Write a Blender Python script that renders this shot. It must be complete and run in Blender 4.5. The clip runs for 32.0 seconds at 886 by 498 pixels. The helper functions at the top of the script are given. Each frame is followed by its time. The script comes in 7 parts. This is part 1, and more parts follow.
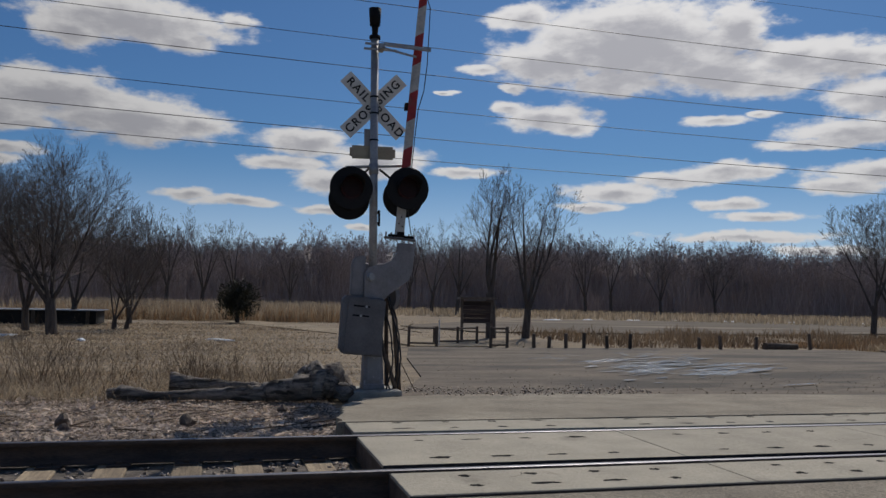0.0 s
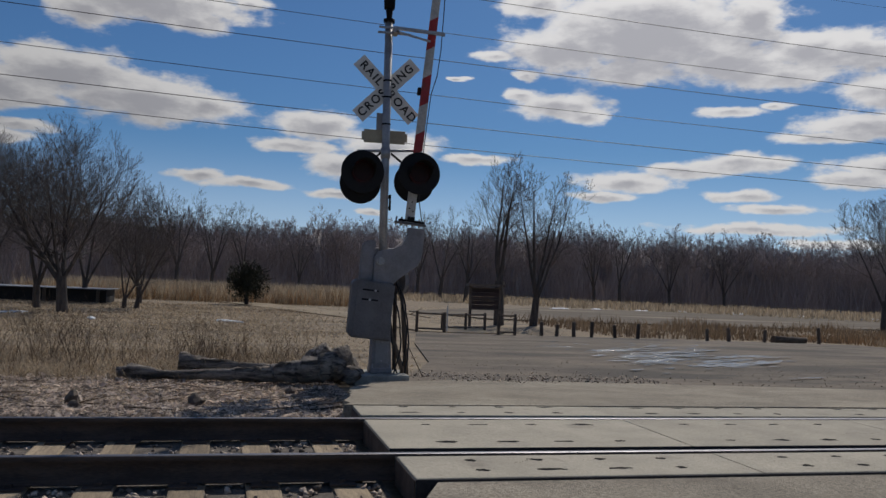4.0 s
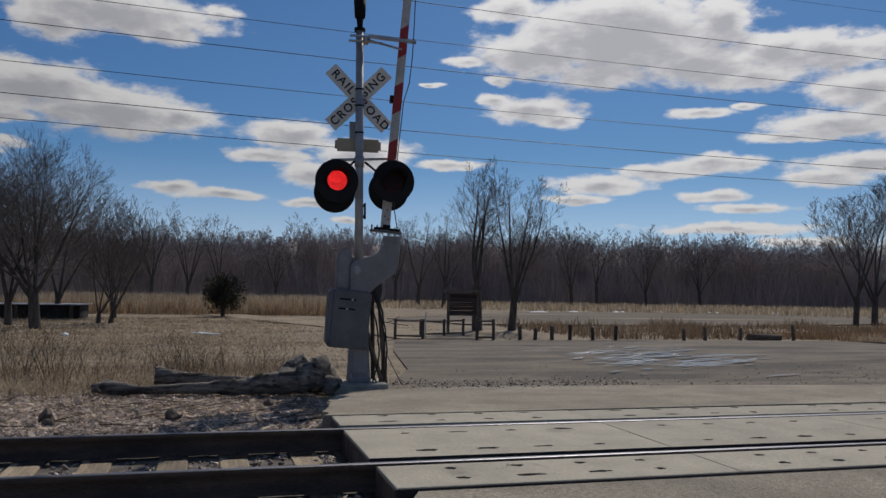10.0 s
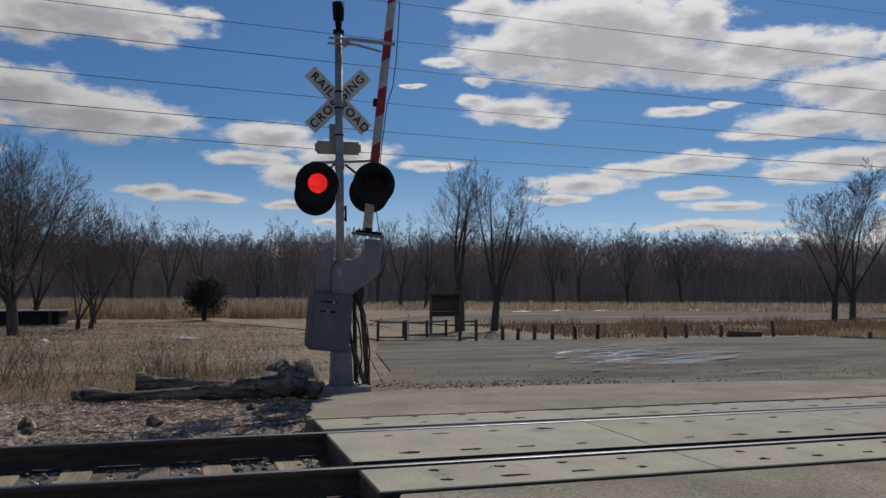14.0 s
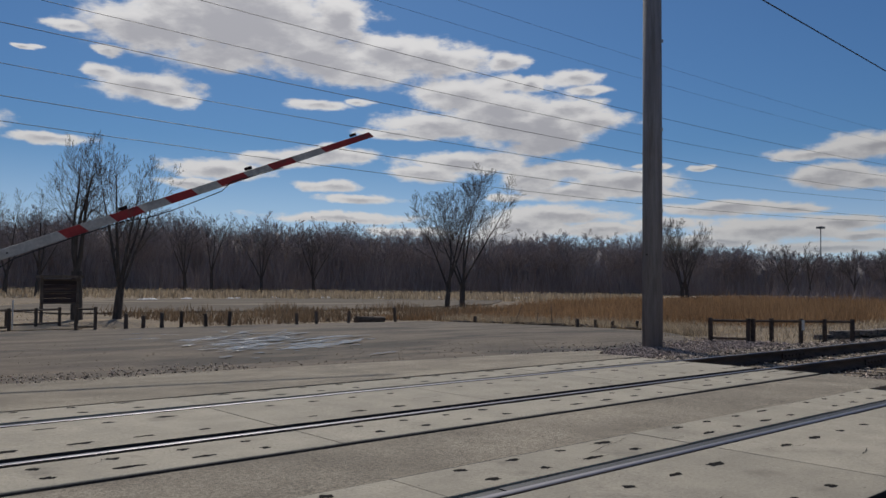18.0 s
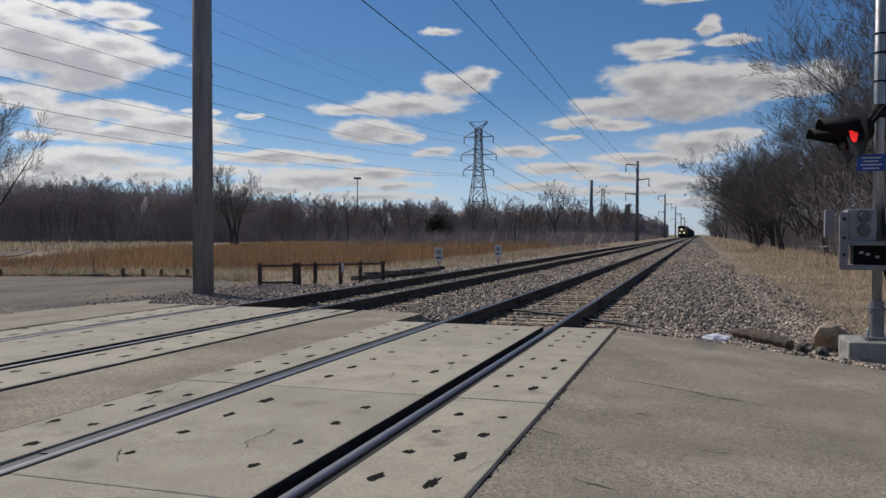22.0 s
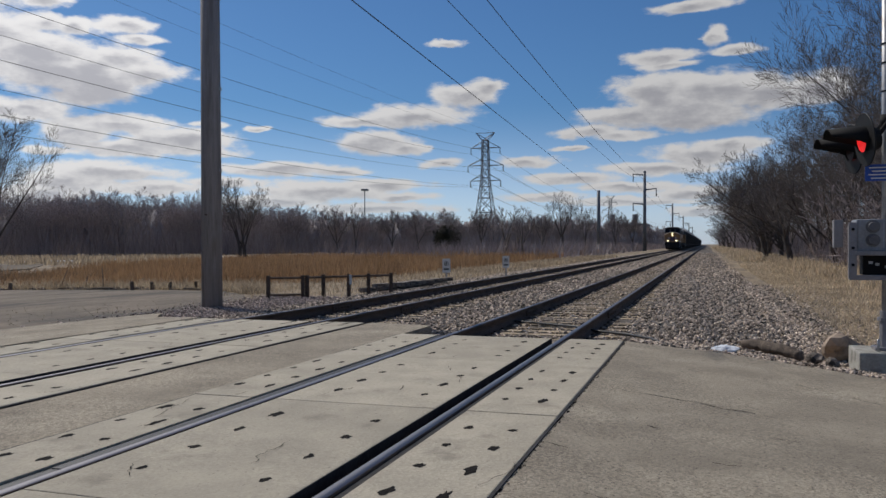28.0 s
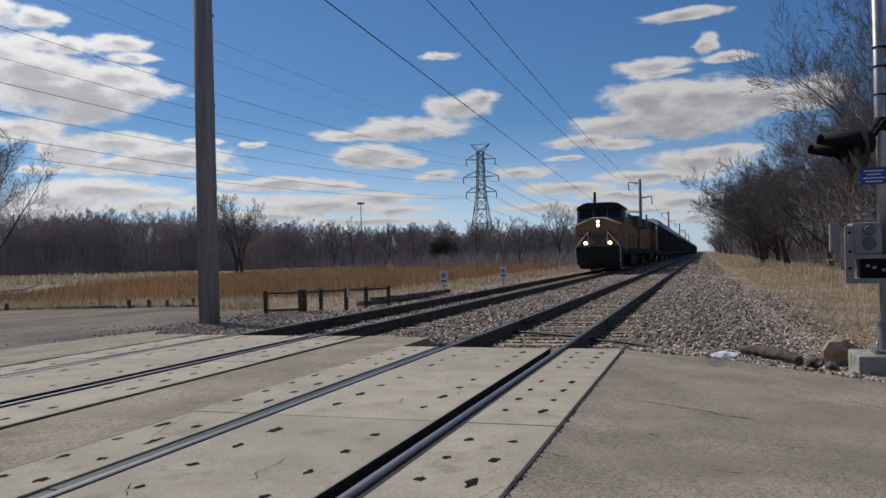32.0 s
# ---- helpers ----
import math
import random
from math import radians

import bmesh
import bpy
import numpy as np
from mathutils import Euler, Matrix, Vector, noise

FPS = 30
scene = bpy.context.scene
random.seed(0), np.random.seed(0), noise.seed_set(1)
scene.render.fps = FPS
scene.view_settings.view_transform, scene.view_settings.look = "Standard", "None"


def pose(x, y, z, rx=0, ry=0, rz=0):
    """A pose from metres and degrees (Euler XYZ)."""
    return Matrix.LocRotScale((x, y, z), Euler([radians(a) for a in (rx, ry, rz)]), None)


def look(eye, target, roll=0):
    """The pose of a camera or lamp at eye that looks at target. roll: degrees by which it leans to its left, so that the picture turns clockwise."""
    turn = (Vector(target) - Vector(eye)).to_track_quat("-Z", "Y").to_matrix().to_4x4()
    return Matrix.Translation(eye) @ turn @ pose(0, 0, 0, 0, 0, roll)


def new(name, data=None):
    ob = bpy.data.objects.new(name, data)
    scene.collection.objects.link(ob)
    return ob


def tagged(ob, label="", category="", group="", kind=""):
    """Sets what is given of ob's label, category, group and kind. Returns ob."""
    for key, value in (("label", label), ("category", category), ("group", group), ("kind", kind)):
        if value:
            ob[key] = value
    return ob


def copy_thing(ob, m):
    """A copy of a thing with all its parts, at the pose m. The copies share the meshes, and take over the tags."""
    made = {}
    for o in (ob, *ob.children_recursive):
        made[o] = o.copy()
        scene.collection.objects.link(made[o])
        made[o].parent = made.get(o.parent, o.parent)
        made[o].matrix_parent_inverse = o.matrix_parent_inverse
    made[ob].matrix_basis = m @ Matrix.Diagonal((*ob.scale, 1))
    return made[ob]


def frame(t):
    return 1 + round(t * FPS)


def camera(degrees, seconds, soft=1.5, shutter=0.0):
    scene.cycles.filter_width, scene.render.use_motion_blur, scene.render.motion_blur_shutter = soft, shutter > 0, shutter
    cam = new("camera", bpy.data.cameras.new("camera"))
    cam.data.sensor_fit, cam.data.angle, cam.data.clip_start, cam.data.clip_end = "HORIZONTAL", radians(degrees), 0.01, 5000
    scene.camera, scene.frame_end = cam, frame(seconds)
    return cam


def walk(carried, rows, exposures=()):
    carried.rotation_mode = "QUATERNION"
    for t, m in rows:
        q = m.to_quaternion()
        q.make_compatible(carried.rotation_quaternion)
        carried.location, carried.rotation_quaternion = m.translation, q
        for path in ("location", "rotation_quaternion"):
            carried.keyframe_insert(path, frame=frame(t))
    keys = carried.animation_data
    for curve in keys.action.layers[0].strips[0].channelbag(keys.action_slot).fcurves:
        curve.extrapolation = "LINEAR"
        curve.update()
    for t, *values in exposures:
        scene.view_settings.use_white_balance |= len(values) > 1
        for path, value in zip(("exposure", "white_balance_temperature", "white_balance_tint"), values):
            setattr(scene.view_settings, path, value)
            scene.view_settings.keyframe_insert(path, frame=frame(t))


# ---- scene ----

# ---- camera and its way: seconds, x, y, z, yaw, pitch, roll ----
cam = camera(56.81, 32.0)
WAY = [
    (0.0, -10.303, -1.732, 1.212, -14.55, 3.47, 1.21),
    (0.5, -10.296, -1.736, 1.209, -14.39, 3.30, 1.09),
    (1.0, -10.288, -1.726, 1.205, -14.59, 3.11, 1.12),
    (1.5, -10.281, -1.729, 1.203, -14.54, 2.66, 1.25),
    (2.0, -10.283, -1.727, 1.198, -14.57, 2.12, 1.77),
    (2.5, -10.289, -1.700, 1.202, -14.07, 2.37, 2.13),
    (3.0, -10.298, -1.727, 1.203, -13.82, 2.37, 2.33),
    (3.5, -10.305, -1.725, 1.201, -13.93, 2.49, 2.43),
    (5.5, -10.320, -1.733, 1.207, -13.81, 2.48, 2.30),
    (6.0, -10.317, -1.730, 1.205, -13.82, 2.51, 2.13),
    (6.5, -10.309, -1.733, 1.207, -13.91, 2.41, 2.09),
    (7.0, -10.310, -1.727, 1.209, -13.76, 2.47, 2.02),
    (7.5, -10.314, -1.737, 1.208, -13.86, 2.54, 1.92),
    (8.0, -10.317, -1.727, 1.206, -13.82, 2.65, 1.84),
    (8.5, -10.311, -1.734, 1.211, -14.44, 2.78, 1.31),
    (9.0, -10.309, -1.726, 1.210, -14.78, 2.87, 0.91),
    (9.5, -10.300, -1.730, 1.214, -15.46, 2.93, 0.78),
    (10.0, -10.300, -1.732, 1.215, -15.53, 2.97, 0.97),
    (10.5, -10.299, -1.744, 1.217, -15.46, 2.94, 1.04),
    (11.0, -10.300, -1.740, 1.218, -15.58, 2.89, 0.96),
    (11.5, -10.301, -1.722, 1.212, -15.58, 2.77, 1.02),
    (12.0, -10.302, -1.736, 1.214, -15.34, 2.51, 1.19),
    (12.5, -10.304, -1.735, 1.215, -15.37, 2.42, 0.81),
    (13.0, -10.299, -1.752, 1.220, -16.11, 2.46, 0.44),
    (13.5, -10.294, -1.739, 1.221, -16.50, 2.62, 0.09),
    (14.0, -10.293, -1.745, 1.227, -16.78, 3.03, 0.20),
    (14.5, -10.290, -1.779, 1.236, -17.16, 3.03, 0.32),
    (16.5, -10.267, -1.763, 1.226, -19.33, 2.79, 0.83),
    (17.0, -10.272, -1.723, 1.213, -20.40, 2.72, 0.86),
    (17.5, -10.234, -1.724, 1.214, -24.98, 2.45, 0.67),
    (17.6, -10.234, -1.725, 1.207, -26.51, 2.44, 0.68),
    (17.7, -10.234, -1.725, 1.200, -28.93, 2.43, 0.70),
    (17.8, -10.233, -1.726, 1.193, -33.02, 2.42, 0.71),
    (17.9, -10.233, -1.727, 1.186, -37.20, 2.41, 0.71),
    (18.0, -10.233, -1.728, 1.179, -41.89, 2.40, 0.71),
    (18.1, -10.233, -1.728, 1.175, -46.50, 1.99, 0.69),
    (18.2, -10.233, -1.729, 1.172, -51.29, 1.58, 0.66),
    (18.3, -10.233, -1.729, 1.168, -55.95, 1.17, 0.64),
    (18.4, -10.233, -1.729, 1.165, -60.13, 0.76, 0.61),
    (18.5, -10.233, -1.730, 1.161, -63.78, 0.35, 0.59),
    (18.6, -10.233, -1.730, 1.158, -66.79, 0.11, 0.56),
    (18.8, -10.233, -1.731, 1.151, -70.95, -0.37, 0.51),
    (19.0, -10.232, -1.732, 1.144, -72.84, -0.86, 0.67),
    (19.5, -10.279, -1.751, 1.160, -73.10, -1.10, 0.64),
    (20.0, -10.285, -1.746, 1.163, -72.32, -1.31, 0.48),
    (20.5, -10.272, -1.736, 1.167, -71.35, -1.29, 0.43),
    (21.0, -10.256, -1.732, 1.166, -71.48, -1.63, 0.27),
    (21.5, -10.231, -1.721, 1.165, -71.99, -1.67, 0.38),
    (22.0, -10.296, -1.744, 1.173, -72.64, -1.06, 0.16),
    (22.5, -10.297, -1.750, 1.174, -73.16, -0.90, -0.24),
    (23.0, -10.307, -1.749, 1.177, -72.71, -0.70, -0.04),
    (23.5, -10.325, -1.755, 1.179, -72.37, -0.40, -0.06),
    (24.0, -10.309, -1.749, 1.182, -72.23, -0.35, -0.11),
    (24.5, -10.301, -1.744, 1.177, -72.27, -0.35, -0.17),
    (25.0, -10.306, -1.742, 1.177, -72.30, -0.36, -0.23),
    (25.5, -10.304, -1.743, 1.181, -72.12, -0.35, -0.21),
    (27.5, -10.312, -1.742, 1.180, -71.94, -0.23, -0.43),
    (28.0, -10.321, -1.742, 1.190, -72.12, -0.29, -0.17),
    (28.5, -10.308, -1.745, 1.183, -72.03, -0.08, -0.74),
    (29.0, -10.300, -1.743, 1.185, -72.09, 0.10, -0.79),
    (29.5, -10.311, -1.747, 1.187, -71.94, 0.21, -0.77),
    (30.0, -10.319, -1.747, 1.188, -71.89, 0.33, -0.78),
    (30.5, -10.315, -1.741, 1.186, -71.82, 0.34, -0.80),
    (31.0, -10.316, -1.741, 1.187, -71.90, 0.51, -0.90),
    (31.5, -10.303, -1.738, 1.185, -72.15, 0.54, -1.08),
    (32.0, -10.302, -1.740, 1.186, -72.34, 0.54, -1.29),
]


def eye_pose(x, y, z, yaw, pitch, roll):
    return pose(x, y, z, 0, 0, yaw) @ pose(0, 0, 0, 90 + pitch) @ pose(0, 0, 0, 0, 0, roll)


walk(cam, [(r[0], eye_pose(*r[1:])) for r in WAY], exposures=[(0.0, -0.70), (17.0, -0.68), (18.0, -0.74), (18.5, -0.62), (19.0, -0.46), (22.0, -0.40), (32.0, -0.38)])

# ---- world, sun ----
SUN_AZ, SUN_EL = 31.8, 44.4
# clouds: bearing, height, half width, half height in degrees
CLOUDS_A = [(-15.4, 11.1, 3.1, 1.5), (-14.6, 8.0, 1.6, 0.51), (-14.1, 8.8, 2.2, 0.38), (-13.2, 10.4, 2.4, 0.45), (-11.4, 12.5, 4.6, 1.44), (-10.6, 16.3, 2.3, 1.08), (-6.9, 11.3, 6.1, 1.5), (-6.9, 17.6, 6.7, 1.43),
            (-6.1, 10.4, 2.1, 0.73), (-4.0, 16.7, 2.6, 0.84), (-3.1, 6.7, 1.9, 0.41), (-2.9, 11.2, 3.0, 0.81), (-0.3, 18.1, 1.4, 0.42), (0.3, 6.3, 3.1, 0.38), (3.4, 9.0, 3.1, 0.5), (4.7, 10.6, 3.1, 0.99),
            (6.3, 8.0, 2.4, 0.85), (6.4, 6.0, 2.0, 0.31), (8.6, 4.9, 1.2, 0.24), (9.8, 9.4, 3.4, 1.08), (14.6, 14.3, 0.8, 0.15), (16.2, 8.8, 2.5, 0.35), (17.1, 15.8, 1.6, 0.41), (19.0, 13.2, 1.1, 0.46)]
CLOUDS_B = [(19.4, 14.6, 0.9, 0.34), (20.0, 19.3, 2.4, 0.79), (21.6, 12.6, 3.3, 0.95), (21.9, 16.4, 4.6, 1.54), (23.8, 12.0, 1.5, 0.57), (24.7, 6.5, 2.3, 0.35), (26.2, 14.8, 3.4, 0.81), (26.5, 7.6, 3.3, 0.66),
            (27.6, 17.6, 7.6, 3.0), (30.4, 8.3, 3.4, 0.5), (32.8, 15.4, 4.0, 1.49), (33.0, 12.2, 2.3, 0.34), (33.8, 6.7, 2.4, 0.34), (33.8, 8.8, 3.7, 0.61), (34.5, 17.8, 2.0, 1.71), (34.6, 4.5, 5.1, 0.34),
            (36.0, 12.5, 1.1, 0.26), (36.1, 5.8, 3.1, 0.34), (39.0, 3.6, 3.1, 0.34), (39.0, 10.3, 3.3, 0.37), (40.7, 7.7, 2.7, 0.59), (41.1, 15.4, 4.4, 1.19), (41.4, 11.0, 4.2, 0.9), (43.5, 8.4, 4.9, 0.72)]
CLOUDS_C = [(45.4, 3.0, 3.3, 0.32), (45.5, 11.4, 1.9, 1.27), (45.6, 8.5, 2.2, 0.55), (45.8, 12.1, 3.6, 1.39), (46.2, 13.8, 2.0, 0.59), (46.2, 15.2, 1.3, 0.68), (46.3, 3.2, 3.0, 0.7), (46.7, 6.0, 2.0, 0.32),
            (47.4, 10.9, 4.7, 1.49), (47.7, 4.1, 3.0, 0.78), (48.0, 4.2, 2.3, 0.98), (48.2, 7.4, 2.3, 0.97), (48.2, 9.4, 2.4, 0.55), (48.2, 13.8, 1.3, 0.54), (49.0, 10.9, 2.8, 1.86), (49.9, 4.8, 4.3, 0.65),
            (50.2, 7.9, 3.9, 0.6), (50.7, 12.2, 2.1, 0.76), (51.0, 14.1, 1.8, 0.51), (51.2, 6.4, 4.3, 0.65), (51.6, 13.3, 1.7, 0.31), (52.0, 11.2, 2.6, 0.84), (52.6, 3.8, 3.6, 0.52), (54.3, 7.0, 4.1, 0.92)]
CLOUDS_D = [(55.4, 6.3, 3.0, 0.37), (56.1, 8.1, 1.4, 0.26), (57.2, 4.3, 3.0, 0.34), (59.6, 8.0, 0.9, 0.19), (60.6, 3.1, 4.3, 0.5), (60.9, 5.2, 5.1, 0.5), (64.0, 3.8, 5.1, 0.7), (65.2, 5.1, 1.9, 0.27),
            (66.3, 8.6, 2.7, 0.42), (67.1, 2.6, 5.6, 0.39), (67.5, 7.1, 2.8, 0.77), (67.7, 4.3, 3.1, 0.43), (69.1, 3.4, 2.4, 0.35), (69.4, 6.7, 1.4, 0.43), (70.0, 8.9, 4.1, 0.76), (72.2, 5.7, 1.6, 0.35),
            (72.5, 13.7, 1.4, 0.3), (73.5, 10.4, 2.7, 0.76), (75.1, 10.8, 1.3, 0.53), (78.1, 5.7, 2.3, 0.39), (79.3, 3.3, 3.2, 0.31), (80.8, 6.6, 1.4, 0.19), (81.2, 4.5, 3.5, 0.39), (82.4, 7.7, 2.7, 0.46)]
CLOUDS_E = [(84.7, 3.9, 3.8, 0.35), (84.7, 7.4, 2.2, 0.38), (84.8, 8.6, 3.3, 0.83), (85.1, 3.0, 5.6, 0.27), (86.8, 10.3, 3.1, 1.18), (86.8, 12.5, 2.8, 0.47), (86.9, 5.1, 4.4, 0.45), (87.6, 11.9, 2.2, 0.29),
            (88.5, 8.9, 4.8, 1.18), (88.8, 3.5, 2.9, 0.38), (89.1, 15.5, 2.9, 0.38), (89.5, 2.2, 2.2, 0.45), (89.8, 6.0, 3.9, 0.67), (90.4, 13.5, 0.8, 0.56), (90.5, 10.2, 4.6, 1.01), (91.4, 6.5, 2.4, 0.52),
            (91.9, 12.5, 1.8, 0.32), (93.5, 9.7, 2.9, 1.18), (96.7, 9.9, 2.3, 0.97), (38.3, 15.8, 4.5, 1.18), (36.2, 14.4, 3.8, 0.86), (42.7, 13.1, 3.5, 1.03), (32.2, 15.1, 2.9, 0.58)]


class Nodes:
    """Small builder for node trees: every method adds a node and returns its main output."""

    def __init__(self, tree):
        self.tree = tree

    def node(self, kind, ins=None, **props):
        n = self.tree.nodes.new(kind)
        if "operation" in props:
            n.operation = props["operation"]
        if "use_clamp" in props:
            n.use_clamp = props["use_clamp"]
        if "interpolation_type" in props:
            n.interpolation_type = props["interpolation_type"]
        if "data_type" in props:
            n.data_type = props["data_type"]
        if "blend_type" in props:
            n.blend_type = props["blend_type"]
        for k, v in (ins or {}).items():
            if isinstance(v, bpy.types.NodeSocket):
                self.tree.links.new(v, n.inputs[k])
            else:
                n.inputs[k].default_value = v
        return n

    def math(self, op, a, b=0.0, clamp=False):
        return self.node("ShaderNodeMath", {0: a, 1: b}, operation=op, use_clamp=clamp).outputs[0]

    def vec(self, op, a, b=(0, 0, 0)):
        n = self.node("ShaderNodeVectorMath", {0: a, 1: b}, operation=op)
        return n.outputs["Value"] if op == "LENGTH" else n.outputs["Vector"]

    def noise(self, vector, scale, detail=4.0, rough=0.55):
        return self.node("ShaderNodeTexNoise", {"Vector": vector, "Scale": scale, "Detail": detail, "Roughness": rough}).outputs["Fac"]

    def ramp(self, fac, lo, hi, out_lo=0.0, out_hi=1.0):
        return self.node("ShaderNodeMapRange", {"Value": fac, "From Min": lo, "From Max": hi, "To Min": out_lo, "To Max": out_hi}, interpolation_type="SMOOTHSTEP").outputs["Result"]

    def mix(self, fac, a, b):
        n = self.node("ShaderNodeMix", data_type="RGBA")
        for key, v in ((0, fac), (6, a), (7, b)):
            if isinstance(v, bpy.types.NodeSocket):
                self.tree.links.new(v, n.inputs[key])
            else:
                n.inputs[key].default_value = v if key == 0 else (*v[:3], 1.0)
        return n.outputs[2]


def make_world():
    world = bpy.data.worlds.new("sky")
    scene.world = world
    world.use_nodes = True
    tree = world.node_tree
    tree.nodes.clear()
    n = Nodes(tree)
    air = n.node("ShaderNodeTexSky")
    air.sky_type, air.sun_disc, air.sun_elevation, air.sun_rotation = "NISHITA", False, radians(SUN_EL), radians(SUN_AZ)
    air.air_density, air.dust_density, air.ozone_density = 1.0, 0.4, 2.2
    sky = air.outputs[0]
    way = n.node("ShaderNodeTexCoord").outputs["Generated"]
    xyz = n.node("ShaderNodeSeparateXYZ", {0: way})
    az = n.math("MULTIPLY", n.math("ARCTAN2", xyz.outputs[0], xyz.outputs[1]), 180 / math.pi)
    el = n.math("MULTIPLY", n.math("ARCSINE", xyz.outputs[2]), 180 / math.pi)
    flat = n.node("ShaderNodeCombineXYZ", {0: az, 1: n.math("MULTIPLY", el, 2.2), 2: 0.0}).outputs[0]
    ragged = n.noise(flat, 0.42, 9.0, 0.62)
    slow = n.noise(flat, 0.11, 3.0, 0.5)
    # the outlines are a little drawn out sideways and frayed
    bend = n.node("ShaderNodeTexNoise", {"Vector": flat, "Scale": 0.30, "Detail": 4.0, "Roughness": 0.55}).outputs["Color"]
    here = n.node("ShaderNodeCombineXYZ", {0: az, 1: el, 2: 0.0}).outputs[0]
    here = n.vec("ADD", here, n.vec("MULTIPLY", n.vec("SUBTRACT", bend, (0.5, 0.5, 0.5)), (3.2, 0.9, 0.0)))
    most = low = None
    for a, e, w, h in CLOUDS_A + CLOUDS_B + CLOUDS_C + CLOUDS_D + CLOUDS_E:
        off = n.vec("MULTIPLY", n.vec("SUBTRACT", here, (a, e, 0)), (1 / (w * 1.10), 1 / (h * 1.14), 0))
        near = n.math("SUBTRACT", 1.0, n.vec("LENGTH", off))
        below = n.math("ADD", near, n.node("ShaderNodeVectorMath", {0: off, 1: (0, -0.55, 0)}, operation="DOT_PRODUCT").outputs["Value"])
        # wide and deep clouds have darker undersides than thin ones
        below = n.math("ADD", below, min(0.25, 0.22 * (h - 0.8)))
        most = near if most is None else n.node("ShaderNodeMath", {0: most, 1: near, 2: 0.22}, operation="SMOOTH_MAX").outputs[0]
        low = below if low is None else n.node("ShaderNodeMath", {0: low, 1: below, 2: 0.22}, operation="SMOOTH_MAX").outputs[0]
    # beyond the clouds that can be told apart the sky goes on with clouds of the same kind
    outside = n.math("MAXIMUM", n.math("MAXIMUM", n.ramp(az, 102, 118), n.ramp(az, -18, -30)), n.ramp(el, 22, 30))
    other = n.math("MULTIPLY", n.ramp(slow, 0.48, 0.68), outside)
    shape = n.math("ADD", n.math("MAXIMUM", most, n.math("SUBTRACT", other, 0.6)), n.math("MULTIPLY", n.math("SUBTRACT", ragged, 0.5), 1.35))
    cover = n.ramp(shape, -0.14, 0.36)
    # the sun stands behind the clouds: thin edges and tops are bright, thick middles and undersides grey
    billow = n.math("MULTIPLY", n.math("SUBTRACT", n.noise(flat, 0.55, 6.0, 0.6), 0.5), 1.1)
    under = n.ramp(n.math("ADD", low, billow), 0.28, 1.08)
    body = n.mix(under, CLOUD_LIT, CLOUD_UNDER)
    sunward = n.node("ShaderNodeVectorMath", {0: way, 1: (math.sin(radians(SUN_AZ)) * math.cos(radians(SUN_EL)), math.cos(radians(SUN_AZ)) * math.cos(radians(SUN_EL)), math.sin(radians(SUN_EL)))}, operation="DOT_PRODUCT").outputs["Value"]
    gain = n.ramp(sunward, 0.55, 0.97, 0.84, 1.42)
    body = n.node("ShaderNodeVectorMath", {0: body, "Scale": gain}, operation="SCALE").outputs[0]
    cover = n.math("MULTIPLY", cover, n.ramp(el, 0.3, 4.0, 0.6, 0.96))
    haze = n.mix(n.ramp(el, 0.0, 10.0), HAZE, (0, 0, 0))
    blue = n.node("ShaderNodeMix", {6: sky, 7: (SKY_K, SKY_K, SKY_K, 1)}, data_type="RGBA", blend_type="MULTIPLY")
    blue.inputs[0].default_value = 1.0
    tint = n.node("ShaderNodeMix", {6: blue.outputs[2], 7: (*SKY_TINT, 1)}, data_type="RGBA", blend_type="MULTIPLY")
    tint.inputs[0].default_value = 1.0
    hazy = n.node("ShaderNodeMix", {6: tint.outputs[2], 7: haze}, data_type="RGBA", blend_type="ADD")
    hazy.inputs[0].default_value = 1.0
    mixed = n.mix(cover, hazy.outputs[2], body)
    back = n.node("ShaderNodeBackground", {"Color": mixed, "Strength": 1.0})
    out = n.node("ShaderNodeOutputWorld", {0: back.outputs[0]})


SKY_K, SKY_TINT = 0.070, (0.53, 0.86, 1.23)
HAZE = (0.36, 0.33, 0.41)
CLOUD_LIT, CLOUD_UNDER = (0.88, 0.865, 0.86), (0.49, 0.486, 0.52)
make_world()
sun = new("sun", bpy.data.lights.new("sun", "SUN"))
sun.data.energy, sun.data.angle, sun.data.color = 4.0, radians(0.55), (1.0, 0.945, 0.865)
sun.matrix_world = look((0, 0, 60), (-60 * math.sin(radians(SUN_AZ)) * math.cos(radians(SUN_EL)), -60 * math.cos(radians(SUN_AZ)) * math.cos(radians(SUN_EL)), 60 - 60 * math.sin(radians(SUN_EL))))


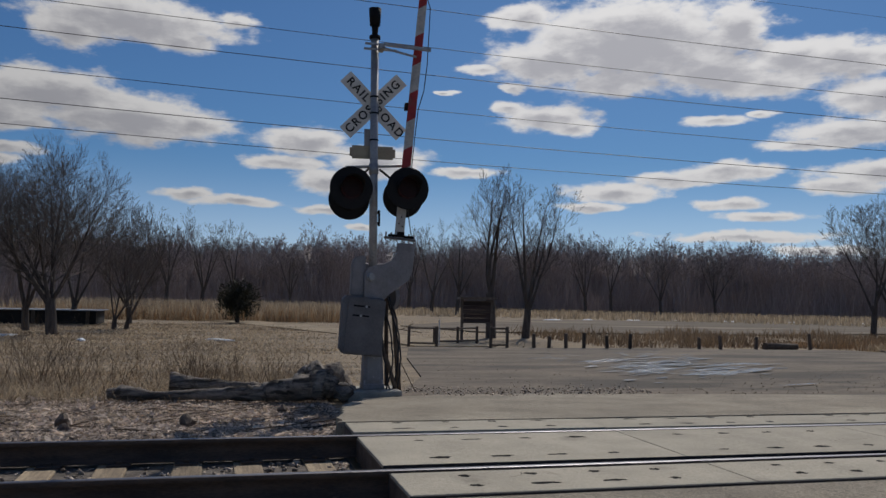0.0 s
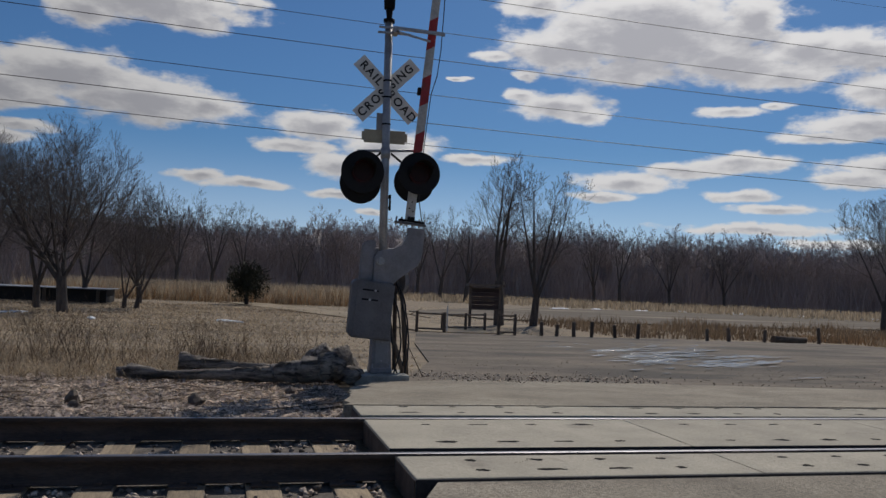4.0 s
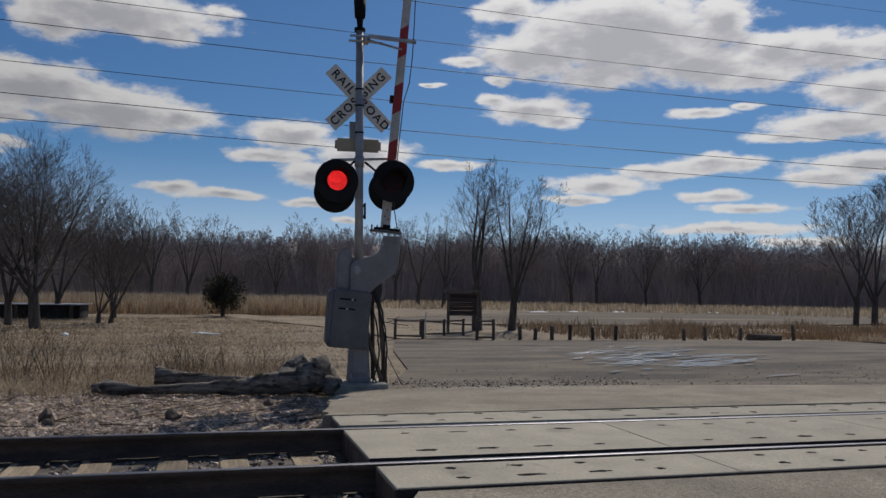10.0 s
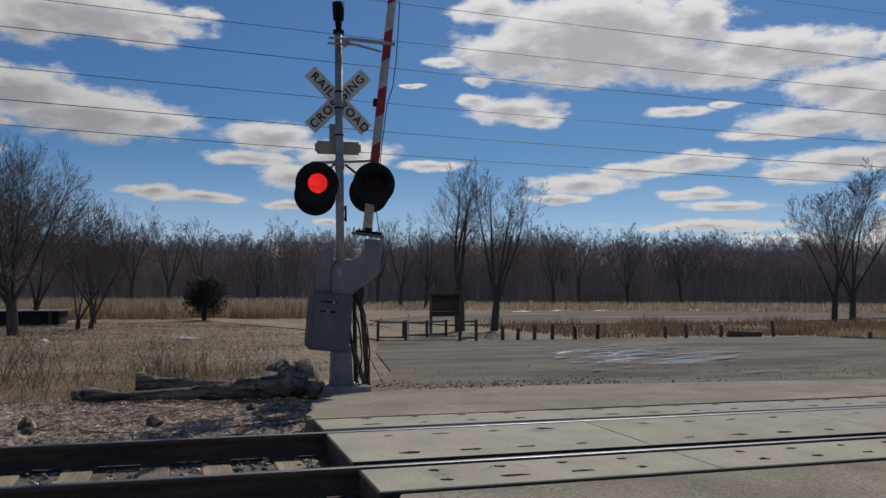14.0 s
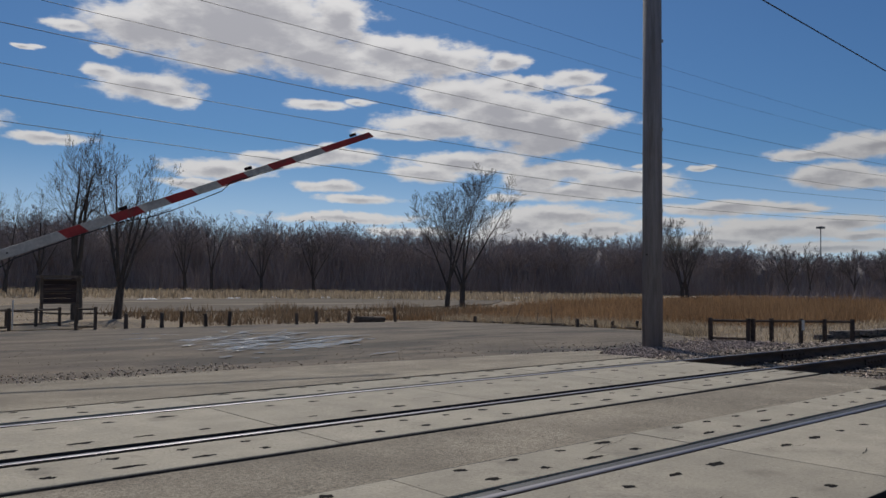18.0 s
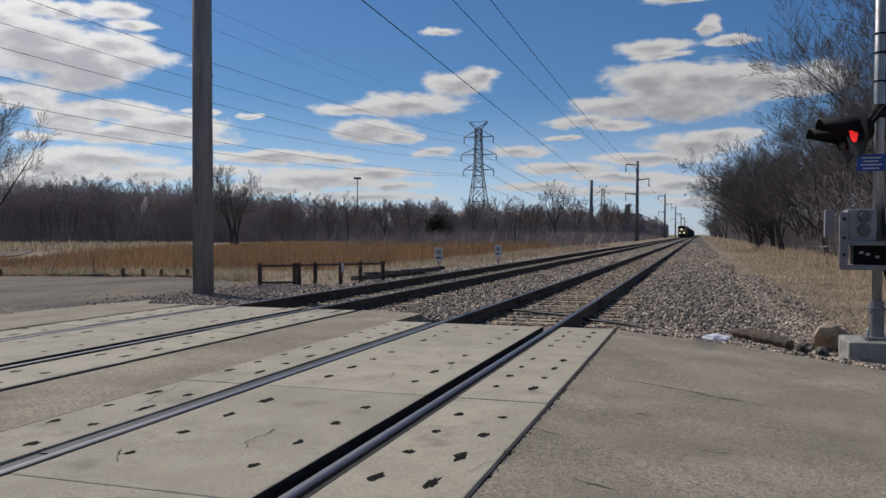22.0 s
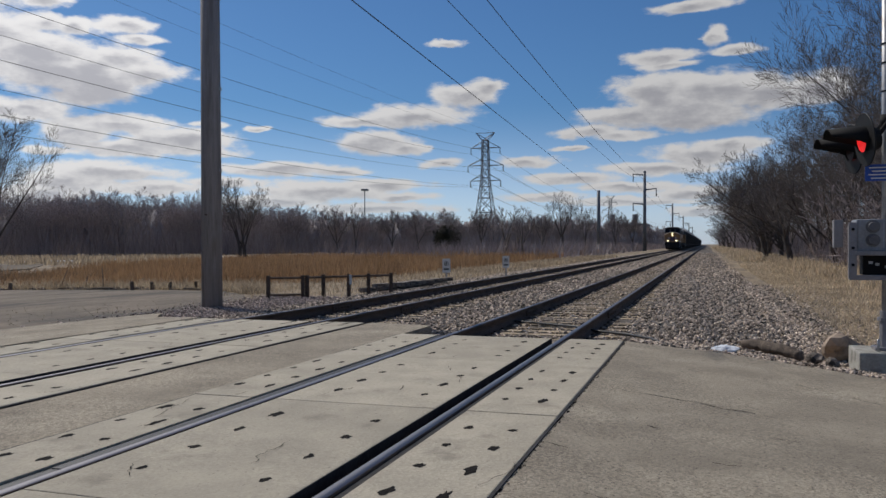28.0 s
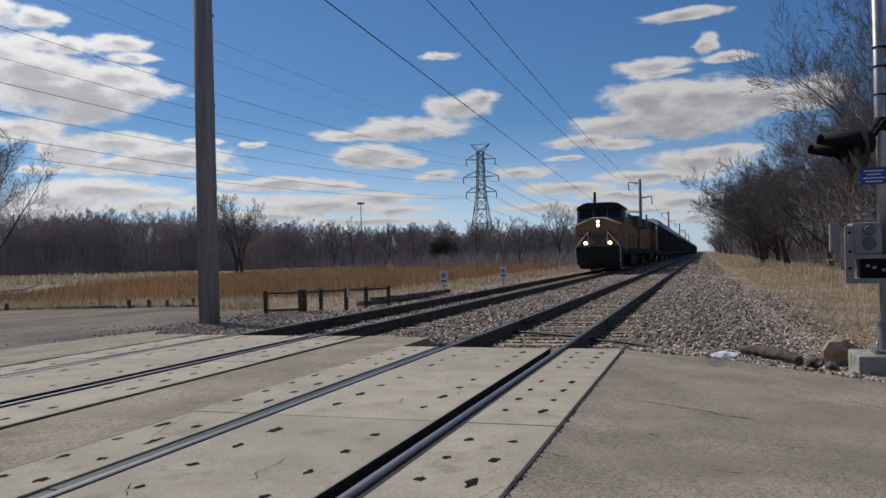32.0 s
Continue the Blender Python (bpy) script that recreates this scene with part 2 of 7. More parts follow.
# ---- materials ----
def material(name, light, dark, scale=4.0, rough=0.8, metal=0.0, bump=0.2, fine=40.0, stain=None, stain_at=(0.55, 0.7), stain_scale=0.6, stretch=(1, 1, 1), piece=0.0, spec=0.35, island=0.0, thin=0.0, speck=None, grit=0.0):
    """A procedural surface: two noises between two colours, an optional stain, fine relief."""
    mat = bpy.data.materials.new(name)
    mat.use_nodes = True
    n = Nodes(mat.node_tree)
    bsdf = mat.node_tree.nodes["Principled BSDF"]
    at = n.node("ShaderNodeTexCoord").outputs["Object"]
    if stretch != (1, 1, 1):
        at = n.vec("MULTIPLY", at, stretch)
    big, small = n.noise(at, scale, 5.0), n.noise(at, fine, 4.0, 0.65)
    fac = n.math("ADD", n.math("MULTIPLY", big, 0.6), n.math("MULTIPLY", small, 0.4))
    col = n.mix(n.ramp(fac, 0.36, 0.64), dark, light)
    if stain:
        col = n.mix(n.ramp(n.noise(at, stain_scale, 6.0, 0.6), *stain_at), col, stain)
    if speck:
        col = n.mix(n.ramp(n.noise(at, speck[0], 2.0, 0.5), speck[1], speck[1] + 0.06), col, speck[2])
    if grit:
        # fine grains of aggregate, lighter and darker
        cell = n.node("ShaderNodeTexVoronoi", {"Vector": at, "Scale": 62.0}).outputs["Color"]
        pebble = n.node("ShaderNodeSeparateColor", {0: cell}).outputs[0]
        grain = n.math("ADD", n.math("MULTIPLY", pebble, 0.6), n.math("MULTIPLY", n.noise(at, 130.0, 3.0, 0.65), 1.4))
        col = n.node("ShaderNodeHueSaturation", {"Color": col, "Value": n.node("ShaderNodeMapRange", {"Value": grain, "From Min": 0.6, "From Max": 1.4, "To Min": n.ramp(n.noise(at, 0.9, 4.0), 0.42, 0.62, 1 - grit, 1 - 0.45 * grit), "To Max": n.ramp(n.noise(at, 0.9, 4.0), 0.42, 0.62, 1 + grit, 1 + 0.4 * grit)}).outputs[0]}).outputs[0]
    if piece or island:
        rnd = n.node("ShaderNodeObjectInfo").outputs["Random"] if piece else n.node("ShaderNodeNewGeometry").outputs["Random Per Island"]
        k = piece or island
        hsv = n.node("ShaderNodeHueSaturation", {"Color": col, "Value": n.node("ShaderNodeMapRange", {"Value": rnd, "To Min": 1 - k, "To Max": 1 + k}).outputs[0]})
        col = hsv.outputs[0]
    mat.node_tree.links.new(col, bsdf.inputs["Base Color"])
    bsdf.inputs["Roughness"].default_value, bsdf.inputs["Metallic"].default_value = rough, metal
    bsdf.inputs["Specular IOR Level"].default_value = spec
    if bump:
        b = n.node("ShaderNodeBump", {"Height": fac, "Strength": bump, "Distance": 0.02})
        mat.node_tree.links.new(b.outputs[0], bsdf.inputs["Normal"])
    if thin:
        # thin dry leaves and blades let part of the light through
        through_it = n.node("ShaderNodeBsdfTranslucent", {"Color": col})
        both = n.node("ShaderNodeMixShader", {0: thin, 1: bsdf.outputs[0], 2: through_it.outputs[0]})
        mat.node_tree.links.new(both.outputs[0], mat.node_tree.nodes["Material Output"].inputs[0])
    return mat


def glowing(name, colour, strength):
    mat = bpy.data.materials.new(name)
    mat.use_nodes = True
    bsdf = mat.node_tree.nodes["Principled BSDF"]
    bsdf.inputs["Base Color"].default_value = (*colour, 1)
    bsdf.inputs["Emission Color"].default_value = (*colour, 1)
    bsdf.inputs["Emission Strength"].default_value = strength
    return mat


def lamp_glow(name, colour, strength):
    """A lamp face made of many small glowing points."""
    mat = glowing(name, colour, strength)
    n = Nodes(mat.node_tree)
    at = n.node("ShaderNodeTexCoord").outputs["Object"]
    dots = n.node("ShaderNodeTexVoronoi", {"Vector": at, "Scale": 48.0}).outputs["Distance"]
    mat.node_tree.links.new(n.ramp(dots, 0.25, 0.6, strength * 1.6, strength * 0.35), mat.node_tree.nodes["Principled BSDF"].inputs["Emission Strength"])
    return mat


M = dict(
    concrete=material("panel_concrete", (0.445, 0.393, 0.302), (0.35, 0.309, 0.238), 2.2, 0.85, bump=0.5, fine=45, stain=(0.27, 0.236, 0.182), stain_at=(0.57, 0.74), stain_scale=2.0, piece=0.08, speck=(38.0, 0.68, (0.17, 0.147, 0.114)), grit=0.15),
    footing=material("footing_concrete", (0.42, 0.40, 0.35), (0.27, 0.26, 0.23), 3, 0.9, bump=0.4, stain=(0.16, 0.15, 0.13), stain_scale=2.5),
    asphalt=material("worn_asphalt", (0.355, 0.303, 0.228), (0.243, 0.207, 0.157), 1.3, 0.92, bump=1.6, fine=60, stain=(0.405, 0.347, 0.262), stain_at=(0.46, 0.68), stain_scale=0.55, speck=(55.0, 0.64, (0.125, 0.106, 0.082)), grit=0.40),
    dirt=material("packed_dirt", (0.20, 0.156, 0.112), (0.098, 0.078, 0.058), 0.8, 0.9, bump=1.8, fine=9, stain=(0.068, 0.055, 0.042), stain_at=(0.48, 0.62), stain_scale=0.35, stretch=(0.5, 1.6, 1), grit=0.35),
    mud=material("marsh_mud", (0.17, 0.133, 0.092), (0.095, 0.075, 0.054), 0.3, 0.95, bump=0.8, fine=6, stain=(0.26, 0.205, 0.14), stain_at=(0.52, 0.66), stain_scale=0.15, stretch=(0.3, 1.5, 1)),
    soil=material("field_soil", (0.35, 0.27, 0.178), (0.145, 0.112, 0.078), 0.7, 0.95, bump=0.9, fine=7, stain=(0.25, 0.19, 0.122), stain_at=(0.48, 0.64), stain_scale=0.2, stretch=(0.35, 1.7, 1), grit=0.25),
    ballast=material("ballast_bed", (0.19, 0.16, 0.133), (0.07, 0.06, 0.05), 6, 0.95, bump=0.9, fine=22, stain=(0.17, 0.145, 0.117), stain_scale=0.5, grit=0.5),
    stone=material("ballast_stone", (0.54, 0.44, 0.352), (0.27, 0.216, 0.17), 8, 0.9, bump=0.3, fine=60, island=0.85),
    dirt_stone=material("muddy_stone", (0.25, 0.195, 0.135), (0.12, 0.094, 0.068), 8, 0.9, bump=0.3, fine=60, island=0.5),
    pink_stone=material("pinkish_gravel", (0.43, 0.35, 0.315), (0.23, 0.185, 0.168), 8, 0.9, bump=0.3, fine=60, island=0.6),
    rail_top=material("polished_rail", (0.165, 0.158, 0.172), (0.115, 0.11, 0.12), 2, 0.45, 1.0, bump=0.05, stretch=(0.2, 6, 1)),
    rail=material("rusty_rail", (0.125, 0.09, 0.07), (0.06, 0.045, 0.037), 3, 0.85, 0.2, bump=0.3, stretch=(0.6, 3, 3)),
    flange=material("flangeway_rubber", (0.055, 0.052, 0.052), (0.032, 0.030, 0.030), 5, 0.85, bump=0.3, spec=0.2),
    rubber=material("rubber_seal", (0.05, 0.047, 0.048), (0.026, 0.025, 0.025), 4, 0.6, bump=0.3, stretch=(0.4, 4, 4)),
    # Near-black holds the shade of deep lag pockets; cracks and crumbs share it.
    pocket=material("pocket_shade_grime", (0.020, 0.017, 0.015), (0.010, 0.009, 0.008), 20, 0.98, bump=0.4, spec=0.1),
    tie=material("sleeper_wood", (0.40, 0.31, 0.205), (0.20, 0.155, 0.108), 3, 0.9, bump=0.6, fine=20, stretch=(6, 0.6, 6), piece=0.3),
    steel=material("galvanised_steel", (0.42, 0.42, 0.42), (0.30, 0.30, 0.31), 5, 0.5, 0.55, bump=0.08, stain=(0.22, 0.20, 0.18), stain_scale=2.0),
    dark_grey=material("dark_weight_steel", (0.165, 0.16, 0.167), (0.11, 0.107, 0.112), 3, 0.6, 0.1, bump=0.15, stain=(0.09, 0.087, 0.083), stain_scale=1.6),
    grey_paint=material("grey_painted_metal", (0.27, 0.258, 0.268), (0.195, 0.187, 0.195), 3, 0.6, 0.1, bump=0.12, stain=(0.16, 0.152, 0.148), stain_scale=1.6),
    mid_grey=material("mid_grey_casing", (0.30, 0.30, 0.31), (0.21, 0.21, 0.22), 3, 0.5, 0.1, bump=0.15, stain=(0.14, 0.135, 0.13), stain_scale=1.8),
    black=material("black_enamel", (0.010, 0.010, 0.011), (0.006, 0.006, 0.007), 5, 0.6, 0.0, bump=0.05, spec=0.25),
    hood=material("black_hood", (0.010, 0.010, 0.011), (0.006, 0.006, 0.007), 5, 0.75, 0.0, bump=0.05, spec=0.2),
    white=material("white_sign_sheet", (0.72, 0.70, 0.66), (0.60, 0.58, 0.54), 4, 0.6, bump=0.05),
    letter=material("black_lettering", (0.02, 0.02, 0.02), (0.015, 0.015, 0.015), 4, 0.6, bump=0),
    board_back=material("bare_sign_back", (0.40, 0.345, 0.245), (0.30, 0.255, 0.18), 4, 0.6, 0.1, bump=0.05),
    arm_white=material("gate_arm_white", (0.54, 0.52, 0.49), (0.37, 0.355, 0.335), 5, 0.6, bump=0.05, stain=(0.30, 0.28, 0.26), stain_scale=2),
    arm_red=material("gate_arm_red", (0.38, 0.035, 0.035), (0.27, 0.025, 0.028), 5, 0.5, bump=0.05, stain=(0.20, 0.05, 0.045), stain_scale=2),
    blue=material("blue_sign", (0.03, 0.08, 0.36), (0.02, 0.06, 0.28), 4, 0.5, bump=0.02),
    lens=material("dark_red_lens", (0.016, 0.004, 0.004), (0.010, 0.003, 0.003), 20, 0.5, bump=0.1, spec=0.2),
    lit=lamp_glow("lit_red_lamp", (0.85, 0.02, 0.02), 1.5),
    head=glowing("headlight", (1.0, 0.78, 0.40), 10.0),
    pole_wood=material("weathered_pole", (0.33, 0.305, 0.30), (0.225, 0.207, 0.203), 2, 0.9, bump=0.7, fine=22, stretch=(5, 5, 0.35), stain=(0.2, 0.178, 0.168), stain_at=(0.52, 0.66), stain_scale=1.5),
    post_wood=material("dark_post_wood", (0.185, 0.14, 0.105), (0.085, 0.066, 0.052), 4, 0.9, bump=0.5, stretch=(5, 5, 0.8), piece=0.3),
    board_brown=material("stained_board", (0.075, 0.048, 0.04), (0.042, 0.028, 0.025), 3, 0.85, bump=0.4, stretch=(0.6, 4, 4), piece=0.35),
    log=material("bleached_log", (0.36, 0.305, 0.255), (0.13, 0.108, 0.09), 5, 0.92, bump=1.8, fine=26, stretch=(0.5, 4, 4), stain=(0.055, 0.046, 0.038), stain_at=(0.48, 0.62), stain_scale=2.2),
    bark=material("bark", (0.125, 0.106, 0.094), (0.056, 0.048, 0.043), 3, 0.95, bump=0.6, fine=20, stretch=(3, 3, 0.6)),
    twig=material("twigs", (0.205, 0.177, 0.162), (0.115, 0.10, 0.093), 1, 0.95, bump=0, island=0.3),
    # These two pale greys carry distance haze in the colour, on nearer brush too.
    wood_far=material("hazed_woodland_twigs", (0.43, 0.365, 0.348), (0.27, 0.229, 0.221), 0.12, 0.95, bump=0, island=0.3),
    wood_mass=material("hazed_thicket", (0.445, 0.398, 0.385), (0.285, 0.254, 0.247), 0.25, 0.95, bump=0.5, fine=3, stretch=(1, 1, 0.35)),
    cedar=material("cedar_green", (0.075, 0.070, 0.044), (0.034, 0.033, 0.022), 2, 0.9, bump=0, island=0.4),
    reed=material("tawny_reeds", (0.42, 0.262, 0.142), (0.24, 0.15, 0.083), 0.22, 0.9, bump=0, island=0.35, thin=0.35),
    reed_pale=material("pale_reeds", (0.52, 0.42, 0.295), (0.29, 0.23, 0.163), 0.4, 0.9, bump=0, island=0.4, thin=0.45),
    reed_dull=material("brown_weeds", (0.30, 0.21, 0.13), (0.17, 0.12, 0.078), 0.4, 0.9, bump=0, island=0.35, thin=0.3),
    straw=material("dry_straw", (0.67, 0.545, 0.385), (0.44, 0.352, 0.245), 0.5, 0.9, bump=0, island=0.35, thin=0.4),
    weed=material("dead_weeds", (0.17, 0.12, 0.08), (0.09, 0.066, 0.046), 2, 0.9, bump=0, island=0.3, thin=0.2),
    leaf=material("leaf_litter", (0.70, 0.58, 0.48), (0.32, 0.258, 0.212), 3, 0.7, bump=0.2, island=0.7, thin=0.4),
    snow=material("old_snow", (0.82, 0.84, 0.87), (0.66, 0.68, 0.71), 2, 0.7, bump=0.4),
    rock=material("tan_rock", (0.43, 0.33, 0.245), (0.25, 0.187, 0.138), 4, 0.9, bump=1.2, fine=18),
    wire=material("wire", (0.03, 0.03, 0.033), (0.02, 0.02, 0.022), 1, 0.6, bump=0),
    lattice=material("lattice_steel", (0.17, 0.185, 0.205), (0.12, 0.13, 0.145), 1, 0.6, 0.3, bump=0),
    # Brick turned blue-grey: the haze before the far plant is in this colour.
    brickwork=material("hazed_plant_wall", (0.15, 0.155, 0.168), (0.105, 0.108, 0.118), 0.2, 0.9, bump=0.2),
    yellow=material("loco_yellow", (0.27, 0.158, 0.072), (0.19, 0.112, 0.053), 1.2, 0.55, bump=0.03, stain=(0.10, 0.066, 0.042), stain_scale=0.8),
    loco_grey=material("loco_grey", (0.12, 0.12, 0.122), (0.075, 0.075, 0.077), 1.2, 0.55, bump=0.05),
    soot=material("sooty_black", (0.022, 0.020, 0.019), (0.012, 0.011, 0.011), 2, 0.8, bump=0.1),
    hopper=material("hopper_grey", (0.075, 0.072, 0.07), (0.038, 0.036, 0.035), 0.8, 0.8, bump=0.1, stain=(0.06, 0.04, 0.03), stain_scale=0.6),
    # Paler than the hopper body: skylight on the roof is put into the colour.
    roof_grey=material("skylit_hopper_roof", (0.34, 0.34, 0.345), (0.23, 0.23, 0.235), 0.8, 0.6, bump=0.05),
    emblem=material("emblem_dull", (0.10, 0.06, 0.09), (0.06, 0.04, 0.06), 4, 0.6, bump=0),
    loco_glass=material("cab_glass", (0.012, 0.014, 0.016), (0.008, 0.009, 0.01), 4, 0.08, bump=0),
)


def water_material():
    mat = bpy.data.materials.new("puddle_water")
    mat.use_nodes = True
    n = Nodes(mat.node_tree)
    bsdf = mat.node_tree.nodes["Principled BSDF"]
    at = n.node("ShaderNodeTexCoord").outputs["Object"]
    bsdf.inputs["Base Color"].default_value = (0.20, 0.19, 0.175, 1)
    bsdf.inputs["Roughness"].default_value = 0.22
    bsdf.inputs["Specular IOR Level"].default_value = 0.5
    b = n.node("ShaderNodeBump", {"Height": n.noise(n.vec("MULTIPLY", at, (0.6, 2.0, 1)), 3.0, 3.0), "Strength": 0.8, "Distance": 0.08})
    mat.node_tree.links.new(b.outputs[0], bsdf.inputs["Normal"])
    return mat


M["water"] = water_material()


# ---- mesh helpers ----
def part(name, bm, mat, parent=None, label="", smooth=False):
    me = bpy.data.meshes.new(name)
    bm.to_mesh(me)
    bm.free()
    return dress(name, me, mat, parent, label, smooth)


def dress(name, me, mat, parent=None, label="", smooth=False):
    for m in mat if isinstance(mat, (list, tuple)) else (mat,):
        me.materials.append(m)
    if smooth:
        me.polygons.foreach_set("use_smooth", [True] * len(me.polygons))
    ob = new(name, me)
    ob.parent = parent
    if label:
        ob["label"] = label
    return ob


def thing(name, m, label, category, group="", kind=""):
    return tagged(new_at(name, m), label, category, group, kind)


def new_at(name, m):
    ob = new(name)
    ob.empty_display_size = 0.1
    ob.matrix_world = m
    return ob


def box(bm, x0, x1, y0, y1, z0, z1, bevel=0.0, m=None):
    g = bmesh.ops.create_cube(bm, size=1.0, matrix=Matrix.Translation(((x0 + x1) / 2, (y0 + y1) / 2, (z0 + z1) / 2)) @ Matrix.Diagonal((x1 - x0, y1 - y0, z1 - z0, 1)))
    vs = g["verts"]
    if bevel:
        es = {e for v in vs for e in v.link_edges}
        r = bmesh.ops.bevel(bm, geom=list(es), offset=bevel, segments=2, profile=0.6, affect="EDGES")
        vs = list({v for f in r["faces"] for v in f.verts} | {v for v in vs if v.is_valid})
    if m is not None:
        bmesh.ops.transform(bm, matrix=m, verts=vs)
    return vs


def tube(bm, p, q, r0, r1=None, n=12, caps=True):
    p, q = Vector(p), Vector(q)
    d = q - p
    m = Matrix.Translation((p + q) / 2) @ d.to_track_quat("Z", "Y").to_matrix().to_4x4()
    return bmesh.ops.create_cone(bm, cap_ends=caps, segments=n, radius1=r0, radius2=r0 if r1 is None else r1, depth=d.length, matrix=m)["verts"]


def prism(bm, outline, y0, y1):
    """An x-z outline drawn out along y."""
    a = [bm.verts.new((x, y0, z)) for x, z in outline]
    b = [bm.verts.new((x, y1, z)) for x, z in outline]
    fs = [bm.faces.new(a), bm.faces.new(b[::-1])]
    for i in range(len(a)):
        fs.append(bm.faces.new((a[i - 1], b[i - 1], b[i], a[i])))
    bmesh.ops.recalc_face_normals(bm, faces=fs)
    return a + b


def boxed(name, mat, parent, *dims, bevel=0.0, label="", m=None):
    bm = bmesh.new()
    box(bm, *dims, bevel=bevel, m=m)
    return part(name, bm, mat, parent, label)


def tubed(name, mat, parent, p, q, r0, r1=None, n=12, label="", smooth=True):
    bm = bmesh.new()
    tube(bm, p, q, r0, r1, n)
    ob = part(name, bm, mat, parent, label)
    for f in ob.data.polygons:
        f.use_smooth = len(f.vertices) == 4 and smooth
    return ob


def hose(name, mat, parent, pts, rad, n=8, label=""):
    """One bent round cable through the points."""
    bm, rings = bmesh.new(), []
    pts = [Vector(p) for p in pts]
    for i, p in enumerate(pts):
        d = (pts[min(i + 1, len(pts) - 1)] - pts[max(i - 1, 0)]).normalized()
        u = d.cross(Vector((0.31, 0.92, 0.23))).normalized()
        w = d.cross(u)
        rings.append([bm.verts.new(p + (u * math.cos(2 * math.pi * k / n) + w * math.sin(2 * math.pi * k / n)) * rad) for k in range(n)])
    for a, b in zip(rings, rings[1:]):
        for k in range(n):
            bm.faces.new((a[k], a[(k + 1) % n], b[(k + 1) % n], b[k]))
    bm.faces.new(rings[0][::-1])
    bm.faces.new(rings[-1])
    bmesh.ops.recalc_face_normals(bm, faces=bm.faces)
    return part(name, bm, mat, parent, label, smooth=True)


def pydata(name, verts, faces):
    """A mesh from arrays, faces all of one size."""
    me = bpy.data.meshes.new(name)
    verts, faces = np.asarray(verts, np.float32), np.asarray(faces, np.int32)
    k = faces.shape[1]
    me.vertices.add(len(verts))
    me.vertices.foreach_set("co", verts.ravel())
    me.loops.add(faces.size)
    me.loops.foreach_set("vertex_index", faces.ravel())
    me.polygons.add(len(faces))
    me.polygons.foreach_set("loop_start", np.arange(0, faces.size, k, dtype=np.int32))
    me.update(calc_edges=True)
    me.validate()
    return me


def ground_z(x, y):
    x, y = np.asarray(x, float), np.asarray(y, float)
    z = np.where(y < 6.4, -0.30, 0.0)
    z = np.where(y < -0.75, -0.30 - 0.22 * np.clip((-0.75 - y) / 7, 0, 1), z)
    z = np.where((y >= 6.4) & (y < 10), -0.30, z)
    z = np.where((y >= 10) & (y < 23), -0.30 - 0.17 * (y - 10) / 13, z)
    z = np.where(y >= 23, -0.47 - 0.13 * np.clip((y - 23) / 40, 0, 1), z)
    return z


# ---- ground, road, tracks ----
NEAR_RAILS, FAR_RAILS = (0.036, 1.472), (4.054, 5.454)
rng = np.random.default_rng(7)
# edge of the far woods: bearing from the crossing and distance
WOOD_AZ, WOOD_D = [-50, -22, -8, 4, 15, 30, 45, 60, 70, 78, 84, 88], [80, 80, 100, 118, 132, 138, 150, 170, 225, 280, 340, 480]


def make_ground():
    xs = np.unique(np.r_[np.linspace(-3500, -200, 12), np.linspace(-200, -30, 18), np.linspace(-30, 60, 91), np.linspace(60, 300, 41), np.linspace(300, 4500, 14)])
    ys = np.unique(np.r_[np.linspace(-3500, -150, 12), np.linspace(-150, -20, 14), np.linspace(-20, 60, 81), np.linspace(60, 300, 41), np.linspace(300, 4500, 14)])
    gx, gy = np.meshgrid(xs, ys)
    gz = ground_z(gx, gy)
    bumpy = np.array([noise.noise(Vector((x * 0.23, y * 0.23, 3))) * 0.05 for x, y in zip(gx.ravel(), gy.ravel())]).reshape(gx.shape)
    open_land = np.clip((np.abs(gy - 4) - 8) / 4, 0, 1) * np.where((gx > -9) & (gx < 15) & (gy < 28), 0.2, 1)
    gz = gz + bumpy * open_land
    # the wooded rise beyond the marsh
    d, az = np.hypot(gx + 10, gy + 2), np.degrees(np.arctan2(gx + 10, gy + 2))
    rise = np.clip((d - np.interp(az, WOOD_AZ, WOOD_D) - 25) / 90, 0, 1) * np.clip((80 - az) / 12, 0, 1) * np.clip((az + 60) / 20, 0, 1)
    gz = gz + rise * (7 + 5 * np.exp(-((az - 6) / 9) ** 2))
    w = len(xs)
    i = (np.arange(len(ys) - 1)[:, None] * w + np.arange(w - 1)).ravel()
    me = pydata("ground", np.c_[gx.ravel(), gy.ravel(), gz.ravel()], np.c_[i, i + 1, i + w + 1, i + w])
    ob = dress("ground", me, M["soil"], smooth=True)
    tagged(ob, "dry tan field grass and bare soil under early spring sun", "ground", kind="structure")


make_ground()


def slab(name, outline, top, thick, mat, label, category, parent=None):
    """A thin slab with an x-y outline, whose top height is a number or a function of x and y."""
    bm = bmesh.new()
    height = (lambda x, y: top) if isinstance(top, (int, float)) else top
    up = [bm.verts.new((x, y, height(x, y))) for x, y in outline]
    face = bm.faces.new(up)
    if face.normal.z < 0 or sum((a[0] - b[0]) * (a[1] + b[1]) for a, b in zip(outline, outline[1:] + outline[:1])) < 0:
        face.normal_flip()
    low = [bm.verts.new((x, y, height(x, y) - thick)) for x, y in outline]
    for i in range(len(up)):
        bm.faces.new((up[i - 1], up[i], low[i], low[i - 1]))
    bmesh.ops.recalc_face_normals(bm, faces=bm.faces)
    bmesh.ops.triangulate(bm, faces=[f for f in bm.faces if len(f.verts) > 4])
    return tagged(part(name, bm, mat, parent), label, category, kind="structure")


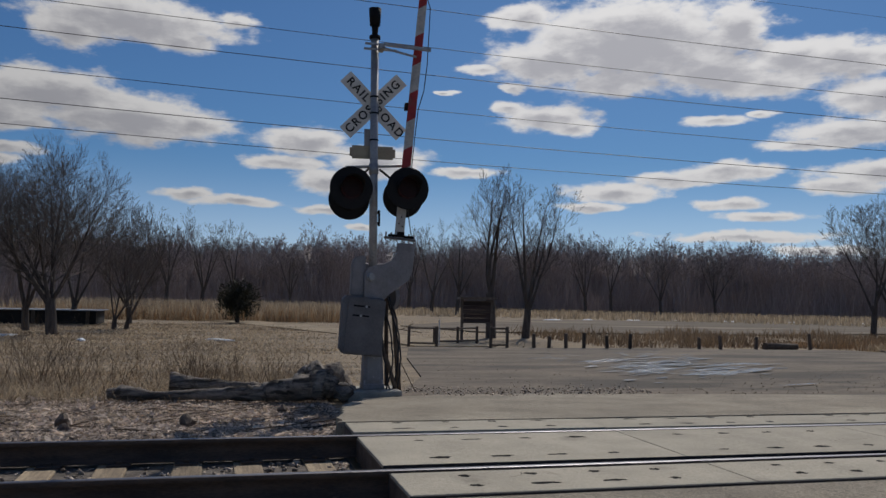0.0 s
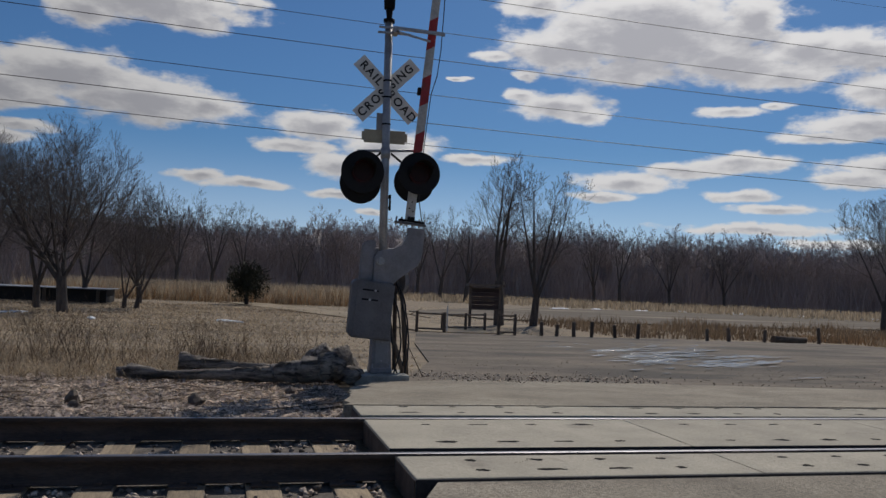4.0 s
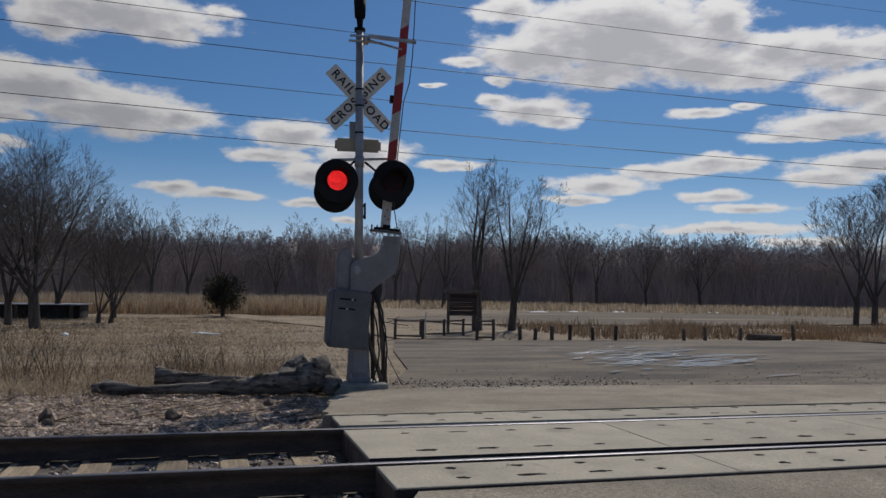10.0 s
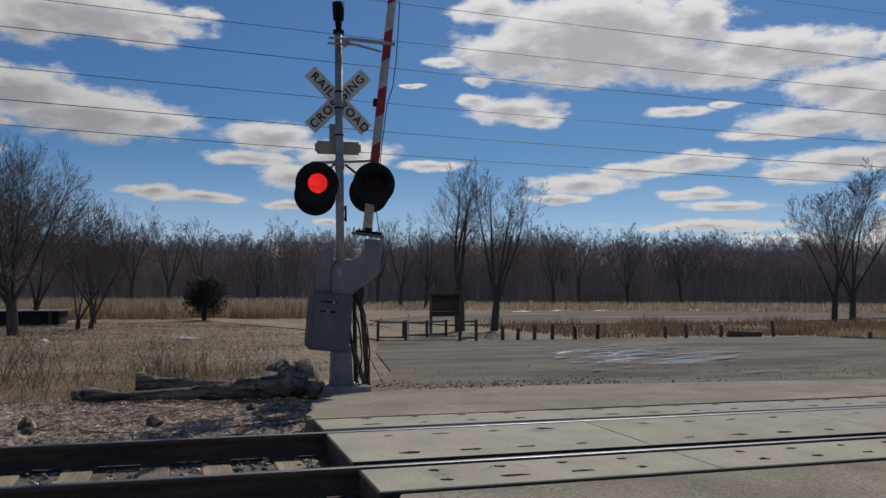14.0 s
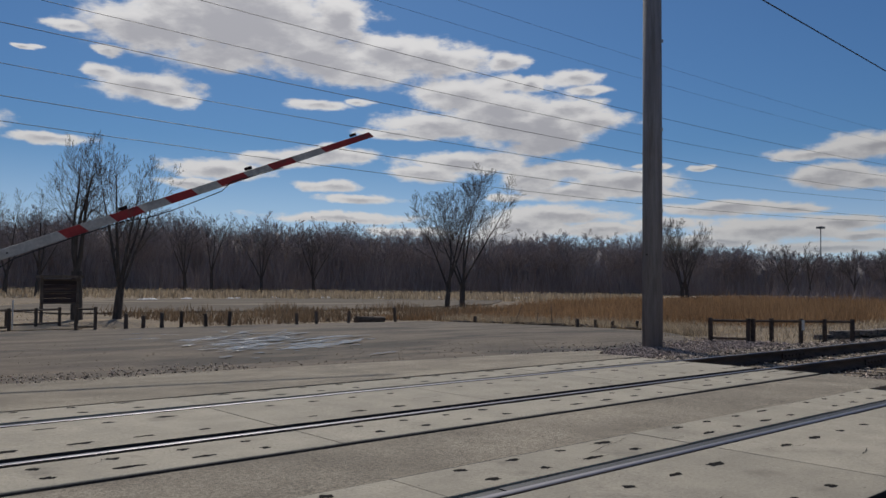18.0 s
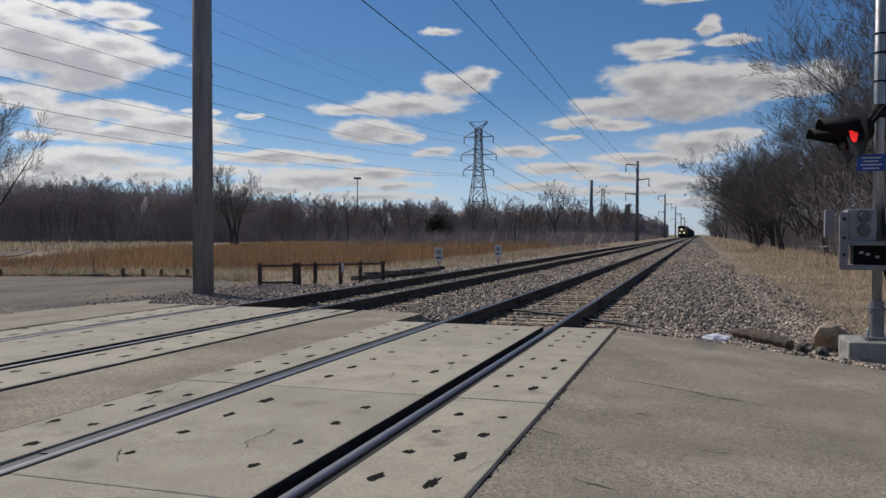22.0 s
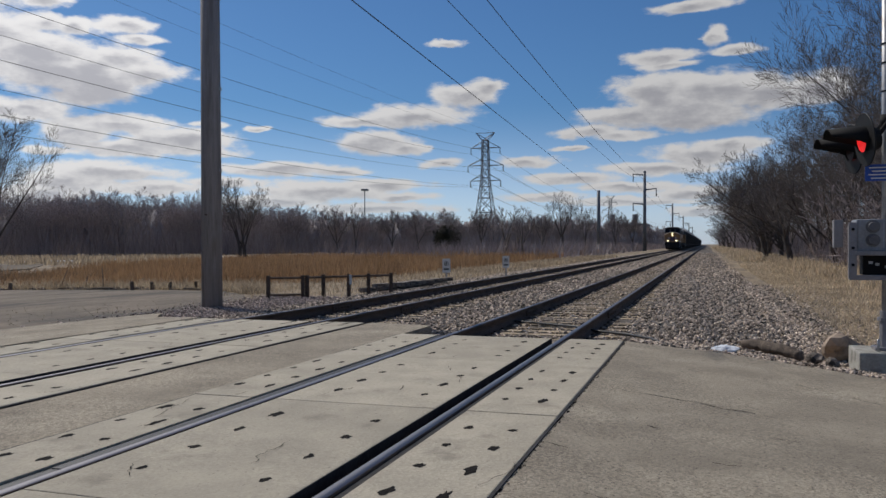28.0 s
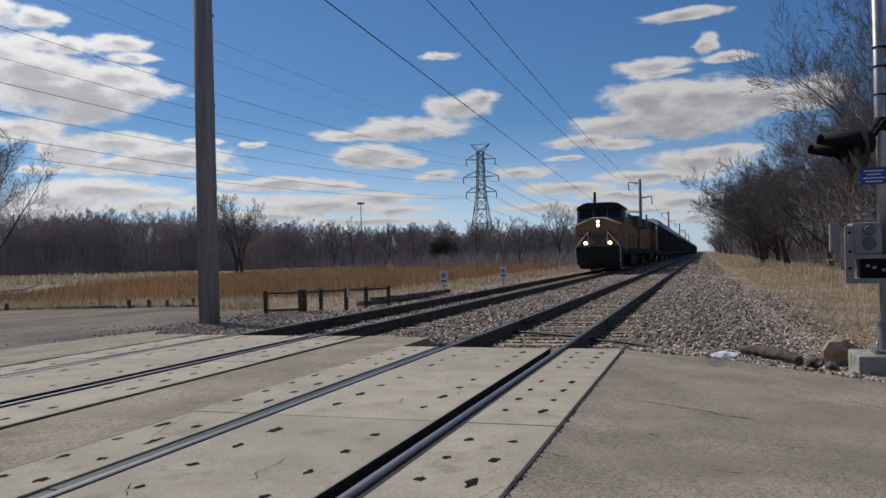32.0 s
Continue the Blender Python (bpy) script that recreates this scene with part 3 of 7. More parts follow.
def ragged(points, step=0.35, off=0.05, seed=1):
    """The same outline with more corners and a worn, uneven edge."""
    r, out = random.Random(seed), []
    for (x0, y0), (x1, y1) in zip(points, points[1:] + points[:1]):
        n = max(1, int(math.hypot(x1 - x0, y1 - y0) / step))
        for k in range(n):
            j = off if k else off * 0.3
            out.append((x0 + (x1 - x0) * k / n + r.uniform(-j, j), y0 + (y1 - y0) * k / n + r.uniform(-j, j)))
    return out


def sheet(name, ys, left, right, top, thick, mat, label, cols=24, off=0.04):
    """A road surface between two edges, each a pair of y and x lists; its height follows x and y."""
    r, bm, rows = random.Random(len(label)), bmesh.new(), []
    for y in ys:
        x0, x1 = float(np.interp(y, *left)) + r.uniform(-off, off), float(np.interp(y, *right)) + r.uniform(-off, off)
        xs = [x0 + (x1 - x0) * k / cols for k in range(cols + 1)]
        rows.append([bm.verts.new((x, y, top(x, y))) for x in xs])
    for a, b in zip(rows, rows[1:]):
        for k in range(cols):
            bm.faces.new((a[k], a[k + 1], b[k + 1], b[k]))
    rim = rows[0] + [a[-1] for a in rows[1:]] + rows[-1][-2::-1] + [a[0] for a in rows[-2:0:-1]]
    low = [bm.verts.new(v.co - Vector((0, 0, thick))) for v in rim]
    for k in range(len(rim)):
        bm.faces.new((rim[k - 1], rim[k], low[k], low[k - 1]))
    bmesh.ops.recalc_face_normals(bm, faces=bm.faces)
    return tagged(part(name, bm, mat), label, "road", kind="structure")


EDGE_Y, EDGE_X = [0.8, 1.8, 2.7, 3.5, 4.2, 8.0], [0.05, -0.1, -0.5, -0.95, -1.2, -1.6]


def near_asphalt(x, y):
    return -0.015 - 0.235 * min(1.0, max(0.0, (-0.76 - y) / 3.4))


def far_asphalt(x, y):
    return -0.015 - 0.22 * min(1.0, max(0.0, (y - 6.4) / 4.0))


sheet("road_near", [-30, -20, -12, -8] + [-6 + 0.15 * k for k in range(35)] + [-0.765], ([-30, 0], [-14, -14]), ([-30, -8, -4.2, -3.5, -2.7, -1.8, -0.8], [-2, -1.6, -1.2, -0.95, -0.5, -0.1, 0.05]), near_asphalt, 0.3, M["asphalt"], "worn sun-bleached grey asphalt road at the crossing")
slab("road_middle", [(-9.5, 2.20), (1.3, 2.20), (1.5, 3.235), (-9.05, 3.235)], -0.018, 0.28, M["asphalt"], "worn asphalt strip between the two tracks", "road")
sheet("road_far", [6.375] + [6.5 + 0.15 * k for k in range(26)] + [10.35], ([6.375, 8.6, 9.7, 10.35], [-9.22, -8.85, -8.4, -7.0]), ([6.375, 7.6, 8.4, 8.9, 9.3, 9.85, 10.35], [1.5, 2.0, 3.2, 2.3, -0.3, -3.1, -5.3]), far_asphalt, 0.3, M["asphalt"], "grey asphalt apron beyond the tracks")


def lot_z(x, y):
    return float(ground_z(x, y)) + 0.035


slab("dirt_lot", [(-8.2, 9.4), (3, 8.0), (5.2, 9.0), (8.4, 9.8), (11.4, 11.6), (13.2, 13.6), (13.7, 16), (13.8, 19), (13.7, 22.5), (12.6, 24.8), (9.3, 25.2), (4, 25.4), (-4.3, 25.8), (-5.6, 20), (-6.6, 14)], lot_z, 0.06, M["dirt"], "packed brown dirt parking lot with damp patches", "parking lot")
slab("mud_flat", [(2.5, 39.5), (14, 38.5), (24, 40), (38, 46), (52, 58), (60, 70), (44, 73), (30, 72), (16, 68), (6, 58), (0, 48)], lambda x, y: float(ground_z(x, y)) + 0.06, 0.06, M["mud"], "flat damp brown mud of the open marsh", "ground")
slab("footpath", [(-4.0, 26.0), (-1.0, 26.2), (-2.8, 36), (-6, 48), (-11.5, 62), (-13.5, 62), (-9, 47), (-5.5, 36)], lambda x, y: float(ground_z(x, y)) + 0.05, 0.05, M["straw"], "pale sandy footpath leading to the woods", "path")

# ballast beds
PROFILE = [(-3.3, -0.40), (-1.75, -0.24), (-0.5, -0.205), (2.0, -0.205), (2.75, -0.23), (3.5, -0.205), (6.0, -0.205), (7.3, -0.24), (8.6, -0.36)]


def ballast_bed(name, x0, x1, label):
    xs = np.unique(np.r_[np.arange(x0, min(x1, x0 + 60), 0.5), np.linspace(min(x1, x0 + 60), x1, 40)])
    ys, zs = np.array(PROFILE).T
    gx, gy = np.meshgrid(xs, ys)
    gz = np.repeat(zs[:, None], len(xs), 1) + rng.normal(0, 0.012, gx.shape)
    w = len(xs)
    i = (np.arange(len(ys) - 1)[:, None] * w + np.arange(w - 1)).ravel()
    ob = dress(name, pydata(name, np.c_[gx.ravel(), gy.ravel(), gz.ravel()], np.c_[i, i + 1, i + w + 1, i + w]), M["ballast"])
    return tagged(ob, label, "ballast", kind="structure")


ballast_bed("ballast_east", 0.25, 1500, "grey-brown crushed stone ballast under the tracks")
ballast_bed("ballast_west", -400, -9.25, "dark crushed stone ballast under the tracks")


def stones(name, xyz, size, mat, label, flat=0.8):
    """Many small rough stones in one mesh: squashed, turned eight-sided lumps."""
    n = len(xyz)
    base = np.array([(1, 0, 0), (0, 1, 0), (-1, 0, 0), (0, -1, 0), (0, 0, 1), (0, 0, -1)], float)
    tri = np.array([(0, 1, 4), (1, 2, 4), (2, 3, 4), (3, 0, 4), (1, 0, 5), (2, 1, 5), (3, 2, 5), (0, 3, 5)])
    v = base[None] * rng.uniform(0.6, 1.3, (n, 6, 1)) + rng.normal(0, 0.22, (n, 6, 3))
    q = rng.normal(0, 1, (n, 3, 3))
    q, _ = np.linalg.qr(q)
    v = np.einsum("nij,nkj->nki", q, v) * np.asarray(size).reshape(-1, 1, 1)
    v[:, :, 2] *= flat
    v += xyz[:, None]
    f = tri[None] + 6 * np.arange(n)[:, None, None]
    ob = dress(name, pydata(name, v.reshape(-1, 3), f.reshape(-1, 3)), mat)
    return tagged(ob, label, "stones", kind="stuff")


def bed_z(y):
    ys, zs = np.array(PROFILE).T
    return np.interp(y, ys, zs)


def scatter_ballast():
    n = 50000
    x = 0.35 + 40 * rng.random(n) ** 1.8
    y = rng.uniform(-3.4, 8.5, n)
    keep = np.ones(n, bool)
    for r in (*NEAR_RAILS, *FAR_RAILS):
        keep &= np.abs(y - r) > 0.09
    keep &= ~((x < 1.75) & (y > 2.2) & (y < 6.4))
    for mid, end in ((0.72, 0.15), (4.75, 1.32)):
        on_tie = np.abs((x - end - 0.35 + 0.26) % 0.52 - 0.26) < 0.125
        keep &= ~(on_tie & (np.abs(y - mid) < 1.25) & (rng.random(n) < 0.85))
        keep &= ~((np.abs(y - mid) < 1.25) & (rng.random(n) < 0.35))
    x, y = x[keep], y[keep]
    stones("ballast_stones_east", np.c_[x, y, bed_z(y) + rng.uniform(0.0, 0.03, len(x))], rng.uniform(0.016, 0.038, len(x)) * (1 + 0.018 * x), M["stone"], "loose angular grey and tan ballast stones")
    n = 14000
    x, y = 36 + 90 * rng.random(n) ** 1.5, rng.uniform(-3.4, 8.5, n)
    keep = np.ones(n, bool)
    for r in (*NEAR_RAILS, *FAR_RAILS):
        keep &= np.abs(y - r) > 0.12
    x, y = x[keep], y[keep]
    stones("ballast_stones_far", np.c_[x, y, bed_z(y)], rng.uniform(0.035, 0.075, len(x)), M["stone"], "loose grey ballast stones along the tracks")
    n = 9000
    x = -9.3 - 9 * rng.random(n) ** 1.4
    y = rng.uniform(2.3, 9.8, n)
    keep = np.ones(n, bool)
    for r in FAR_RAILS:
        keep &= np.abs(y - r) > 0.09
    on_tie = np.abs((-9.2 - 0.35 - x + 0.26) % 0.52 - 0.26) < 0.125
    keep &= ~(on_tie & (np.abs(y - 4.75) < 1.25) & (rng.random(n) < 0.85))
    x, y = x[keep], y[keep]
    stones("ballast_stones_west", np.c_[x, y, bed_z(y) - 0.015 + rng.uniform(0.0, 0.03, len(x))], rng.uniform(0.013, 0.034, len(x)), M["stone"], "loose dark ballast stones")
    n = 9500
    x = rng.uniform(0.5, 10.5, n)
    y = 8.25 + rng.normal(0, 0.62, n) + 0.10 * np.maximum(x - 3, 0)
    stones("gravel_by_lot", np.c_[x, y, ground_z(x, y) + rng.uniform(0.02, 0.07, n)], rng.uniform(0.014, 0.034, n), M["pink_stone"], "pinkish grey gravel spilled beside the lot")
    n = 7000
    x, y = rng.uniform(-6.4, 11, n), 10.4 + 14 * rng.random(n) ** 1.4
    keep = (x > np.interp(y, [10, 14, 20, 26], [-7.6, -6.3, -5.3, -4.2])) & (x < np.interp(y, [10, 13, 18, 25], [7.4, 9.5, 11.5, 12.0]))
    x, y = x[keep], y[keep]
    size = rng.uniform(0.006, 0.018, len(x))
    keep = slice(0, None, 4)
    stones("lot_gravel", np.c_[x, y, ground_z(x, y) + 0.035][keep], size[keep], M["dirt_stone"], "scattered small stones on the dirt lot")
    n = 700
    x = rng.uniform(-8.0, -3.6, n)
    y = 10.40 + rng.normal(0, 0.34, n) + 0.25 * np.maximum(-6.3 - x, 0)
    stones("gravel_by_mast", np.c_[x, y, np.full(n, -0.225) + rng.uniform(0, 0.03, n)], rng.uniform(0.007, 0.022, n), M["stone"], "loose gravel at the edge of the asphalt")


def shoulder_z(x, y):
    """The gravel that rises to the road's edge."""
    s = np.clip((x - np.interp(-y, EDGE_Y, EDGE_X) + 0.1) / 2.4, 0, 1)
    s = s * s * (3 - 2 * s)
    top = -0.03 - 0.235 * np.clip((-0.76 - y) / 3.4, 0, 1)
    low = np.where(y > -3.3, bed_z(y), ground_z(x, y)) - 0.02
    return top * (1 - s) + low * s


def crack_strip(p, q, wide, height, r):
    """A wandering thin crack from p to q."""
    (x0, y0), (x1, y1) = p, q
    bm = bmesh.new()
    k, last, wander = int(math.hypot(x1 - x0, y1 - y0) / 0.05) + 2, None, 0.0
    side_x, side_y = -(y1 - y0), x1 - x0
    size = math.hypot(side_x, side_y)
    for i in range(k + 1):
        f = i / k
        wander = wander * 0.9 + r.gauss(0, 0.012)
        w = wide * r.uniform(0.2, 1.0) * (0.15 + min(1, 5 * f, 5 * (1 - f)))
        cx, cy = x0 + (x1 - x0) * f + side_x / size * wander, y0 + (y1 - y0) * f + side_y / size * wander
        pair = [bm.verts.new((cx + t * side_x / size * w, cy + t * side_y / size * w, height(cx, cy))) for t in (-0.5, 0.5)]
        if last:
            bm.faces.new((last[0], pair[0], pair[1], last[1]))
        last = pair
    bmesh.ops.recalc_face_normals(bm, faces=bm.faces)
    for f in bm.faces:
        if f.normal.z < 0:
            f.normal_flip()
    return bm


def make_shoulder():
    ys = np.linspace(-0.8, -8, 60)
    us = np.linspace(-0.12, 2.5, 18)
    gy, gu = np.meshgrid(ys, us)
    gx = np.interp(-gy, EDGE_Y, EDGE_X) + gu
    gz = shoulder_z(gx, gy) + rng.normal(0, 0.008, gx.shape) * (gu > 0)
    i = (np.arange(17)[:, None] * 60 + np.arange(59)).ravel()
    me = pydata("gravel_shoulder", np.c_[gx.ravel(), gy.ravel(), gz.ravel()], np.c_[i, i + 60, i + 61, i + 1])
    tagged(dress("gravel_shoulder", me, M["ballast"]), "gravel shoulder rising to the road edge", "ground", kind="structure")
    n = 9000
    y = rng.uniform(-5.6, -0.8, n)
    x = np.interp(-y, EDGE_Y, EDGE_X) + 2.6 * rng.random(n) ** 1.2 + 0.02
    stones("gravel_by_road", np.c_[x, y, shoulder_z(x, y) + rng.uniform(-0.005, 0.02, n)], rng.uniform(0.010, 0.034, n), M["stone"], "loose pale gravel beside the road")
    n = 9000
    x, y = 1.2 + 22 * rng.random(n) ** 1.5, -3.0 - rng.exponential(1.0, n)
    stones("gravel_fan", np.c_[x, y, np.where(y > -3.3, bed_z(y), -0.395 - 0.02 * np.clip(-3.3 - y, 0, 4)) + rng.uniform(0, 0.03, n)], rng.uniform(0.012, 0.034, n) * (1 + 0.015 * x), M["stone"], "pale gravel thinning out into the grass")
    n = 1500
    x, y = rng.uniform(-10.5, 0.0, n), -0.762 + rng.normal(0, 0.014, n)
    stones("seam_debris", np.c_[x, y, np.full(n, -0.016)], rng.uniform(0.003, 0.011, n), M["pocket"], "dark crumbs in the seam beside the panels")
    # a long crack and short ones in the asphalt
    r = random.Random(8)
    for (x0, y0), (x1, y1), wide in (CRACKS):
        bm = crack_strip((x0, y0), (x1, y1), wide, lambda u, v: near_asphalt(u, v) + 0.002, r)
        tagged(part("road_crack", bm, M["pocket"]), "dark crack in the worn asphalt", "crack", kind="structure")


CRACKS = [((-3.27, -0.89), (-3.76, -2.32), 0.016), ((-1.87, -2.47), (-2.35, -2.88), 0.01), ((-2.29, -2.89), (-2.68, -3.22), 0.01), ((-5.36, -0.76), (-5.44, -0.98), 0.012), ((-5.29, -1.75), (-5.33, -1.93), 0.01), ((-6.23, -1.14), (-6.3, -1.39), 0.01), ((-4.43, -2.14), (-4.42, -2.35), 0.01), ((-4.54, -1.34), (-4.59, -1.45), 0.016)]
scatter_ballast()
make_shoulder()


def rail_mesh(x0, x1):
    side = [(-0.07, -0.178), (-0.07, -0.168), (-0.012, -0.150), (-0.009, -0.048), (-0.036, -0.036), (-0.036, -0.005)]
    prof = side + [(-0.0325, 0.0), (0.0325, 0.0)] + [(-y, z) for y, z in side[::-1]]
    xs = np.unique(np.r_[np.linspace(x0, x1, 10), np.linspace(max(x0, -20), min(x1, 40), 10)])
    k = len(prof)
    v = [(x, y, z) for x in xs for y, z in prof]
    f = [(a * k + b, a * k + (b + 1) % k, (a + 1) * k + (b + 1) % k, (a + 1) * k + b) for a in range(len(xs) - 1) for b in range(k)]
    me = pydata("rail", v, f)
    me.materials.append(M["rail"])
    me.materials.append(M["rail_top"])
    for p in me.polygons:
        b = p.index % k
        p.material_index = 1 if b == 6 else 0
    return me


def make_track(name, rails, ends, label):
    track = thing(name, pose(0, 0, 0), label, "railroad track", "railroad tracks", "structure")
    me = rail_mesh(-400, 1500)
    for y in rails:
        ob = new("rail", me)
        ob.parent = track
        ob.location = (0, y + (-0.036 if y == rails[0] else 0.036), 0)
        ob["label"] = "steel rail with a polished top and rusty sides"
    bm = bmesh.new()
    box(bm, -0.115, 0.115, -1.28, 1.28, -0.34, -0.182, bevel=0.012)
    tie = bpy.data.meshes.new("sleeper")
    bm.to_mesh(tie)
    bm.free()
    tie.materials.append(M["tie"])
    r = random.Random(len(name))
    mid = (rails[0] + rails[1]) / 2
    spots = [ends[1] + 0.35 + 0.52 * k for k in range(110)] + [ends[0] - 0.35 - 0.52 * k for k in range(24)]
    for x in spots:
        ob = new("sleeper", tie)
        ob.parent = track
        ob.matrix_local = pose(x + r.uniform(-0.04, 0.04), mid + r.uniform(-0.05, 0.05), r.uniform(-0.012, 0.0), 0, 0, r.uniform(-1.5, 1.5))
    # spikes' plates under the rails
    bm = bmesh.new()
    for x in spots[:40] + spots[110:]:
        for y in rails:
            c = y + (-0.036 if y == rails[0] else 0.036)
            box(bm, x - 0.09, x + 0.09, c - 0.17, c + 0.17, -0.186, -0.174)
            for s in (-0.1, 0.1):
                box(bm, x - 0.02, x + 0.02, c + s - 0.02, c + s + 0.02, -0.176, -0.150)
    part("tie_plates", bm, M["rail"], track, "rusty tie plates and spikes")["kind"] = "stuff"
    for x in (5.2,):
        bm = bmesh.new()
        for y in rails:
            s = -1 if y == rails[0] else 1
            c = y + 0.036 * s
            for t in (-1, 1):
                box(bm, x - 0.45, x + 0.45, c + t * 0.034 - 0.012, c + t * 0.034 + 0.012, -0.145, -0.05, bevel=0.004)
                for k in range(6):
                    tube(bm, (x - 0.375 + 0.15 * k, c + t * 0.045, -0.095), (x - 0.375 + 0.15 * k, c + t * 0.075, -0.095), 0.018, n=6)
        part("joint_bar", bm, M["rail"], track, "bolted rusty joint bars")
    return track


track_near = make_track("track_near", NEAR_RAILS, (-10.7, 0.15), "near railroad track with rusty rails on wooden sleepers")
track_far = make_track("track_far", FAR_RAILS, (-9.2, 1.32), "far railroad track with rusty rails on wooden sleepers")


def crossing_panels(name, rails, edges, lags, x_first, x_last, phase, label):
    """Concrete crossing panels: two field rows and the gauge row, each with its lag pockets."""
    deck = thing(name, pose(0, 0, 0), label, "crossing deck", "crossing decks", "structure")
    a, b = rails[0] - 0.036, rails[1] + 0.036
    gap = 0.147 if a < 1 else 0.178
    rows = list(zip((edges[0], a + gap, b + 0.157), (a - 0.09, b - 0.045, edges[1]), lags))
    cuts = [x_first] + [phase + 2.47 * k for k in range(-12, 12) if x_first + 0.3 < phase + 2.47 * k < x_last - 0.3] + [x_last]
    r = random.Random(3)
    for y0, y1, lag in rows:
        for x0, x1 in zip(cuts, cuts[1:]):
            bm = bmesh.new()
            box(bm, x0 + 0.0025, x1 - 0.0025, y0, y1, -0.2, 0.0, bevel=0.010)
            slabbed = part("panel", bm, M["concrete"], deck)
            slabbed.location.z = r.uniform(-0.005, 0.002)
            for k in range(1, 5):
                for y in lag:
                    x = x0 + (x1 - x0) * (k * 0.47 / 2.4 + 0.005)
                    # Nearly flat oval; the shade inside the deep hole is put into its colour.
                    bm = bmesh.new()
                    half = r.uniform(0.08, 0.11) if r.random() < 0.3 else r.uniform(0.048, 0.066)
                    wide, pts = r.uniform(0.028, 0.046), []
                    for q in range(16):
                        t = 2 * math.pi * q / 16
                        rr = r.uniform(0.55, 1.15)
                        pts.append(bm.verts.new((x + half * rr * math.cos(t), y + wide * rr * math.sin(t), 0.0035)))
                    top = bm.faces.new(pts)
                    bmesh.ops.inset_region(bm, faces=[top], thickness=0.007)
                    for v in top.verts:
                        v.co.z -= 0.0025
                    part("lag_pocket", bm, M["pocket"], slabbed)
        # rusty iron plates at the deck's ends; their dark colour also holds the shade there
        for x in (x_first - 0.006, x_last + 0.002):
            boxed("end_iron", M["rail"], deck, x, x + 0.004, y0 + 0.01, y1 - 0.01, -0.2, -0.02)
    # flangeway inside the first rail, rubber seals outside both
    bm = bmesh.new()
    box(bm, x_first, x_last, a + 0.04, a + gap - 0.001, -0.17, -0.105)
    box(bm, x_first, x_last, a + gap - 0.0045, a + gap - 0.0002, -0.104, -0.004)
    part("flangeway_filler", bm, M["flange"], deck, "dark flangeway beside the rail")
    bm = bmesh.new()
    box(bm, x_first, x_last, a - 0.088, a - 0.040, -0.15, -0.016)
    part("field_filler", bm, M["flange"], deck, "dark rubber seal beside the rail")
    bm = bmesh.new()
    box(bm, x_first, x_last, b - 0.0445, b - 0.037, -0.15, -0.008)
    box(bm, x_first, x_last, b + 0.130, b + 0.156, -0.15, -0.020)
    part("flangeway_filler", bm, M["flange"], deck)
    xs = [x_first] + sorted(r.uniform(x_first + 0.6, x_last - 0.6) for _ in range(3)) + [x_last]
    for x0, x1 in zip(xs, xs[1:]):
        bm = bmesh.new()
        up = r.uniform(-0.012, -0.003)
        box(bm, x0 + 0.004, x1 - 0.004, b + 0.039, b + 0.128, -0.15, up, bevel=0.006)
        part("rubber_seal", bm, M["rubber"], deck, "dark rubber seal beside the rail")
    bm = bmesh.new()
    for y in (edges[0] - 0.009, edges[1] + 0.009):
        box(bm, x_first, x_last, y - 0.009, y + 0.009, -0.2, -0.009)
    part("edge_seam", bm, M["flange"], deck)
    # fine cracks and scrapes in the panels
    for _ in range(16):
        y0, y1, _lag = r.choice(rows)
        x, y = r.uniform(x_first + 0.5, x_last - 0.8), r.uniform(y0 + 0.08, y1 - 0.08)
        dx, dy = r.uniform(0.15, 0.7), r.uniform(-0.18, 0.18)
        y2 = min(max(y + dy, y0 + 0.03), y1 - 0.03)
        part("crack", crack_strip((x, y), (x + dx, y2), 0.007, lambda u, v: 0.0035, r), M["pocket"], deck)
    return deck


crossing_panels("crossing_deck_near", NEAR_RAILS, (-0.75, 2.185), ((-0.55, -0.26), (0.40, 1.155), (1.80, 2.09)), -10.7, 0.02, -2.19, "weathered concrete crossing panels with dark lag pockets")
crossing_panels("crossing_deck_far", FAR_RAILS, (3.28, 6.215), ((3.48, 3.77), (4.43, 5.185), (5.80, 6.145)), -9.18, 1.3, -9.18 + 2.47, "weathered concrete crossing panels with dark lag pockets")


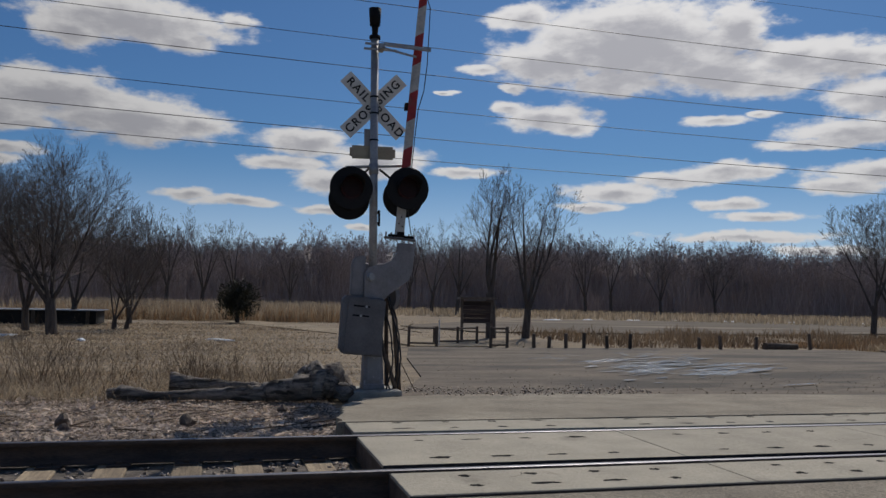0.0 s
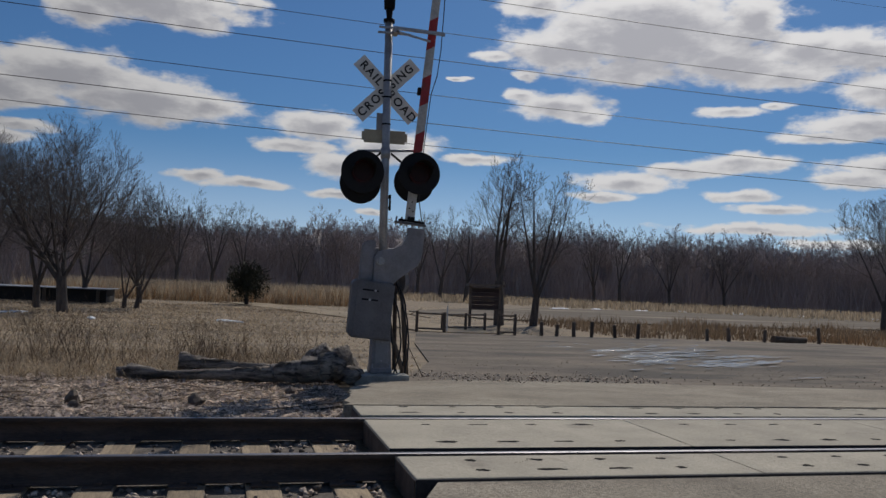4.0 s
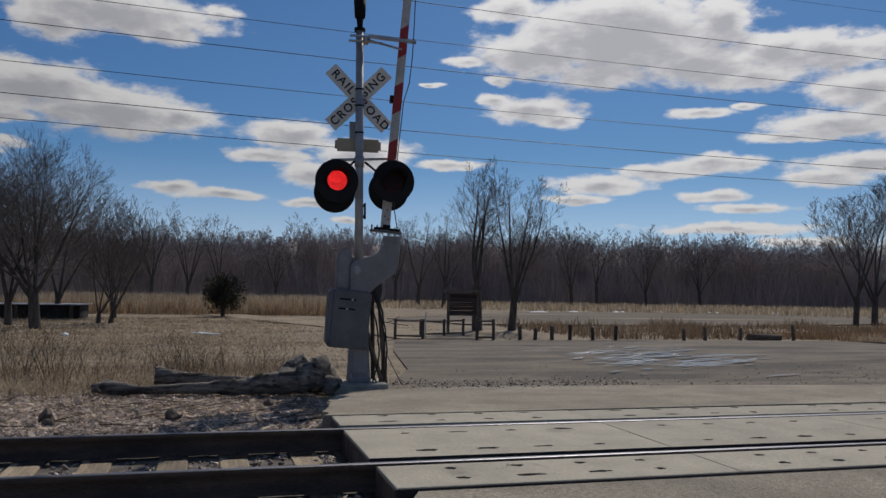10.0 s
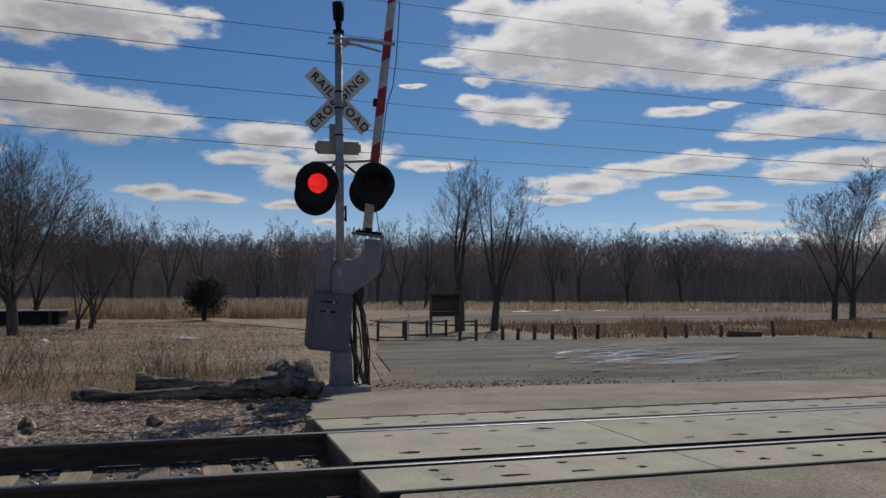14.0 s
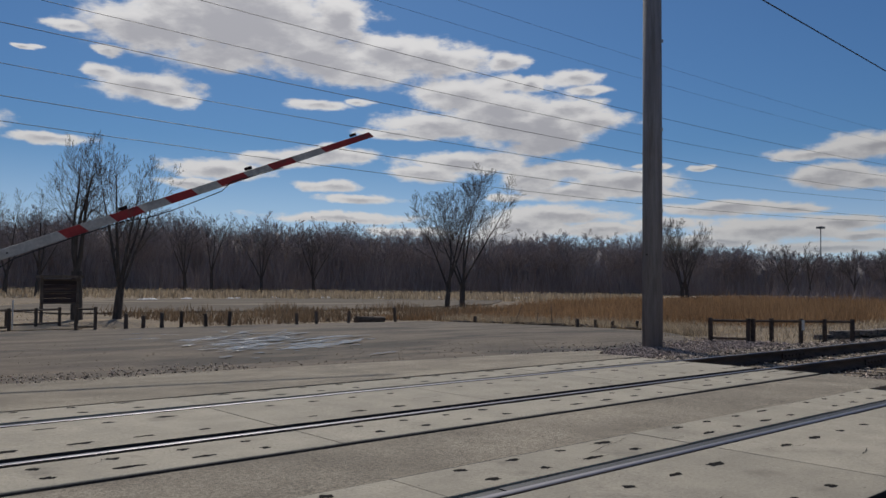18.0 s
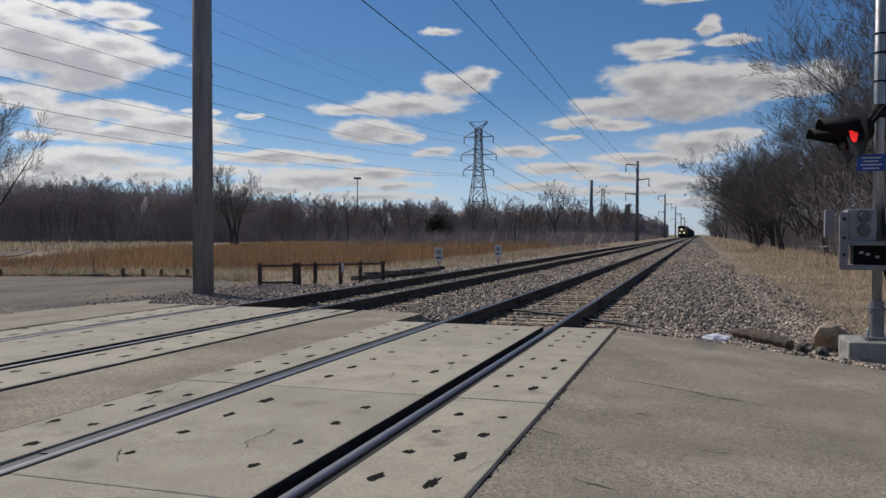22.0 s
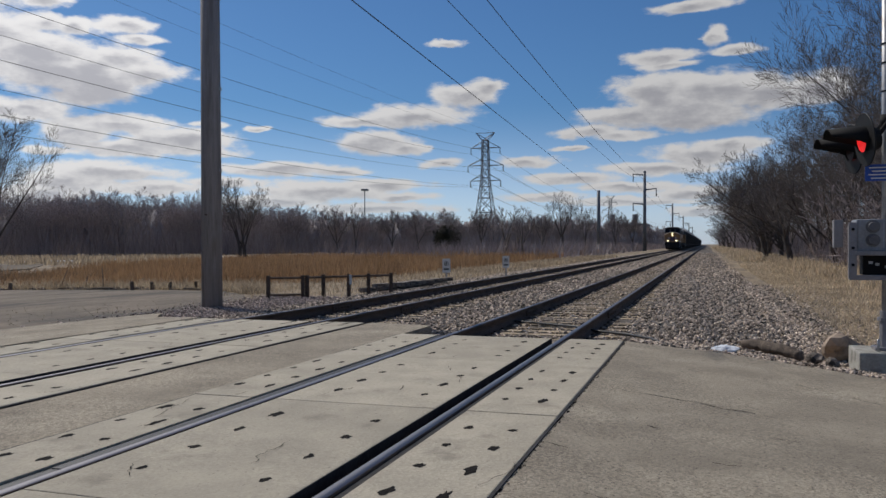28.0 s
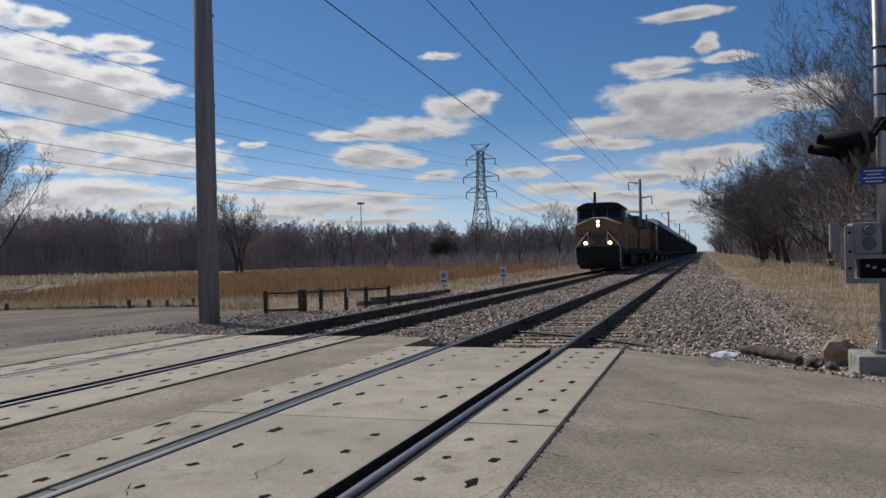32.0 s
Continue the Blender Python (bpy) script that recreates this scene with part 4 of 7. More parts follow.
# ---- trees and plants ----
def grow(seed, height, leaders=3, fork=0.16, spread=0.34, counts=(9, 7, 5, 3), angle=0.95, lengths=(0.46, 0.46, 0.5, 0.6), upturn=0.28, arch=0.0, pull=(0, 0, 0), thick=0.018, wobble=0.07, stems=1, bare=0.3):
    """The limbs of a bare tree, rows of start, end and both radii: a short stem, leaders that rise from its fork, and ever finer side limbs along each one."""
    r = random.Random(seed)
    segs, pull = [], Vector(pull)
    depth = len(counts)

    def limb(p, d, length, rad, level):
        steps = (6, 5, 3, 2, 1)[min(level, 4)]
        tip = 0.10 if level < depth else 0.6
        pts, rads = [p], [rad]
        for i in range(steps):
            k = wobble * (0.7 if level == 0 else 1.0 if level < 3 else 0.6)
            rise = upturn * (0.25 if level == 0 else 1.0) / steps - arch * (i / steps) * (1.0 if level < 3 else 0.4)
            d = (d + Vector((r.gauss(0, k), r.gauss(0, k), r.gauss(0, k * 0.6) + rise)) + pull * (0.35 / steps if level < 2 else 0)).normalized()
            q = pts[-1] + d * length / steps
            r1 = rad * (1 - (1 - tip) * (i + 1) / steps)
            segs.append((*pts[-1], *q, rads[-1], r1))
            pts.append(q)
            rads.append(r1)
        if level >= depth:
            return
        n = counts[level]
        from_f = bare if level == 0 else 0.16
        turn = r.uniform(0, 6.28)
        for i in range(n):
            f = from_f + (0.99 - from_f) * (i + r.uniform(0.1, 0.9)) / n
            j = min(int(f * steps), steps - 1)
            u = f * steps - j
            at = pts[j].lerp(pts[j + 1], u)
            along = (pts[j + 1] - pts[j]).normalized()
            turn += 2.4 + r.uniform(-0.5, 0.5)
            side = along.orthogonal().normalized()
            side = side * math.cos(turn) + along.cross(side) * math.sin(turn)
            a = angle * r.uniform(0.65, 1.2) * (1.0 - 0.25 * f) * (1.0 if level < 2 else 0.72)
            out = (along * math.cos(a) + side * math.sin(a) + Vector((0, 0, 0.12 * (1 - arch)))).normalized()
            limb(at, out, length * lengths[level] * (1.2 - 0.72 * f) * r.uniform(0.7, 1.2), (rads[j] * (1 - u) + rads[j + 1] * u) * r.uniform(0.36, 0.54), level + 1)

    for m in range(stems):
        a = 2 * math.pi * (m + r.random()) / stems
        base = Vector((math.cos(a), math.sin(a), 0)) * (0.05 * height if stems > 1 else 0) + Vector((0, 0, -0.15))
        up = (Vector((math.cos(a) * 0.08, math.sin(a) * 0.08, 1)) + pull * 0.4).normalized()
        rad = height * thick / stems**0.5
        top = base + up * height * fork * r.uniform(0.85, 1.15)
        segs.append((*base, *top, rad * 1.25, rad))
        for k in range(leaders):
            b = 2 * math.pi * (k + r.uniform(0.2, 0.8)) / leaders + m
            t = spread * r.uniform(0.55, 1.25) * (0.5 if k == 0 else 1.0)
            d = (up * math.cos(t) + Vector((math.cos(b), math.sin(b), 0)) * math.sin(t) + pull * 0.5).normalized()
            limb(top - up * r.uniform(0, 0.3) * height * fork, d, height * (1 - fork) * r.uniform(0.72, 1.0), rad * r.uniform(0.42, 0.62), 0)
    segs = np.array(segs)
    segs[:, :6] *= height / np.quantile(segs[:, 5], 0.998)
    return segs


def limbs_mesh(name, segs, sides=3, least=0.0):
    return pydata(name, *limb_arrays(segs, sides, least))


def limb_arrays(segs, sides=3, least=0.0):
    """Tapered tubes round all limbs at once."""
    p, q, r0, r1 = segs[:, :3], segs[:, 3:6], np.maximum(segs[:, 6], least), np.maximum(segs[:, 7], least)
    d = q - p
    d = d / np.linalg.norm(d, axis=1, keepdims=True)
    ref = np.where(np.abs(d[:, 2:]) > 0.9, [[1.0, 0, 0]], [[0, 0, 1.0]])
    u = np.cross(d, ref)
    u /= np.linalg.norm(u, axis=1, keepdims=True)
    w = np.cross(d, u)
    a = 2 * np.pi * np.arange(sides) / sides
    ring = np.cos(a)[None, :, None] * u[:, None] + np.sin(a)[None, :, None] * w[:, None]
    v = np.concatenate([p[:, None] + ring * r0[:, None, None], q[:, None] + ring * r1[:, None, None]], 1)
    n = len(segs)
    k = np.arange(sides)
    f = np.stack([k, (k + 1) % sides, (k + 1) % sides + sides, k + sides], 1)
    return v.reshape(-1, 3), (f[None] + 2 * sides * np.arange(n)[:, None, None]).reshape(-1, 4)


def ribbons(segs, least):
    """The finest twigs as single narrow strips."""
    p, q, r = segs[:, :3], segs[:, 3:6], np.maximum(segs[:, 6:7], least)
    u = np.cross(q - p, rng.normal(0, 1, p.shape))
    u /= np.linalg.norm(u, axis=1, keepdims=True) + 1e-9
    return np.stack([p - u * r, p + u * r, q + u * r * 0.7, q - u * r * 0.7], 1).reshape(-1, 3), np.arange(4 * len(segs)).reshape(-1, 4)


def crown_mesh(name, segs, least):
    fine = segs[:, 6] < least * 1.5
    v, f = limb_arrays(segs[~fine], 3, least)
    v2, f2 = ribbons(segs[fine], least)
    return pydata(name, np.concatenate([v, v2]), np.concatenate([f, f2 + len(v)]))


def tree(at, height, seed, label, least=0.008, group="", name="tree", **kw):
    segs = grow(seed, height, **kw)
    t = thing(name, pose(*at), label, "tree", group)
    big = segs[:, 6] > height * 0.0045
    dress("trunk", limbs_mesh("trunk", segs[big], 7), M["bark"], t, smooth=True)
    dress("crown", crown_mesh("crown", segs[~big], least), M["twig"], t, "fine bare twigs")
    return t


def at_ground(x, y):
    return (x, y, float(ground_z(x, y)))


BARE = "bare grey-brown deciduous tree in the field"
NEAR, EDGE = (17, 12, 8), (13, 9, 6)
WIDE, SLIM = (0.56, 0.50, 0.54, 0.8), (0.38, 0.50, 0.54, 0.8)
tree(at_ground(-16.9, 33.0), 7.9, 11, BARE, least=0.0042, leaders=6, fork=0.20, spread=0.50, counts=NEAR, thick=0.024, lengths=WIDE, bare=0.15)
tree(at_ground(-19.6, 31.0), 7.3, 12, BARE, least=0.0042, leaders=5, fork=0.14, spread=0.42, counts=NEAR, thick=0.022, lengths=WIDE, bare=0.15)
tree(at_ground(-15.1, 38.8), 6.2, 13, "slim bare tree with low spreading limbs", least=0.006, leaders=3, stems=2, fork=0.10, spread=0.40, counts=(11, 9, 6), thick=0.022, lengths=WIDE, pull=(0.30, 0, 0), bare=0.12)
tree(at_ground(-18.6, 36.5), 8.0, 16, BARE, least=0.0045, leaders=4, fork=0.15, spread=0.42, counts=NEAR, thick=0.018, lengths=WIDE)
tree(at_ground(-21.6, 35.0), 7.8, 17, BARE, least=0.0045, leaders=4, fork=0.15, spread=0.40, counts=NEAR, thick=0.018, lengths=WIDE)
tree(at_ground(-21.9, 40.0), 9.0, 14, BARE, least=0.007, leaders=4, spread=0.40, counts=EDGE)
tree(at_ground(-18.4, 46.0), 7.8, 15, BARE, least=0.008, leaders=4, spread=0.45, counts=EDGE, lengths=WIDE)
tree(at_ground(-15.6, 47.0), 6.6, 19, BARE, least=0.008, leaders=5, spread=0.45, counts=EDGE, lengths=WIDE)
tree(at_ground(0.95, 32.9), 7.7, 27, "bare tree standing behind the notice board", least=0.0054, leaders=3, fork=0.28, spread=0.36, counts=(11, 9, 7), thick=0.026, lengths=(0.46, 0.50, 0.54, 0.8), bare=0.30, wobble=0.10)
tree(at_ground(2.55, 32.9), 7.2, 22, "slim bare tree beside the notice board", least=0.0054, leaders=5, fork=0.22, spread=0.30, counts=(11, 9, 6), thick=0.022, lengths=(0.38, 0.50, 0.54, 0.8))
tree(at_ground(29.0, 41.5), 9.6, 31, "tall bare tree in the reeds", least=0.0075, leaders=4, fork=0.22, spread=0.38, counts=(13, 10, 7), thick=0.017, lengths=SLIM)
tree(at_ground(31.4, 42.5), 10.6, 32, "tall bare tree in the reeds", least=0.0075, leaders=5, fork=0.20, spread=0.38, counts=(13, 10, 7), thick=0.017, lengths=SLIM)
tree(at_ground(71.5, 49.0), 9.4, 33, "bare rounded tree standing in tawny reeds", least=0.011, leaders=5, fork=0.16, spread=0.36, counts=(12, 9, 6), thick=0.020, lengths=SLIM)
tree(at_ground(75.0, 50.5), 9.6, 34, "bare rounded tree standing in tawny reeds", least=0.011, leaders=5, fork=0.16, spread=0.38, counts=(12, 9, 6), thick=0.020, lengths=SLIM)
tree(at_ground(118.0, 20.0), 10.2, 35, "lone bare tree near the tracks", least=0.014, leaders=4, fork=0.32, spread=0.48, counts=(9, 8, 6), thick=0.022, lengths=WIDE)
for k, (az, d, h) in enumerate([(-6.2, 92, 9.8), (-4.0, 96, 11.6), (-1.8, 97, 11.2), (0.4, 97, 10.2), (4.0, 108, 9.2), (12.2, 112, 11.8), (13.8, 98, 11.6), (15.6, 92, 11.4), (24.5, 122, 12.8), (26.2, 125, 11.8), (29.5, 130, 10.6), (33.0, 134, 10.9), (66.0, 168, 10.4), (64.8, 174, 10.2), (68.6, 190, 10.0), (70.4, 186, 9.6), (72.8, 190, 9.8), (74.8, 180, 9.8), (76.4, 176, 10.2), (77.6, 184, 10.4), (79.0, 170, 8.8), (82.0, 168, 9.4), (84.0, 190, 9.4), (85.2, 200, 9.0)]):
    x, y = -10.3 + d * math.sin(radians(az)), -1.73 + d * math.cos(radians(az))
    tree(at_ground(x, y), h, 50 + k, "bare tree at the edge of the woods", least=0.00010 * d, leaders=3 + k % 3, fork=0.24, spread=0.36, counts=(9, 8, 5), thick=0.018, lengths=(0.42, 0.48, 0.54, 0.8))
# belt of trees along the tracks, leaning towards the light over them
tree((24.5, -11.8, -0.5), 14.5, 76, "large bare tree with wide arching limbs over the signal", least=0.0050, leaders=7, fork=0.20, spread=0.80, counts=(17, 14, 11), thick=0.015, lengths=(0.46, 0.50, 0.52, 0.75), arch=0.05, pull=(-0.05, 0.14, 0), wobble=0.17, bare=0.15)
for k, (x, y, h) in enumerate([(47, -9.6, 9.6), (60, -8.2, 10.4), (76, -7.4, 10.6)]):
    tree((x, y, -0.5), h, 130 + k, "bare tree arching out over the verge of the tracks", group="tree belt", least=0.0036 + 0.000066 * x, leaders=5, fork=0.24, spread=0.62, counts=(13, 11, 8), thick=0.020, lengths=(0.46, 0.50, 0.52, 0.75), arch=0.04, pull=(-0.06, 0.42, 0), wobble=0.17, bare=0.2)
BELT = [(29, -15.5, 13.5), (34, -13.4, 11.0), (38, -12.0, 11.0), (43, -12.8, 12.0), (48, -11.6, 11.5), (55, -12.5, 12), (63, -10.6, 10), (70, -11, 11), (78, -9.6, 10), (74, -8.6, 9.5), (84, -8.2, 11), (88, -10, 11.5), (95, -8.2, 11), (99, -9.4, 11.5), (107, -8.4, 11.5), (112, -9.5, 11.5), (128, -9.4, 12), (148, -9.9, 12.5), (172, -9.9, 12.5), (200, -10.4, 12.5), (228, -9.0, 12.5), (262, -8.6, 12.5), (300, -9.0, 12.5), (345, -8.6, 12.5), (400, -9.0, 12.5), (470, -8.6, 12.5)]
for k, (x, y, h) in enumerate(BELT):
    tree((x, y, -0.5), h, 80 + k, "bare tree in the belt beside the tracks", group="tree belt", least=0.0036 + 0.000066 * x, leaders=5 + k % 2, fork=0.14, spread=0.50, counts=(15, 12, 9) if x < 50 else (13, 10, 7) if x < 130 else (7, 6, 4), thick=0.020, lengths=(0.48, 0.52, 0.54, 0.8), arch=0.03, pull=(0, 0.22 if k % 2 else 0.08, 0), wobble=0.15, bare=0.18)


def slivers(name, base, height, width, mat, label, category, lean=0.25, bend=True, kind="stuff"):
    """Upright thin blades or stems, each one narrow triangle pair."""
    n = len(base)
    a = rng.uniform(0, 2 * np.pi, n)
    u = np.c_[np.cos(a), np.sin(a), np.zeros(n)] * np.asarray(width).reshape(-1, 1) / 2
    tip = base + np.c_[rng.normal(0, lean, n), rng.normal(0, lean, n), np.ones(n)] * np.asarray(height).reshape(-1, 1)
    mid = base * 0.45 + tip * 0.55 + np.c_[rng.normal(0, 0.06, (n, 2)), np.zeros(n)] * np.asarray(height).reshape(-1, 1)
    v = np.stack([base - u, base + u, mid + u * 0.8, tip, mid - u * 0.8], 1)
    i = 5 * np.arange(n)[:, None]
    tri = np.concatenate([i + [0, 1, 2], i + [0, 2, 4], i + [4, 2, 3]])
    ob = dress(name, pydata(name, v.reshape(-1, 3), tri), mat)
    return tagged(ob, label, category, kind=kind)


def fan(n, az0, az1, d0, d1, power=1.0):
    """Random places by bearing from the crossing and distance."""
    az, d = np.radians(rng.uniform(az0, az1, n)), d0 + (d1 - d0) * rng.random(n) ** power
    return np.c_[-10 + d * np.sin(az), -2 + d * np.cos(az)]




def lift(x, y):
    d, az = np.hypot(x + 10, y + 2), np.degrees(np.arctan2(x + 10, y + 2))
    rise = np.clip((d - np.interp(az, WOOD_AZ, WOOD_D) - 25) / 90, 0, 1) * np.clip((80 - az) / 12, 0, 1) * np.clip((az + 60) / 20, 0, 1)
    return ground_z(x, y) + rise * (7 + 5 * np.exp(-((az - 6) / 9) ** 2))


# how high the closed woods stand against the sky, in degrees by bearing
CREST_AZ, CREST_EL = [-50, -14, -10, -5, -1, 2, 5, 7, 8.5, 11, 14, 22, 26, 30, 35, 40, 45, 48, 51, 54, 58, 61, 64, 70, 77, 81, 85, 88], [3.4, 3.2, 3.4, 3.2, 3.0, 3.4, 3.9, 3.9, 3.5, 3.5, 3.5, 3.8, 3.6, 3.7, 3.6, 3.2, 2.8, 2.9, 3.0, 2.9, 2.5, 2.3, 2.1, 1.9, 1.9, 1.7, 1.4, 0.9]


def wood_top(x, y):
    """Height at which the woods end against the sky."""
    d, az = np.hypot(x + 10.3, y + 1.73), np.degrees(np.arctan2(x + 10.3, y + 1.73))
    return 1.2 + d * np.tan(np.radians(np.interp(az, CREST_AZ, CREST_EL)))


def far_woods():
    kinds = [grow(200 + k, 1.0, leaders=3 + k % 2, fork=0.34, spread=0.36, counts=(8, 6, 4), thick=0.016, lengths=(0.46, 0.5, 0.75, 0.6)) for k in range(8)]
    out = []
    n = 820
    az = rng.uniform(-42, 87.5, n)
    d = np.interp(az, WOOD_AZ, WOOD_D) + 60 * rng.random(n) ** 1.4
    for k in range(n):
        s = kinds[k % 8].copy()
        px, py = -10 + d[k] * math.sin(math.radians(az[k])), -2 + d[k] * math.cos(math.radians(az[k]))
        z = float(lift(px, py))
        h = (float(wood_top(px, py)) - z) * (rng.uniform(0.86, 1.14) if k % 4 else rng.uniform(1.10, 1.30))
        h = min(max(h, 4.0), 14.0)
        a = rng.uniform(0, 6.28)
        c, sn = math.cos(a), math.sin(a)
        for o in (0, 3):
            x, y = s[:, o] * c - s[:, o + 1] * sn, s[:, o] * sn + s[:, o + 1] * c
            s[:, o], s[:, o + 1], s[:, o + 2] = px + x * h * 1.05, py + y * h * 1.05, z + s[:, o + 2] * h
        s[:, 6:] = np.maximum(s[:, 6:] * h, 0.00017 * d[k])
        out.append(s)
    segs = np.concatenate(out)
    # The haze over these woods is part of the twig colour.
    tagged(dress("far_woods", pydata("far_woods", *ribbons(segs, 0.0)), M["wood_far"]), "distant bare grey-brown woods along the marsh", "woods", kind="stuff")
    n = 70000
    az = rng.uniform(-42, 87.5, n)
    d = np.interp(az, WOOD_AZ, WOOD_D) - 3 + 50 * rng.random(n) ** 1.3
    x, y = -10 + d * np.sin(np.radians(az)), -2 + d * np.cos(np.radians(az))
    z = lift(x, y) - 0.1
    h = np.maximum(wood_top(x, y) - z, 3.0) * (0.12 + 0.62 * rng.random(n) ** 1.8)
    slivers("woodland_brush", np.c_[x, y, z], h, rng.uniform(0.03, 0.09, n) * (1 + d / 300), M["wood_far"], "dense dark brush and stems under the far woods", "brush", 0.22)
    # tangled thicket that closes the woods behind
    az = np.linspace(-48, 88, 900)
    bumps = np.random.default_rng(5)
    rows = []
    for back, top in ((16, 0.0), (18, 0.25), (19, 0.5), (22, 0.72), (40, 0.86), (60, 0.5), (90, 0.0)):
        dd = np.interp(az, WOOD_AZ, WOOD_D) + back + bumps.normal(0, 1.6, len(az))
        x, y = -10 + dd * np.sin(np.radians(az)), -2 + dd * np.cos(np.radians(az))
        z = lift(x, y)
        rows.append(np.c_[x, y, z - 0.2 + top * np.maximum(wood_top(x, y) - z, 2.0) * bumps.uniform(0.84, 1.10, len(az))])
    v, w = np.concatenate(rows), len(az)
    i = (np.arange(len(rows) - 1)[:, None] * w + np.arange(w - 1)).ravel()
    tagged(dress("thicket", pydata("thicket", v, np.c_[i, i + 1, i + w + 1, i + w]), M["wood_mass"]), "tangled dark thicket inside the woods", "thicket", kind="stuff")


far_woods()


def belt_brush():
    # Belt brush, shrubs and thicket share the haze-paled colours of the far woods.
    n = 26000
    x = 28 + 700 * rng.random(n) ** 1.9
    y = -8.6 - rng.random(n) * 10 - 0.004 * x
    h = rng.uniform(0.8, 5.0, n) * np.clip((-y - 7.4) / 4, 0.3, 1)
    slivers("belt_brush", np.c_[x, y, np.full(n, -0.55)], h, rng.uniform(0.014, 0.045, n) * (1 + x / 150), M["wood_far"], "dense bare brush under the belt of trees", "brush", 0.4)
    # young trees and shrubs filling the belt
    kinds = [grow(300 + k, 1.0, leaders=5, fork=0.1, spread=0.6, counts=(6, 5, 4), thick=0.012) for k in range(4)]
    out = []
    for k in range(64):
        s = kinds[k % 4].copy()
        a, px = rng.uniform(0, 6.28), 28 + 520 * rng.random() ** 1.5
        h = rng.uniform(3.0, 6.0) + min(5.0, px * 0.035)
        c, sn = math.cos(a), math.sin(a)
        for o in (0, 3):
            u, v = s[:, o] * c - s[:, o + 1] * sn, s[:, o] * sn + s[:, o + 1] * c
            s[:, o], s[:, o + 1], s[:, o + 2] = px + u * h, v * h, s[:, o + 2] * h - 0.5
        s[:, [1, 4]] -= 9.8 + 8 * rng.random()
        s[:, 6:] *= h
        out.append(s)
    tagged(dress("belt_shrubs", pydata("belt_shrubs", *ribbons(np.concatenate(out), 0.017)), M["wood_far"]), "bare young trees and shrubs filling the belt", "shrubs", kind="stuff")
    xs = np.linspace(30, 900, 90)
    rows = [np.c_[xs, np.full(90, y0) + rng.normal(0, 0.6, 90), -0.5 + top * rng.uniform(0.7, 1.25, 90)] for y0, top in ((-18.5, 0.0), (-19.2, 2.2), (-22, 3.4), (-26, 4.2), (-30, 0.0))]
    v = np.concatenate(rows)
    i = (np.arange(4)[:, None] * 90 + np.arange(89)).ravel()
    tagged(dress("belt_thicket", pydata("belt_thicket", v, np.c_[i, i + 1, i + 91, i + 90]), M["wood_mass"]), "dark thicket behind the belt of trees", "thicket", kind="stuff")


belt_brush()


